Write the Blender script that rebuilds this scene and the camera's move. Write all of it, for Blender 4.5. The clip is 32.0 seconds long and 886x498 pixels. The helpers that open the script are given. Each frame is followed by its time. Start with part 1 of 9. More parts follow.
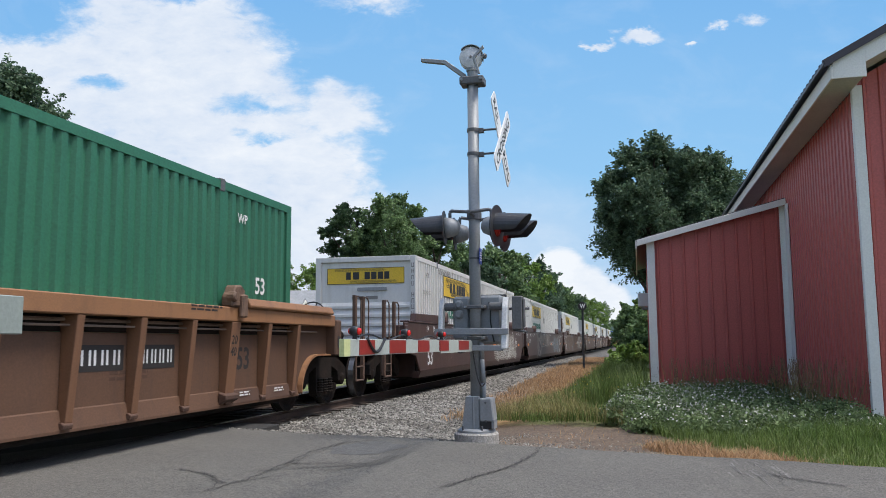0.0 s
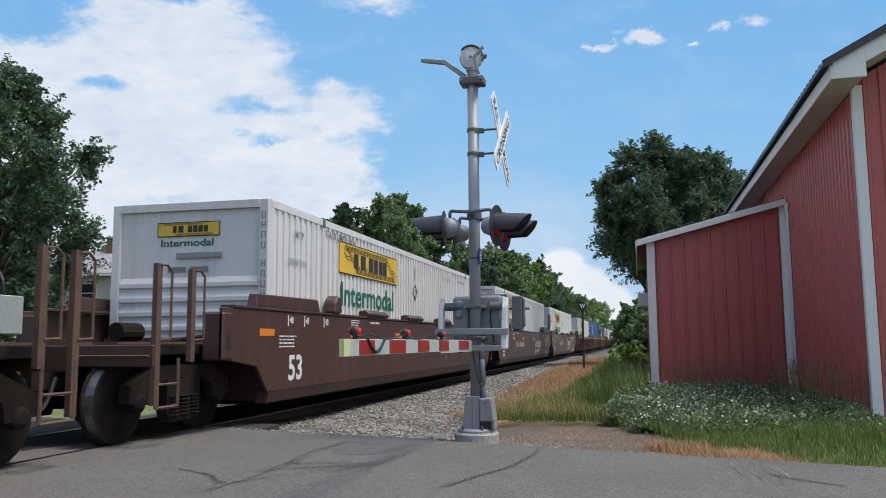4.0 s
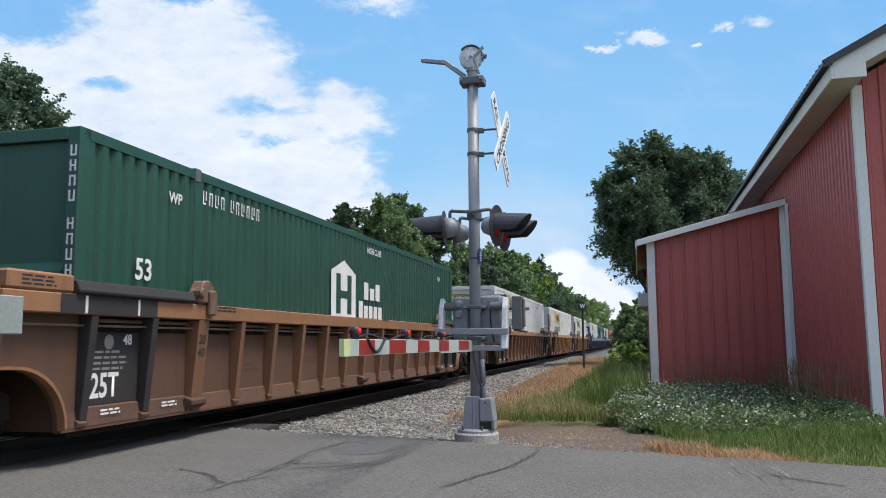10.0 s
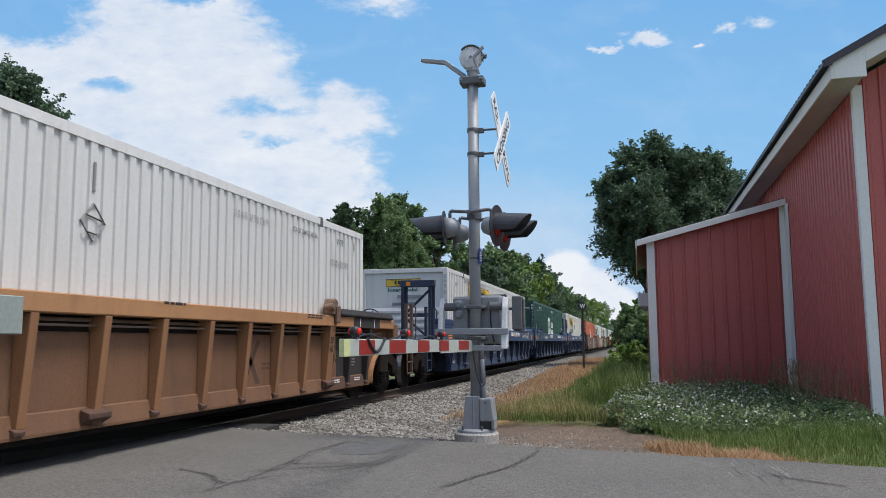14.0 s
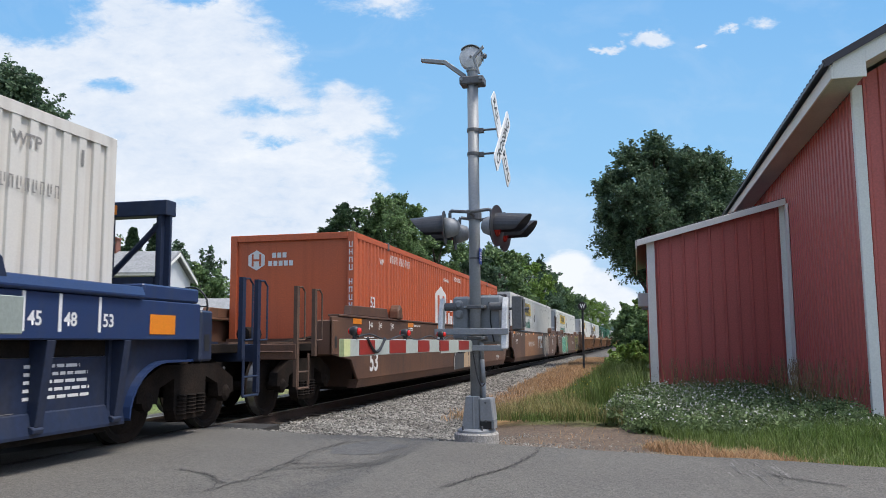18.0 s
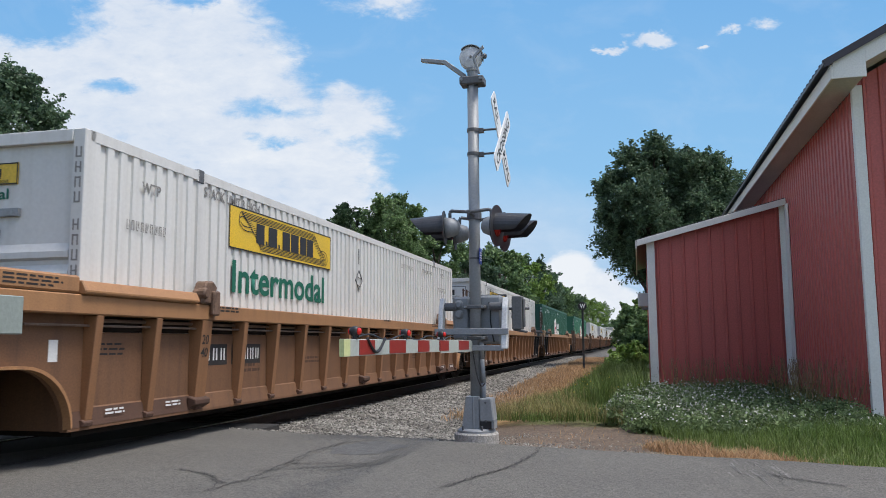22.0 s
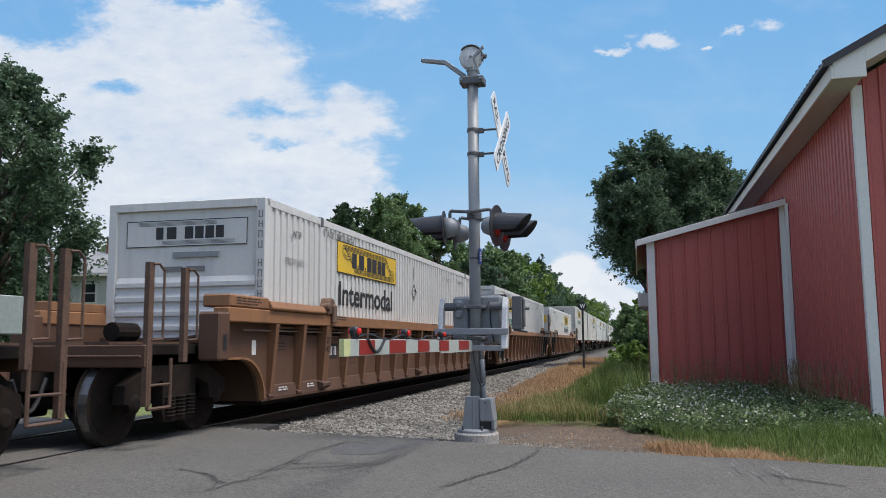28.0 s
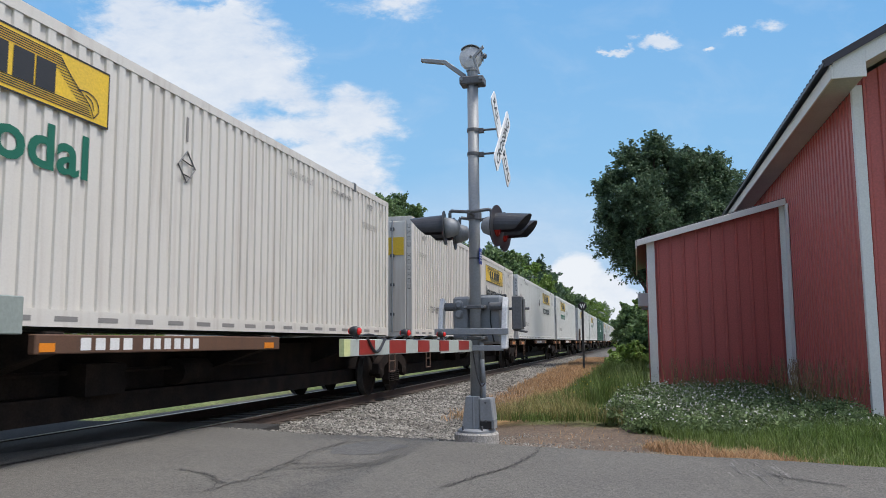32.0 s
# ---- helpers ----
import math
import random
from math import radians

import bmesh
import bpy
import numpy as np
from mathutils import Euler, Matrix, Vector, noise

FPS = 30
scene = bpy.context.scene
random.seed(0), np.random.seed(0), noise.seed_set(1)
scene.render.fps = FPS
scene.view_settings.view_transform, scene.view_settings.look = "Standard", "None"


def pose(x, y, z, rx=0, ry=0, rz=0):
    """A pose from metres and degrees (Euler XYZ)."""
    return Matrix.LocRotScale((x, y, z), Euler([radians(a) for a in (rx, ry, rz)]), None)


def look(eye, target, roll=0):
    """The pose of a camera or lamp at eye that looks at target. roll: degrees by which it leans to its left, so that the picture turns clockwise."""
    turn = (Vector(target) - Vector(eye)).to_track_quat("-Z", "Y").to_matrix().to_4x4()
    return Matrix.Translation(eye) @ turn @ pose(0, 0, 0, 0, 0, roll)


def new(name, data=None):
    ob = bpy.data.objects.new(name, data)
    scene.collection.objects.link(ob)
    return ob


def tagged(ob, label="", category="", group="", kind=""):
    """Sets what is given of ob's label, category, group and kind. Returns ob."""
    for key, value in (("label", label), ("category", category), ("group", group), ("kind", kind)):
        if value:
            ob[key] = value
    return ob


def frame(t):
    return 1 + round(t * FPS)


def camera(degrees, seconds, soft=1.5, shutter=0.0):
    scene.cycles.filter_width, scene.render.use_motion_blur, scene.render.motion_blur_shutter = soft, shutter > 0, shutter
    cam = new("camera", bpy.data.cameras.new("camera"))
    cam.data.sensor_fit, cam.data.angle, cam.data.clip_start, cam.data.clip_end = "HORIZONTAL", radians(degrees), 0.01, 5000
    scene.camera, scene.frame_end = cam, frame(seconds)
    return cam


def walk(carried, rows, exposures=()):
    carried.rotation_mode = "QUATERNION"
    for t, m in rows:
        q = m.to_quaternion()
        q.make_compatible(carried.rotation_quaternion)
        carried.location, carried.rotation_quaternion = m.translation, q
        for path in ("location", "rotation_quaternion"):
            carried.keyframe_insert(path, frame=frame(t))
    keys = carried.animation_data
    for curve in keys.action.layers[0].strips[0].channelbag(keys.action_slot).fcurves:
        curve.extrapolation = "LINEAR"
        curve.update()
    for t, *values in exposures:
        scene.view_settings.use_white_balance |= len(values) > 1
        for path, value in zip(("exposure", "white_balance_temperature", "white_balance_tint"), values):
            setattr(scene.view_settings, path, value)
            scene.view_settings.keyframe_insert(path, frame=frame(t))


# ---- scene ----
cam = camera(57.42, 32.0, 0.6, 0.03)
EYE = Vector((0, 0, 1.10))
VIEW = Vector((-0.23139, 0.96603, 0.11502))
# the clip's camera opens up a little whenever a gap or a dark load fills its view
EXPOSURES = [(0.0, 0.70), (0.5, 0.80), (1.0, 0.68), (2.0, 0.62), (3.0, 0.62), (7.0, 0.64), (7.6, 0.80), (8.0, 0.64), (9.0, 0.72), (10.0, 0.78), (11.0, 0.80), (12.0, 0.64), (14.0, 0.62), (15.5, 0.76), (17.0, 0.78),
             (18.0, 0.74), (19.0, 0.80), (20.0, 0.70), (21.0, 0.66), (22.0, 0.62), (23.0, 0.60), (24.0, 0.62), (25.0, 0.78), (26.5, 0.68), (28.0, 0.58), (30.0, 0.58), (32.0, 0.62)]
STILL = look(EYE, EYE + VIEW * 10, -0.3975)
walk(cam, [(0.0, STILL), (32.0, STILL)], EXPOSURES)

# ---- light ----
SUN_DIR = Vector((0.40, -0.01, 0.91)).normalized()
world = bpy.data.worlds.new("sky")
scene.world = world
world.use_nodes = True
wn, wl = world.node_tree.nodes, world.node_tree.links
sky = wn.new("ShaderNodeTexSky")
sky.sky_type, sky.sun_disc = "NISHITA", False
sky.sun_elevation = math.asin(SUN_DIR.z)
sky.sun_rotation = math.atan2(SUN_DIR.x, SUN_DIR.y)
sky.air_density, sky.dust_density, sky.ozone_density = 1.0, 2.4, 1.1
wn["Background"].inputs[1].default_value = 0.135
wl.new(sky.outputs[0], wn["Background"].inputs[0])
sun_data = bpy.data.lights.new("sun", "SUN")
sun_data.energy, sun_data.angle, sun_data.color = 2.1, radians(16), (1.0, 0.965, 0.91)
sun = new("sun", sun_data)
sun.matrix_basis = look(SUN_DIR * 50, (0, 0, 0))


# ---- materials ----
def material(name, base, second=None, rough=0.7, metal=0.0, scale=3.0, grain=40.0, amount=0.5, bump=0.15,
             streak=0.0, dirt=None, dirt_amount=0.0, island=0.0, per_thing=0.0, spec=0.5, speckle=0.0):
    """Paint, earth, leaf or metal: two colours mixed by coarse noise, fine grain, streaks that run down, relief."""
    m = bpy.data.materials.new(name)
    m.use_nodes = True
    n, l = m.node_tree.nodes, m.node_tree.links
    b = n["Principled BSDF"]
    second = second or tuple(c * 0.7 for c in base)
    co = n.new("ShaderNodeTexCoord").outputs["Object"]
    big = n.new("ShaderNodeTexNoise")
    big.inputs["Scale"].default_value, big.inputs["Detail"].default_value = scale, 6
    l.new(co, big.inputs["Vector"])
    fine = n.new("ShaderNodeTexNoise")
    fine.inputs["Scale"].default_value, fine.inputs["Detail"].default_value = grain, 3
    l.new(co, fine.inputs["Vector"])
    ramp = n.new("ShaderNodeValToRGB")
    ramp.color_ramp.elements[0].position, ramp.color_ramp.elements[1].position = 0.38, 0.68
    l.new(big.outputs["Fac"], ramp.inputs[0])
    mul = n.new("ShaderNodeMath")
    mul.operation = "MULTIPLY"
    mul.inputs[1].default_value = amount
    l.new(ramp.outputs["Color"], mul.inputs[0])
    mix = n.new("ShaderNodeMixRGB")
    mix.inputs[1].default_value, mix.inputs[2].default_value = (*base, 1), (*second, 1)
    l.new(mul.outputs[0], mix.inputs[0])
    col = mix.outputs[0]
    if streak:
        mp = n.new("ShaderNodeMapping")
        mp.inputs["Scale"].default_value = (5.0, 5.0, 0.25)
        l.new(co, mp.inputs["Vector"])
        st = n.new("ShaderNodeTexNoise")
        st.inputs["Scale"].default_value, st.inputs["Detail"].default_value = 1.6, 5
        l.new(mp.outputs[0], st.inputs["Vector"])
        sr = n.new("ShaderNodeValToRGB")
        sr.color_ramp.elements[0].position, sr.color_ramp.elements[1].position = 0.5, 0.78
        sr.color_ramp.elements[1].color = (streak, streak, streak, 1)
        l.new(st.outputs["Fac"], sr.inputs[0])
        sm = n.new("ShaderNodeMixRGB")
        sm.inputs[2].default_value = (*(dirt or tuple(c * 0.45 for c in base)), 1)
        l.new(sr.outputs["Color"], sm.inputs[0])
        l.new(col, sm.inputs[1])
        col = sm.outputs[0]
    if dirt_amount:
        d2 = n.new("ShaderNodeTexNoise")
        d2.inputs["Scale"].default_value, d2.inputs["Detail"].default_value = scale * 4.3, 8
        l.new(co, d2.inputs["Vector"])
        dr = n.new("ShaderNodeValToRGB")
        dr.color_ramp.elements[0].position, dr.color_ramp.elements[1].position = 0.58, 0.72
        dr.color_ramp.elements[1].color = (dirt_amount, dirt_amount, dirt_amount, 1)
        l.new(d2.outputs["Fac"], dr.inputs[0])
        dm = n.new("ShaderNodeMixRGB")
        dm.inputs[2].default_value = (*(dirt or tuple(c * 0.4 for c in base)), 1)
        l.new(dr.outputs["Color"], dm.inputs[0])
        l.new(col, dm.inputs[1])
        col = dm.outputs[0]
    hsv = n.new("ShaderNodeHueSaturation")
    l.new(col, hsv.inputs["Color"])
    gm = n.new("ShaderNodeMapRange")
    gm.inputs[1].default_value, gm.inputs[2].default_value = 0.25, 0.75
    gm.inputs[3].default_value, gm.inputs[4].default_value = 1 - 0.3 * amount, 1 + 0.3 * amount
    l.new(fine.outputs["Fac"], gm.inputs[0])
    val = gm.outputs[0]
    for src, k in ((("geo", island), ("obj", per_thing))):
        if k:
            node = n.new("ShaderNodeNewGeometry" if src == "geo" else "ShaderNodeObjectInfo")
            out = node.outputs["Random Per Island" if src == "geo" else "Random"]
            rm = n.new("ShaderNodeMapRange")
            rm.inputs[3].default_value, rm.inputs[4].default_value = 1 - k, 1 + k
            l.new(out, rm.inputs[0])
            mm = n.new("ShaderNodeMath")
            mm.operation = "MULTIPLY"
            l.new(val, mm.inputs[0])
            l.new(rm.outputs[0], mm.inputs[1])
            val = mm.outputs[0]
    if speckle:
        vo = n.new("ShaderNodeTexVoronoi")
        vo.inputs["Scale"].default_value = grain
        l.new(co, vo.inputs["Vector"])
        bw = n.new("ShaderNodeRGBToBW")
        l.new(vo.outputs["Color"], bw.inputs[0])
        rs_ = n.new("ShaderNodeMapRange")
        rs_.inputs[1].default_value, rs_.inputs[2].default_value = 0.15, 0.85
        rs_.inputs[3].default_value, rs_.inputs[4].default_value = 1 - speckle, 1 + speckle
        l.new(bw.outputs[0], rs_.inputs[0])
        ms = n.new("ShaderNodeMath")
        ms.operation = "MULTIPLY"
        l.new(val, ms.inputs[0])
        l.new(rs_.outputs[0], ms.inputs[1])
        val = ms.outputs[0]
    l.new(val, hsv.inputs["Value"])
    l.new(hsv.outputs[0], b.inputs["Base Color"])
    b.inputs["Roughness"].default_value, b.inputs["Metallic"].default_value = rough, metal
    b.inputs["Specular IOR Level"].default_value = spec
    if bump:
        bp = n.new("ShaderNodeBump")
        bp.inputs["Strength"].default_value, bp.inputs["Distance"].default_value = bump, 0.02
        l.new(fine.outputs["Fac"], bp.inputs["Height"])
        l.new(bp.outputs[0], b.inputs["Normal"])
    return m


def flat_paint(name, base, rough=0.6, emit=0.0):
    m = material(name, base, tuple(c * 0.82 for c in base), rough, scale=6, grain=60, amount=0.35, bump=0.05)
    if emit:
        b = m.node_tree.nodes["Principled BSDF"]
        b.inputs["Emission Color"].default_value = (*base, 1)
        b.inputs["Emission Strength"].default_value = emit
    return m


def leaf_material(name, a, c, island=0.45):
    m = material(name, a, c, 0.55, scale=0.6, grain=4, amount=0.8, bump=0.0, island=island, spec=0.3)
    n, l = m.node_tree.nodes, m.node_tree.links
    b, out = n["Principled BSDF"], n["Material Output"]
    tr = n.new("ShaderNodeBsdfTranslucent")
    src = b.inputs["Base Color"].links[0].from_socket
    l.new(src, tr.inputs[0])
    mx = n.new("ShaderNodeMixShader")
    mx.inputs[0].default_value = 0.38
    l.new(b.outputs[0], mx.inputs[1])
    l.new(tr.outputs[0], mx.inputs[2])
    l.new(mx.outputs[0], out.inputs[0])
    return m


M = {
    "asphalt": material("asphalt", (0.112, 0.106, 0.095), (0.087, 0.082, 0.075), 0.9, scale=0.7, grain=90, amount=0.6, bump=0.5, dirt=(0.085, 0.082, 0.078), dirt_amount=0.35, speckle=0.42),
    "asphalt_patch": material("asphalt_patch", (0.092, 0.091, 0.089), (0.075, 0.074, 0.073), 0.9, scale=2.5, grain=90, amount=0.7, bump=0.5, speckle=0.42),
    "scrape": material("scrape", (0.18, 0.175, 0.165), (0.125, 0.12, 0.11), 0.9, scale=12, grain=90, amount=0.9, speckle=0.4),
    "crack": material("crack", (0.035, 0.034, 0.033), (0.06, 0.058, 0.055), 0.95, scale=9, amount=0.6),
    # bed coloured darker than its stones, to paint the shade in their gaps
    "ballast": material("ballast", (0.11, 0.103, 0.093), (0.07, 0.064, 0.058), 0.95, scale=3, grain=26, amount=0.9, bump=1.0, speckle=0.6),
    "stone": material("stone", (0.195, 0.185, 0.165), (0.10, 0.092, 0.08), 0.9, scale=2, grain=60, amount=0.8, bump=0.3, island=0.72),
    "rail": material("rail", (0.04, 0.026, 0.02), (0.06, 0.036, 0.026), 0.75, scale=3, amount=0.7),
    "rail_head": material("rail_head", (0.42, 0.41, 0.40), (0.3, 0.28, 0.26), 0.28, 0.9, scale=4, amount=0.4, bump=0.02),
    "tie": material("tie", (0.055, 0.042, 0.033), (0.10, 0.08, 0.06), 0.95, scale=4, amount=0.8, bump=0.6, per_thing=0.25),
    "panel": material("panel", (0.025, 0.024, 0.023), (0.04, 0.037, 0.034), 0.9, scale=2, grain=50, amount=0.6, bump=0.4),
    "red_siding": material("red_siding", (0.46, 0.10, 0.084), (0.39, 0.084, 0.072), 0.42, scale=0.5, grain=30, amount=0.5, bump=0.03, streak=0.25),
    "white_trim": material("white_trim", (0.76, 0.745, 0.70), (0.70, 0.685, 0.64), 0.5, scale=2, amount=0.25, bump=0.02, streak=0.08),
    "roof_dark": material("roof_dark", (0.045, 0.04, 0.045), (0.06, 0.05, 0.055), 0.4, 0.3, scale=1, amount=0.4),
    "soffit": material("soffit", (0.55, 0.55, 0.54), (0.45, 0.45, 0.44), 0.7, scale=2, amount=0.4),
    "silver": material("silver", (0.60, 0.61, 0.62), (0.48, 0.49, 0.50), 0.5, 0.1, scale=4, grain=50, amount=0.6, bump=0.03, streak=0.25),
    "galv": material("galv", (0.27, 0.285, 0.30), (0.215, 0.225, 0.24), 0.55, 0.15, scale=2.5, grain=50, amount=0.35, bump=0.03, streak=0.3),
    "galv_dark": material("galv_dark", (0.12, 0.123, 0.13), (0.085, 0.088, 0.092), 0.6, 0.15, scale=4, amount=0.6),
    "black": material("black", (0.018, 0.018, 0.02), (0.03, 0.03, 0.033), 0.5, scale=3, amount=0.6, bump=0.05),
    "hood": material("hood", (0.035, 0.036, 0.042), (0.055, 0.057, 0.065), 0.42, scale=5, amount=0.5, bump=0.03),
    # crossing light lens, given a faint glow of its own
    "red_lens": flat_paint("red_lens", (0.20, 0.010, 0.008), 0.25, 0.08),
    "red_lamp": flat_paint("red_lamp", (0.38, 0.012, 0.01), 0.25, 0.35),
    "sign_white": flat_paint("sign_white", (0.78, 0.78, 0.78), 0.4),
    "arm_grey": flat_paint("arm_grey", (0.24, 0.275, 0.255), 0.5),
    "arm_white": flat_paint("arm_white", (0.40, 0.44, 0.41), 0.45),
    "arm_red": flat_paint("arm_red", (0.27, 0.028, 0.022), 0.45),
    "arm_tip": flat_paint("arm_tip", (0.55, 0.58, 0.28), 0.5),
    "blue_sign": flat_paint("blue_sign", (0.02, 0.06, 0.30), 0.4),
    "concrete": material("concrete", (0.36, 0.345, 0.32), (0.25, 0.24, 0.225), 0.9, scale=5, grain=60, amount=0.6, bump=0.4, speckle=0.25),
    "dark_print": flat_paint("dark_print", (0.025, 0.025, 0.027)),
    "green_print": flat_paint("green_print", (0.008, 0.12, 0.075)),
    "white_print": flat_paint("white_print", (0.68, 0.68, 0.67)),
    "grey_print": flat_paint("grey_print", (0.22, 0.21, 0.20)),
    "yellow": material("yellow", (0.72, 0.47, 0.03), (0.60, 0.40, 0.06), 0.5, scale=1.5, amount=0.5, bump=0.03),
    "red_print": flat_paint("red_print", (0.40, 0.02, 0.03)),
    "orange_tape": flat_paint("orange_tape", (0.70, 0.22, 0.02), 0.35),
    "jb_white": material("jb_white", (0.61, 0.605, 0.585), (0.55, 0.54, 0.515), 0.5, scale=0.5, grain=25, amount=0.14, bump=0.0, streak=0.3, dirt=(0.36, 0.33, 0.28), dirt_amount=0.0, per_thing=0.05),
    "jb_old": material("jb_old", (0.60, 0.575, 0.53), (0.52, 0.49, 0.44), 0.55, scale=0.5, grain=60, amount=0.15, bump=0.0, streak=0.35, dirt=(0.26, 0.19, 0.14), dirt_amount=0.06, per_thing=0.05),
    "box_green": material("box_green", (0.010, 0.078, 0.045), (0.014, 0.09, 0.055), 0.5, scale=0.8, amount=0.6, bump=0.04, streak=0.3),
    "box_darkgreen": material("box_darkgreen", (0.014, 0.065, 0.040), (0.020, 0.082, 0.052), 0.5, scale=0.8, amount=0.6, bump=0.04, streak=0.3),
    "box_seagreen": material("box_seagreen", (0.026, 0.135, 0.075), (0.034, 0.155, 0.09), 0.5, scale=0.8, amount=0.6, bump=0.04, streak=0.3),
    "box_blue": material("box_blue", (0.022, 0.085, 0.30), (0.030, 0.10, 0.34), 0.45, scale=0.8, amount=0.5, bump=0.04, streak=0.3),
    "box_orange": material("box_orange", (0.50, 0.105, 0.035), (0.42, 0.10, 0.045), 0.55, scale=0.8, amount=0.6, bump=0.04, streak=0.3),
    # panel paints, darkened for dirt and for the shade below the chord
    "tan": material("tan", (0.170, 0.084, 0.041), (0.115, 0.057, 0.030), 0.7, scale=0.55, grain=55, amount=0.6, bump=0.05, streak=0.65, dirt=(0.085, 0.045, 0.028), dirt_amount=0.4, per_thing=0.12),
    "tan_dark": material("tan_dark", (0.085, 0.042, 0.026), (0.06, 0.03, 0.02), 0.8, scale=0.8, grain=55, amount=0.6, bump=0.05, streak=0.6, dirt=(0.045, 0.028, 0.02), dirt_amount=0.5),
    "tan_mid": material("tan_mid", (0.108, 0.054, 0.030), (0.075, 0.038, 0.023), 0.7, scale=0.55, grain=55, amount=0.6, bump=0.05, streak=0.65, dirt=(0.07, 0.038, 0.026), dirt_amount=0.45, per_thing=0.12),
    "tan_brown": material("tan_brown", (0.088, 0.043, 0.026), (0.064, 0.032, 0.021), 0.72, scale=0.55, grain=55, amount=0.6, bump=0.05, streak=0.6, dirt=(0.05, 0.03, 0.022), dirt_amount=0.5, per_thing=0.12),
    # chord paints: cleaner, and paler because no overhang shades them
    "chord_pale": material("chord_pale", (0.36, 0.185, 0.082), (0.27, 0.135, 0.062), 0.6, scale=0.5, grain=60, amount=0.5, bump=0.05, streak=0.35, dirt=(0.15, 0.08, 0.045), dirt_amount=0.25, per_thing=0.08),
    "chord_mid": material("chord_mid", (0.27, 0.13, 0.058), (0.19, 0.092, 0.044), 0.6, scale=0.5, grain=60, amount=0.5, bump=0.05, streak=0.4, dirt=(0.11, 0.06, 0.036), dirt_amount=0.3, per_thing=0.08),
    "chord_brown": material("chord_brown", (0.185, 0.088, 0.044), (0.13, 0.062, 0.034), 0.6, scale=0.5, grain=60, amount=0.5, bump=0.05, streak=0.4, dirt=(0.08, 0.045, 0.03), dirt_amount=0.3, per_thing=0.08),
    "brown_orange": material("brown_orange", (0.30, 0.135, 0.052), (0.21, 0.092, 0.04), 0.6, scale=0.7, grain=50, amount=0.8, bump=0.05, streak=0.5, dirt=(0.09, 0.045, 0.03), dirt_amount=0.35),
    "chord_blue": material("chord_blue", (0.014, 0.033, 0.10), (0.018, 0.04, 0.115), 0.45, scale=0.6, grain=60, amount=0.5, bump=0.04, streak=0.35, dirt=(0.05, 0.055, 0.07), dirt_amount=0.15),
    "cast_worn": material("cast_worn", (0.20, 0.125, 0.085), (0.10, 0.06, 0.042), 0.7, 0.2, scale=6, grain=40, amount=0.9, bump=0.3),
    "pipe_pale": material("pipe_pale", (0.24, 0.17, 0.13), (0.12, 0.08, 0.06), 0.5, 0.4, scale=3, amount=0.6),
    "maroon": material("maroon", (0.055, 0.026, 0.021), (0.075, 0.035, 0.027), 0.5, scale=0.5, grain=55, amount=0.6, bump=0.06, streak=0.5, dirt=(0.11, 0.065, 0.05), dirt_amount=0.3),
    "brown": material("brown", (0.135, 0.064, 0.035), (0.078, 0.038, 0.025), 0.65, scale=0.45, grain=55, amount=1.0, bump=0.08, streak=0.6, dirt=(0.05, 0.032, 0.025), dirt_amount=0.4),
    "fec_blue": material("fec_blue", (0.011, 0.020, 0.050), (0.015, 0.026, 0.06), 0.5, scale=0.6, grain=18, amount=0.7, bump=0.05, streak=0.5, dirt=(0.04, 0.04, 0.045), dirt_amount=0.3),
    "stencil": material("stencil", (0.019, 0.017, 0.017), (0.03, 0.024, 0.022), 0.8, scale=2, amount=0.6),
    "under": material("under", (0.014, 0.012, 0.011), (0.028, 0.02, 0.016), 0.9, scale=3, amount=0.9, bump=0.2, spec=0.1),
    "steel_worn": material("steel_worn", (0.22, 0.215, 0.21), (0.12, 0.115, 0.11), 0.38, 0.8, scale=8, amount=0.5, bump=0.02),
    "rusty": material("rusty", (0.11, 0.055, 0.035), (0.06, 0.035, 0.026), 0.85, scale=5, grain=40, amount=0.9, bump=0.3),
    "grab": material("grab", (0.11, 0.062, 0.040), (0.07, 0.040, 0.028), 0.7, scale=6, amount=0.8),
    "tag_pale": material("tag_pale", (0.34, 0.30, 0.27), (0.13, 0.085, 0.07), 0.7, scale=2.2, amount=0.9, bump=0.02),
    "tag_white": material("tag_white", (0.50, 0.49, 0.45), (0.30, 0.27, 0.24), 0.7, scale=2.2, amount=0.8, bump=0.02),
    "tag_brown": material("tag_brown", (0.075, 0.043, 0.030), (0.105, 0.062, 0.042), 0.65, scale=1.4, amount=0.9, bump=0.03, streak=0.4),
    "tag_ochre": material("tag_ochre", (0.20, 0.14, 0.075), (0.11, 0.075, 0.05), 0.7, scale=3, amount=0.9, bump=0.02),
    "tag_sky": material("tag_sky", (0.17, 0.27, 0.36), (0.10, 0.13, 0.16), 0.7, scale=1.8, amount=0.9, bump=0.02),
    "tag_slate": material("tag_slate", (0.045, 0.047, 0.055), (0.07, 0.068, 0.07), 0.65, scale=1.5, amount=0.8, bump=0.02, streak=0.3),
    "tag_cream": material("tag_cream", (0.46, 0.39, 0.32), (0.30, 0.22, 0.165), 0.7, scale=1.6, amount=0.9, bump=0.02),
    "tag_teal": material("tag_teal", (0.02, 0.22, 0.13), (0.03, 0.28, 0.19), 0.6, scale=2.2, amount=0.7, bump=0.02),
    "tag_lime": material("tag_lime", (0.34, 0.42, 0.13), (0.28, 0.36, 0.16), 0.6, scale=2.2, amount=0.7, bump=0.02),
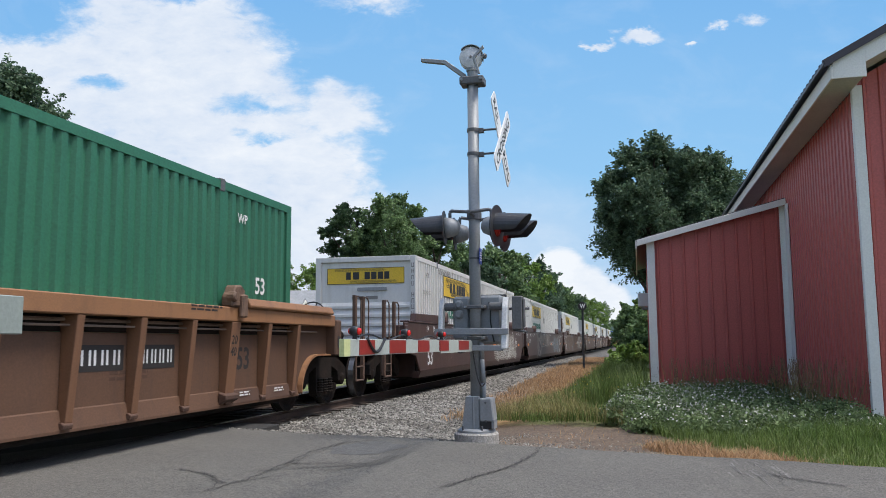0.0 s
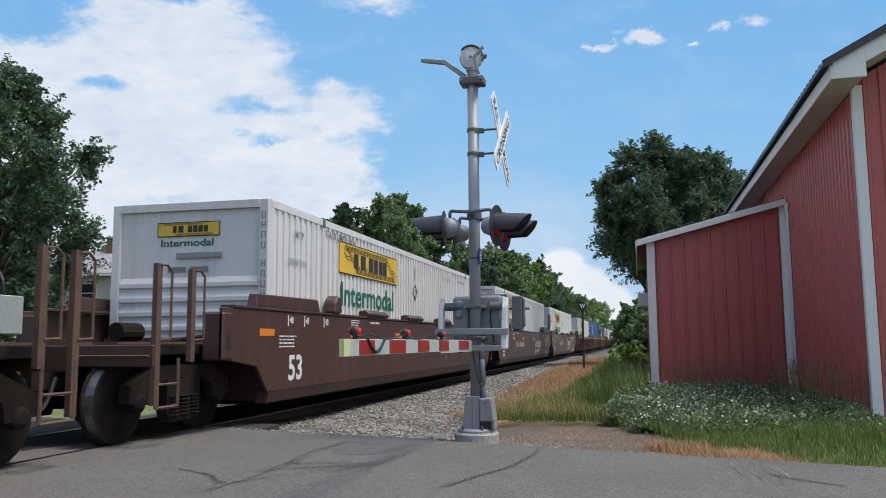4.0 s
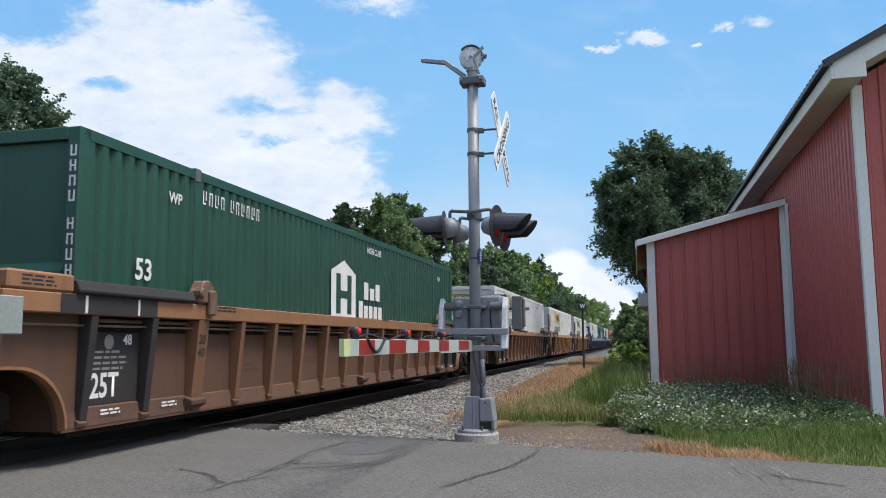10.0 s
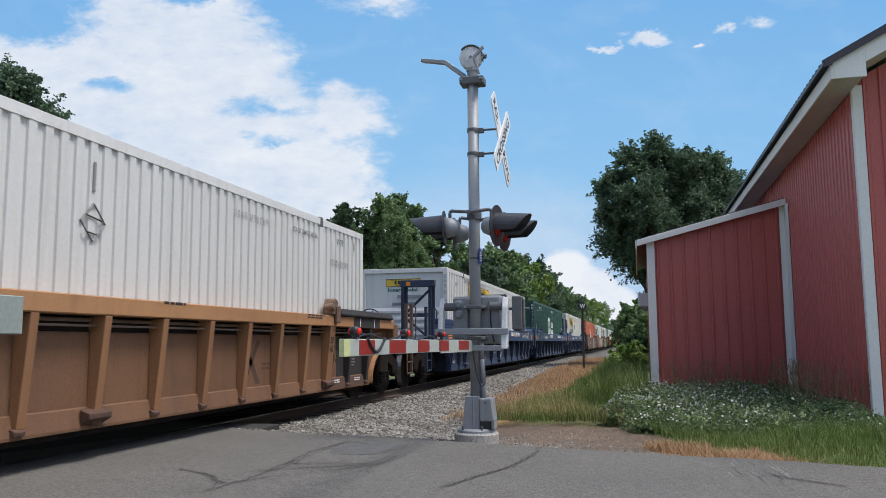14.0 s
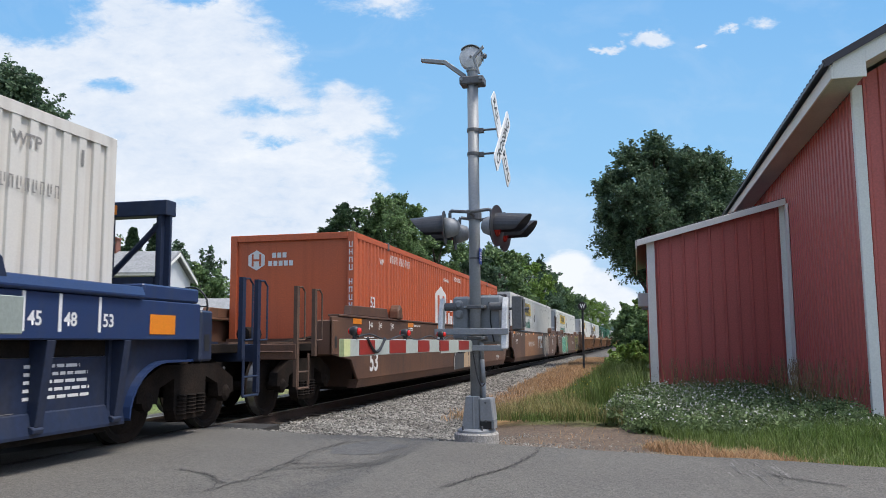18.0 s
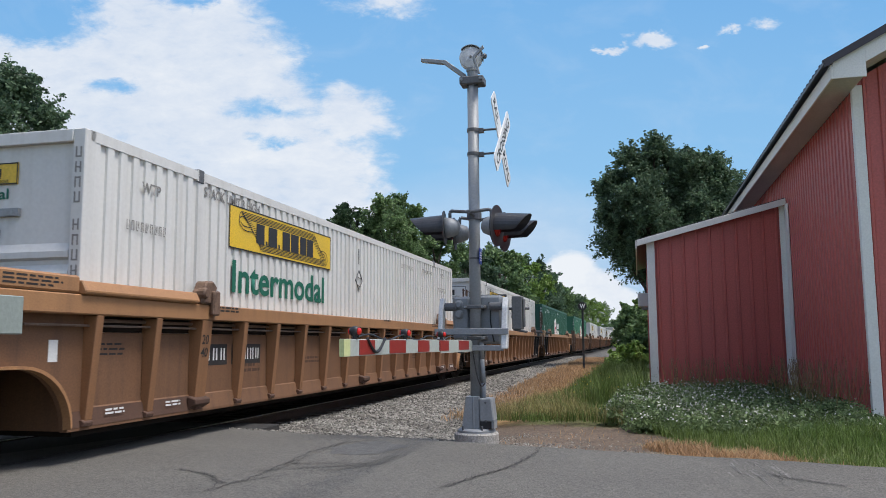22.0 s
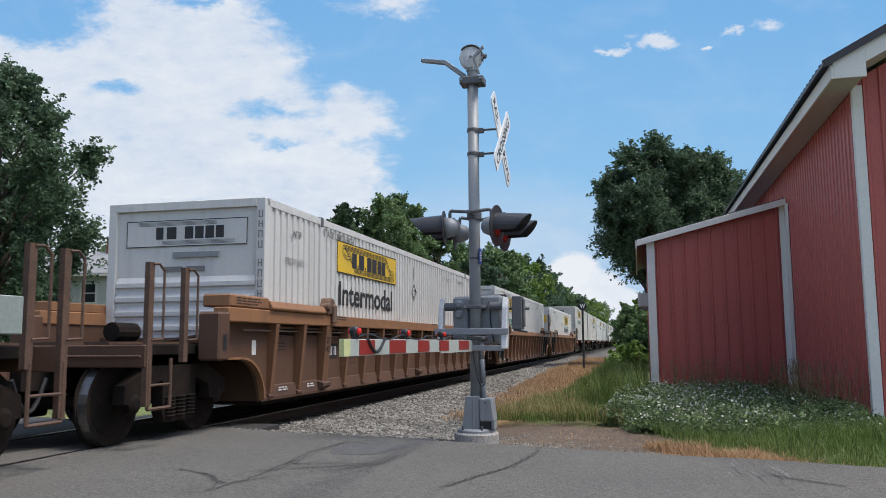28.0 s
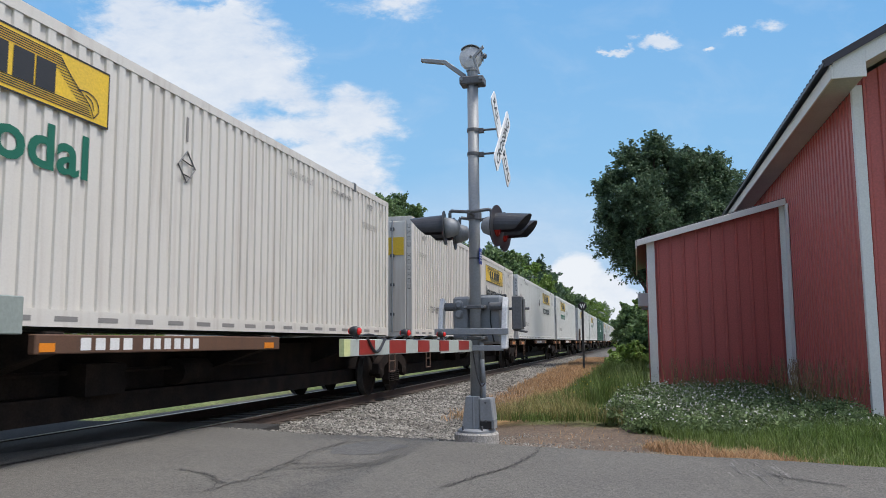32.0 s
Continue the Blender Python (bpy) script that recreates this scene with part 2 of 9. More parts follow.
    "tag_dark": material("tag_dark", (0.025, 0.027, 0.035), (0.05, 0.05, 0.055), 0.6, scale=2.2, amount=0.7, bump=0.02),
    "tag_tan": material("tag_tan", (0.50, 0.36, 0.22), (0.40, 0.30, 0.20), 0.6, scale=2.2, amount=0.7, bump=0.02),
    "tag_blue": material("tag_blue", (0.19, 0.24, 0.27), (0.10, 0.075, 0.07), 0.6, scale=2.2, amount=0.7, bump=0.02),
    "tag_yellow": material("tag_yellow", (0.62, 0.52, 0.05), (0.5, 0.42, 0.07), 0.6, scale=2.2, amount=0.7, bump=0.02),
    "leaf": leaf_material("leaf", (0.135, 0.21, 0.09), (0.185, 0.265, 0.115)),
    "leaf_dark": leaf_material("leaf_dark", (0.086, 0.138, 0.082), (0.118, 0.178, 0.10)),
    "leaf_light": leaf_material("leaf_light", (0.17, 0.265, 0.065), (0.22, 0.31, 0.09)),
    "needle": leaf_material("needle", (0.05, 0.09, 0.045), (0.07, 0.115, 0.055), 0.35),
    "grass": leaf_material("grass", (0.10, 0.158, 0.036), (0.15, 0.19, 0.058)),
    "dry_grass": leaf_material("dry_grass", (0.31, 0.185, 0.095), (0.40, 0.27, 0.15)),
    "faded": leaf_material("faded", (0.25, 0.225, 0.085), (0.32, 0.25, 0.12)),
    "petal": flat_paint("petal", (0.48, 0.48, 0.43)),
    "petal_yellow": flat_paint("petal_yellow", (0.65, 0.48, 0.04)),
    "seed_head": material("seed_head", (0.19, 0.105, 0.065), (0.25, 0.17, 0.10), 0.8, scale=6, amount=0.8, island=0.4),
    "bark": material("bark", (0.09, 0.07, 0.055), (0.06, 0.048, 0.04), 0.95, scale=3, grain=14, amount=0.9, bump=0.8),
    "shingle": material("shingle", (0.27, 0.28, 0.29), (0.21, 0.22, 0.23), 0.9, scale=2, grain=9, amount=0.8, bump=0.4),
    "house_siding": material("house_siding", (0.62, 0.63, 0.64), (0.54, 0.55, 0.57), 0.7, scale=1, amount=0.5, bump=0.05),
    "brick": material("brick", (0.24, 0.10, 0.07), (0.18, 0.08, 0.06), 0.9, scale=5, grain=30, amount=0.9),
    "glass": material("glass", (0.03, 0.035, 0.045), (0.05, 0.06, 0.07), 0.08, scale=2, amount=0.4, bump=0),
    "weed_leaf": leaf_material("weed_leaf", (0.12, 0.175, 0.072), (0.175, 0.225, 0.105)),
    "cloth_hill": material("distant_woods", (0.055, 0.085, 0.075), (0.04, 0.07, 0.06), 0.95, scale=0.02, grain=0.2, amount=0.8, bump=0),
    "dark_post": material("dark_post", (0.03, 0.03, 0.032), (0.05, 0.048, 0.046), 0.7, scale=4, amount=0.6),
    "ac_white": flat_paint("ac_white", (0.6, 0.6, 0.58)),
}


# ---- mesh tools ----
class Shape:
    """Collects vertices and faces; every face carries a material slot."""

    def __init__(self):
        self.v, self.f, self.s = [], [], []

    def add(self, verts, faces, slot=0):
        k = len(self.v)
        self.v.extend(verts)
        self.f.extend([tuple(i + k for i in f) for f in faces])
        self.s.extend([slot] * len(faces))
        return self

    def box(self, x0, x1, y0, y1, z0, z1, slot=0, taper=0.0):
        c = taper
        v = [(x0, y0, z0), (x1, y0, z0), (x1, y1, z0), (x0, y1, z0), (x0 + c, y0 + c, z1), (x1 - c, y0 + c, z1), (x1 - c, y1 - c, z1), (x0 + c, y1 - c, z1)]
        return self.add(v, [(3, 2, 1, 0), (4, 5, 6, 7), (0, 1, 5, 4), (1, 2, 6, 5), (2, 3, 7, 6), (3, 0, 4, 7)], slot)

    def rod(self, a, b, r, n=8, r2=None, slot=0, caps=True):
        a, b = Vector(a), Vector(b)
        d = (b - a).normalized()
        u = d.cross(Vector((0, 0, 1)) if abs(d.z) < 0.9 else Vector((1, 0, 0))).normalized()
        w = d.cross(u)
        r2 = r if r2 is None else r2
        v = [tuple(p + (u * math.cos(q) + w * math.sin(q)) * k) for p, k in ((a, r), (b, r2)) for q in [2 * math.pi * i / n for i in range(n)]]
        f = [(i, (i + 1) % n, n + (i + 1) % n, n + i) for i in range(n)]
        if caps:
            f += [tuple(range(n - 1, -1, -1)), tuple(range(n, 2 * n))]
        return self.add(v, f, slot)

    def pipe(self, pts, r, n=6, slot=0):
        for a, b in zip(pts, pts[1:]):
            self.rod(a, b, r, n, slot=slot)
        return self

    def prism(self, pts, axis, a, b, slot=0):
        """A polygon pts of pairs, drawn out along an axis from a to b."""
        def place(p, q):
            return {"x": (q, p[0], p[1]), "y": (p[0], q, p[1]), "z": (p[0], p[1], q)}[axis]
        n = len(pts)
        v = [place(p, a) for p in pts] + [place(p, b) for p in pts]
        f = [tuple(range(n)), tuple(range(2 * n - 1, n - 1, -1))] + [(i + n, (i + 1) % n + n, (i + 1) % n, i) for i in range(n)]
        return self.add(v, f, slot)

    def lathe(self, prof, centre, axis, n=20, slot=0):
        """prof: pairs of radius and distance along the axis."""
        c, d = Vector(centre), Vector(axis).normalized()
        u = d.cross(Vector((0, 0, 1)) if abs(d.z) < 0.9 else Vector((1, 0, 0))).normalized()
        w = d.cross(u)
        v = [tuple(c + d * h + (u * math.cos(q) + w * math.sin(q)) * r) for r, h in prof for q in [2 * math.pi * i / n for i in range(n)]]
        f = [(k * n + i, k * n + (i + 1) % n, (k + 1) * n + (i + 1) % n, (k + 1) * n + i) for k in range(len(prof) - 1) for i in range(n)]
        f += [tuple(range(n - 1, -1, -1)), tuple(range((len(prof) - 1) * n, len(prof) * n))]
        return self.add(v, f, slot)

    def mesh(self, name, mats, bevel=0.0, smooth=False):
        me = bpy.data.meshes.new(name)
        me.from_pydata(self.v, [], self.f)
        for m in (mats if isinstance(mats, (list, tuple)) else [mats]):
            me.materials.append(M[m] if isinstance(m, str) else m)
        if any(self.s):
            me.polygons.foreach_set("material_index", self.s)
        bm = bmesh.new()
        bm.from_mesh(me)
        bmesh.ops.recalc_face_normals(bm, faces=bm.faces)
        if bevel:
            edges = [e for e in bm.edges if len(e.link_faces) == 2 and e.calc_face_angle(0) > 0.6]
            bmesh.ops.bevel(bm, geom=edges, offset=bevel, segments=1, affect="EDGES", clamp_overlap=True)
        bm.to_mesh(me)
        bm.free()
        if smooth:
            me.polygons.foreach_set("use_smooth", [True] * len(me.polygons))
        return me


SMALL = {"stencil", "name_mark", "scroll_border", "cable", "lamp_wire", "tag_fill", "tag_shading", "painted_tag", "sprayed_line", "notice_text", "inner_mark", "square_frame", "far_ribs", "tape_strip"}


def part(name, shape, mats, parent, label="", bevel=0.0, smooth=False, m=None):
    """Links a shape, or a ready mesh, as one mesh object under a thing or a part."""
    me = shape if isinstance(shape, bpy.types.Mesh) else shape.mesh(name, mats, bevel, smooth)
    ob = new(name, me)
    ob.parent = parent
    if m is not None:
        ob.matrix_basis = m
    if label:
        ob["label"] = label
    if name in SMALL:
        ob["kind"] = "stuff"
    return ob


def thing(name, label, category, group="", kind="", m=None, shape=None, mats=None, bevel=0.0, smooth=False):
    ob = new(name, shape.mesh(name, mats, bevel, smooth) if isinstance(shape, Shape) else shape)
    if m is not None:
        ob.matrix_basis = m
    return tagged(ob, label, category, group, kind)


LETTERS = {}


def lettering(text, height, mat, spread=1.0):
    """A mesh of the words in the built-in font, in the plane of y (along) and z (up), facing +x, from the origin along +y."""
    key = (text, height, mat, spread)
    if key not in LETTERS:
        cu = bpy.data.curves.new("words", "FONT")
        cu.body, cu.size, cu.extrude = text, 1.0, 0.0
        cu.resolution_u = 3
        cu.offset = 0.022
        ob = bpy.data.objects.new("words", cu)
        scene.collection.objects.link(ob)
        bpy.context.view_layer.update()
        me = bpy.data.meshes.new_from_object(ob)
        bpy.data.objects.remove(ob)
        co = np.empty(len(me.vertices) * 3)
        me.vertices.foreach_get("co", co)
        co = co.reshape(-1, 3)
        lo, hi = co.min(0), co.max(0)
        s = height / max(hi[1] - lo[1], 1e-6)
        out = np.zeros_like(co)
        out[:, 1], out[:, 2] = (co[:, 0] - lo[0]) * s * spread, (co[:, 1] - lo[1]) * s
        me.vertices.foreach_set("co", out.ravel())
        me.materials.clear()
        me.materials.append(M[mat])
        me["length"] = float((hi[0] - lo[0]) * s * spread)
        me.update()
        LETTERS[key] = me
    return LETTERS[key]


def bars(rows, x=0.0):
    """Plain bars for writing that is not spelled out: (y0, y1, z0, z1) each, facing +x."""
    s = Shape()
    for y0, y1, z0, z1 in rows:
        s.add([(x, y0, z0), (x, y1, z0), (x, y1, z1), (x, y0, z1)], [(0, 1, 2, 3)])
    return s


def number_bars(y, z, groups, h, pitch, stroke):
    """Thin uprights in place of the figures of a number: groups of so many figures, along y."""
    out = []
    for g in groups:
        for i in range(g):
            out += [(y, y + stroke, z, z + h), (y + pitch * 0.42, y + pitch * 0.42 + stroke, z + (0.0 if i % 2 else h * 0.3), z + h)]
            out.append((y + stroke + 0.001, y + pitch * 0.42 - 0.001, z + h - stroke, z + h) if i % 2 else (y + stroke + 0.001, y + pitch * 0.42 - 0.001, z, z + stroke))
            y += pitch
        y += pitch * 0.7
    return out


# ---- ground, road and track ----
TRACK_X = -6.51
ROAD_A, ROAD_B = Vector((-4.60, 9.72)), Vector((2.10, 7.86))      # two points of the road's far edge
ROAD_DIR = (ROAD_B - ROAD_A).normalized()
ROAD_NORMAL = Vector((-ROAD_DIR.y, ROAD_DIR.x))
ROAD_WIDTH = 12.5


def road_side(x, y):
    """Metres beyond the road's far edge; negative on the road."""
    return (Vector((x, y)) - ROAD_A).dot(ROAD_NORMAL)


def smooth(a, b, x):
    k = min(1.0, max(0.0, (x - a) / (b - a)))
    return k * k * (3 - 2 * k)


def land(x, y):
    """Height of the earth: level with the road, a shallow ditch beside the ballast, gentle waves further off."""
    d = road_side(x, y)
    off = max(0.0, d, -ROAD_WIDTH - d)
    h = -0.06 - 0.10 * smooth(0.0, 2.0, off)
    t = abs(x - TRACK_X)
    h -= 0.18 * smooth(5.0, 3.2, t) * smooth(0.0, 2.0, off)
    h += 0.10 * noise.noise((x * 0.25, y * 0.25, 0)) * smooth(0.5, 3.0, off) * smooth(2.5, 5.0, t)
    far = max(0.0, math.hypot(x, y) - 60)
    h += 2.0 * noise.noise((x * 0.01, y * 0.01, 4)) * smooth(0, 150, far) * smooth(8, 60, t)
    return h


def axis_steps(lo, hi, near_lo, near_hi, fine):
    v = list(np.arange(near_lo, near_hi + 1e-6, fine))
    step, a = fine, near_hi
    while a < hi:
        step *= 1.3
        a += step
        v.append(min(a, hi))
    step, a = fine, near_lo
    while a > lo:
        step *= 1.3
        a -= step
        v.insert(0, max(a, lo))
    return v


xs, ys = axis_steps(-3000, 3000, -14, 8, 0.4), axis_steps(-1500, 4000, 4, 30, 0.4)
gs = Shape()
gs.v = [(x, y, land(x, y)) for y in ys for x in xs]
nx = len(xs)
gs.f = [(j * nx + i, j * nx + i + 1, (j + 1) * nx + i + 1, (j + 1) * nx + i) for j in range(len(ys) - 1) for i in range(nx - 1)]
gs.s = [0] * len(gs.f)


def ground_material():
    """Grass, bare earth beside the crossing, scorched weeds along the ballast."""
    m = material("ground", (0.10, 0.14, 0.036), (0.16, 0.155, 0.065), 0.95, scale=0.5, grain=34, amount=0.9, bump=0.8, speckle=0.5)
    n, l = m.node_tree.nodes, m.node_tree.links
    b = n["Principled BSDF"]
    src = b.inputs["Base Color"].links[0].from_socket
    co = n.new("ShaderNodeTexCoord").outputs["Object"]
    wob = n.new("ShaderNodeTexNoise")
    wob.inputs["Scale"].default_value, wob.inputs["Detail"].default_value = 1.2, 6
    l.new(co, wob.inputs["Vector"])
    sep = n.new("ShaderNodeSeparateXYZ")
    l.new(co, sep.inputs[0])

    def math_node(op, a, c):
        k = n.new("ShaderNodeMath")
        k.operation = op
        for i, q in enumerate((a, c)):
            if isinstance(q, (int, float)):
                k.inputs[i].default_value = q
            else:
                l.new(q, k.inputs[i])
        return k.outputs[0]

    def band(value, a0, a1, b0, b1):
        up, down = n.new("ShaderNodeMapRange"), n.new("ShaderNodeMapRange")
        for k, p, q in ((up, a0, a1), (down, b1, b0)):
            k.inputs[1].default_value, k.inputs[2].default_value = p, q
            l.new(value, k.inputs[0])
        return math_node("MULTIPLY", up.outputs[0], down.outputs[0])

    jitter = math_node("MULTIPLY", math_node("SUBTRACT", wob.outputs["Fac"], 0.5), 2.2)
    x = math_node("ADD", sep.outputs[0], jitter)
    y = math_node("ADD", sep.outputs[1], jitter)
    side = math_node("ADD", math_node("MULTIPLY", math_node("SUBTRACT", sep.outputs[0], ROAD_A.x), ROAD_NORMAL.x),
                     math_node("MULTIPLY", math_node("SUBTRACT", sep.outputs[1], ROAD_A.y), ROAD_NORMAL.y))
    side = math_node("ADD", side, math_node("MULTIPLY", jitter, 0.7))
    for colour, mask in (((0.34, 0.205, 0.095), math_node("MULTIPLY", band(x, -3.9, -3.3, -2.2, -1.7), band(y, 11.5, 13.0, 300, 400))),
                         ((0.32, 0.21, 0.105), math_node("MULTIPLY", band(side, -1.0, -0.5, 1.0, 1.4), band(x, 0.0, 0.4, 1.2, 1.7))),
                         ((0.112, 0.078, 0.053), math_node("MULTIPLY", band(side, -1, -0.5, 3.7, 4.3), band(x, -5.5, -4.5, 0.0, 0.6)))):
        mx = n.new("ShaderNodeMixRGB")
        l.new(mask, mx.inputs[0])
        l.new(src, mx.inputs[1])
        mx.inputs[2].default_value = (*colour, 1)
        src = mx.outputs[0]
    vo = n.new("ShaderNodeTexVoronoi")
    vo.inputs["Scale"].default_value = 26
    l.new(co, vo.inputs["Vector"])
    grit = n.new("ShaderNodeMapRange")
    grit.inputs[3].default_value, grit.inputs[4].default_value = 0.55, 1.35
    bw = n.new("ShaderNodeRGBToBW")
    l.new(vo.outputs["Color"], bw.inputs[0])
    l.new(bw.outputs[0], grit.inputs[0])
    hs_ = n.new("ShaderNodeHueSaturation")
    l.new(math_node("MULTIPLY", grit.outputs[0], math_node("ADD", 0.45, math_node("MULTIPLY", wob.outputs["Fac"], 1.1))), hs_.inputs["Value"])
    l.new(src, hs_.inputs["Color"])
    l.new(hs_.outputs[0], b.inputs["Base Color"])
    return m


ground = thing("ground", "grassy earth with bare dirt and scorched weeds beside the track", "ground", kind="structure", shape=gs, mats=[ground_material()], smooth=True)


# the road: a slab of worn asphalt that meets the rails
def on_road(u, w, z=0.0):
    p = ROAD_A + ROAD_DIR * u - ROAD_NORMAL * w
    return (p.x, p.y, z)


rs = Shape()
us = [u * 0.35 for u in range(-3, 160)]
edge = [on_road(u, 0.10 * noise.noise((u * 0.9, 3, 0)) + 0.05 * noise.noise((u * 4, 1, 0)), 0.0) for u in us]
# the slab ends beside the track panels
top = []
for u, e in zip(us, edge):
    top.append((e, on_road(u, ROAD_WIDTH, 0.0)))
rs.v = [p for pair in top for p in pair] + [(p[0], p[1], -0.3) for pair in top for p in pair]
k = len(top) * 2
for i in range(len(top) - 1):
    a, b_, c, d = 2 * i, 2 * i + 1, 2 * i + 3, 2 * i + 2
    rs.f += [(a, d, c, b_), (a + k, b_ + k, c + k, d + k), (a, a + k, d + k, d), (b_, c, c + k, b_ + k)]
rs.f += [(0, 1, 1 + k, k), (k - 2, 2 * k - 2, 2 * k - 1, k - 1)]
rs.s = [0] * len(rs.f)
road = thing("road", "worn grey asphalt road with cracks at the crossing", "road", kind="structure", shape=rs, mats="asphalt")
rw = Shape()
for a, b_ in ((-4.6, -60),):
    v = [on_road(-3.9 - 0.0, 0.0), on_road(-3.9, ROAD_WIDTH), on_road(-60, ROAD_WIDTH), on_road(-60, 0)]
    rw.add([(p[0], p[1], -0.004) for p in v] + [(p[0], p[1], -0.3) for p in v], [(0, 1, 2, 3), (4, 7, 6, 5), (0, 4, 5, 1), (1, 5, 6, 2), (2, 6, 7, 3), (3, 7, 4, 0)])
thing("road_beyond", "grey asphalt road beyond the railway track", "road", kind="structure", shape=rw, mats="asphalt")

# cracks and a darker patch in the asphalt
rnd = random.Random(5)


def crack(points, width, name="crack"):
    s = Shape()
    line = []
    for a, b_ in zip(points, points[1:]):
        a, b_ = Vector(a), Vector(b_)
        n_ = max(2, int((b_ - a).length / 0.055))
        for i in range(n_):
            p = a.lerp(b_, i / n_)
            line.append(p + Vector((rnd.uniform(-1, 1), rnd.uniform(-1, 1))) * 0.028)
    line.append(Vector(points[-1]))
    v = []
    for i, p in enumerate(line):
        d = (line[min(i + 1, len(line) - 1)] - line[max(i - 1, 0)]).normalized()
        q = Vector((-d.y, d.x)) * width * rnd.uniform(0.25, 1.0)
        v += [(p.x + q.x, p.y + q.y, 0.004), (p.x - q.x, p.y - q.y, 0.004)]
    s.add(v, [(2 * i, 2 * i + 1, 2 * i + 3, 2 * i + 2) for i in range(len(line) - 1)])
    part(name, s, "crack", road)


CRACKS = (((-3.25, 5.6), (-3.15, 6.2), (-3.20, 7.1), (-3.30, 7.9), (-3.2, 8.7), (-2.95, 8.95)),
          ((-3.15, 6.2), (-2.7, 6.75), (-2.35, 7.2), (-2.3, 7.9)), ((-3.2, 7.1), (-2.75, 7.25), (-2.35, 7.2)),
          ((-3.3, 6.6), (-2.9, 6.9), (-2.5, 7.05)), ((-1.05, 8.7), (-1.05, 8.0), (-1.15, 7.3), (-1.35, 6.7), (-1.5, 6.2)),
          ((0.95, 7.9), (1.05, 7.2), (1.05, 6.5)), ((1.05, 7.2), (1.45, 6.8)), ((-3.25, 6.0), (-3.6, 6.4), (-4.0, 6.6)))
for i, c in enumerate(CRACKS):
    crack(c, 0.0075 if i in (0, 4) else 0.0055)
    if i == 5:
        continue
    # finer cracks that run beside the main ones and branch from them
    for k in range(5):
        wide = 0.12 if i < 4 else 0.05
        run = [(p[0] + rnd.uniform(-wide, wide), p[1] + rnd.uniform(-wide, wide)) for p in c]
        a = rnd.randint(0, max(0, len(run) - 3))
        crack(run[a:a + rnd.randint(3, 6)], 0.0036)
    for k in range(4):
        p = Vector(c[rnd.randint(0, len(c) - 1)])
        q = rnd.uniform(0, 6.28)
        tip = p + Vector((math.cos(q), math.sin(q))) * rnd.uniform(0.15, 0.5)
        crack((tuple(p), tuple(p.lerp(tip, 0.5) + Vector((rnd.uniform(-0.06, 0.06), rnd.uniform(-0.06, 0.06)))), tuple(tip)), 0.0042)
ps = Shape()
rim = [Vector((-2.82, 8.28)) + Vector((0.36 * math.cos(q), 0.52 * math.sin(q))) * (1 + 0.30 * noise.noise((math.cos(q) * 1.6, math.sin(q) * 1.6, 2)) + 0.10 * noise.noise((q * 5, 0, 7))) for q in [2 * math.pi * k / 48 for k in range(48)]]
ps.add([(p.x, p.y, 0.003) for p in rim], [tuple(range(48))])
part("asphalt_patch", ps, "asphalt_patch", road, "darker asphalt patch")

# pale scrapes left by a blade
for i in range(22):
    a = Vector((0.70 + 0.021 * i, 8.12 - 0.01 * i)) + Vector((rnd.uniform(-0.05, 0.05), rnd.uniform(-0.9, 0.05)))
    b_ = a + Vector((0.035 + rnd.uniform(-0.01, 0.01), -rnd.uniform(0.15, 0.7)))
    w = rnd.uniform(0.003, 0.014)
    sc = Shape()
    sc.add([(a.x - w, a.y, 0.0035), (b_.x - w * 0.3, b_.y, 0.0035), (b_.x + w * 0.3, b_.y, 0.0035), (a.x + w, a.y, 0.0035)], [(0, 1, 2, 3)])
    part("scrape", sc, "scrape", road)

# ballast bed on both sides of the crossing
RAIL_Z = 0.0


def ballast_bed(y0, y1, name):
    s = Shape()
    prof = [(-3.9, -0.42), (-2.9, -0.27), (-1.75, -0.17), (1.55, -0.17), (2.3, -0.19), (3.2, -0.24), (3.95, -0.34)]
    yy = [y0]
    while yy[-1] < y1:
        yy.append(min(y1, yy[-1] + (0.5 if abs(yy[-1]) < 40 else 12)))
    for y in yy:
        for i, (px_, pz) in enumerate(prof):
            w = 0.35 * noise.noise((y * 0.7, i, 0)) if i in (0, len(prof) - 1) else 0.0
            s.v.append((TRACK_X + px_ + w, y, pz))
    n_ = len(prof)
    s.f = [(j * n_ + i, j * n_ + i + 1, (j + 1) * n_ + i + 1, (j + 1) * n_ + i) for j in range(len(yy) - 1) for i in range(n_ - 1)]
    s.s = [0] * len(s.f)
    return thing(name, "grey crushed-stone railway ballast", "ballast", kind="structure", shape=s, mats="ballast", smooth=True)


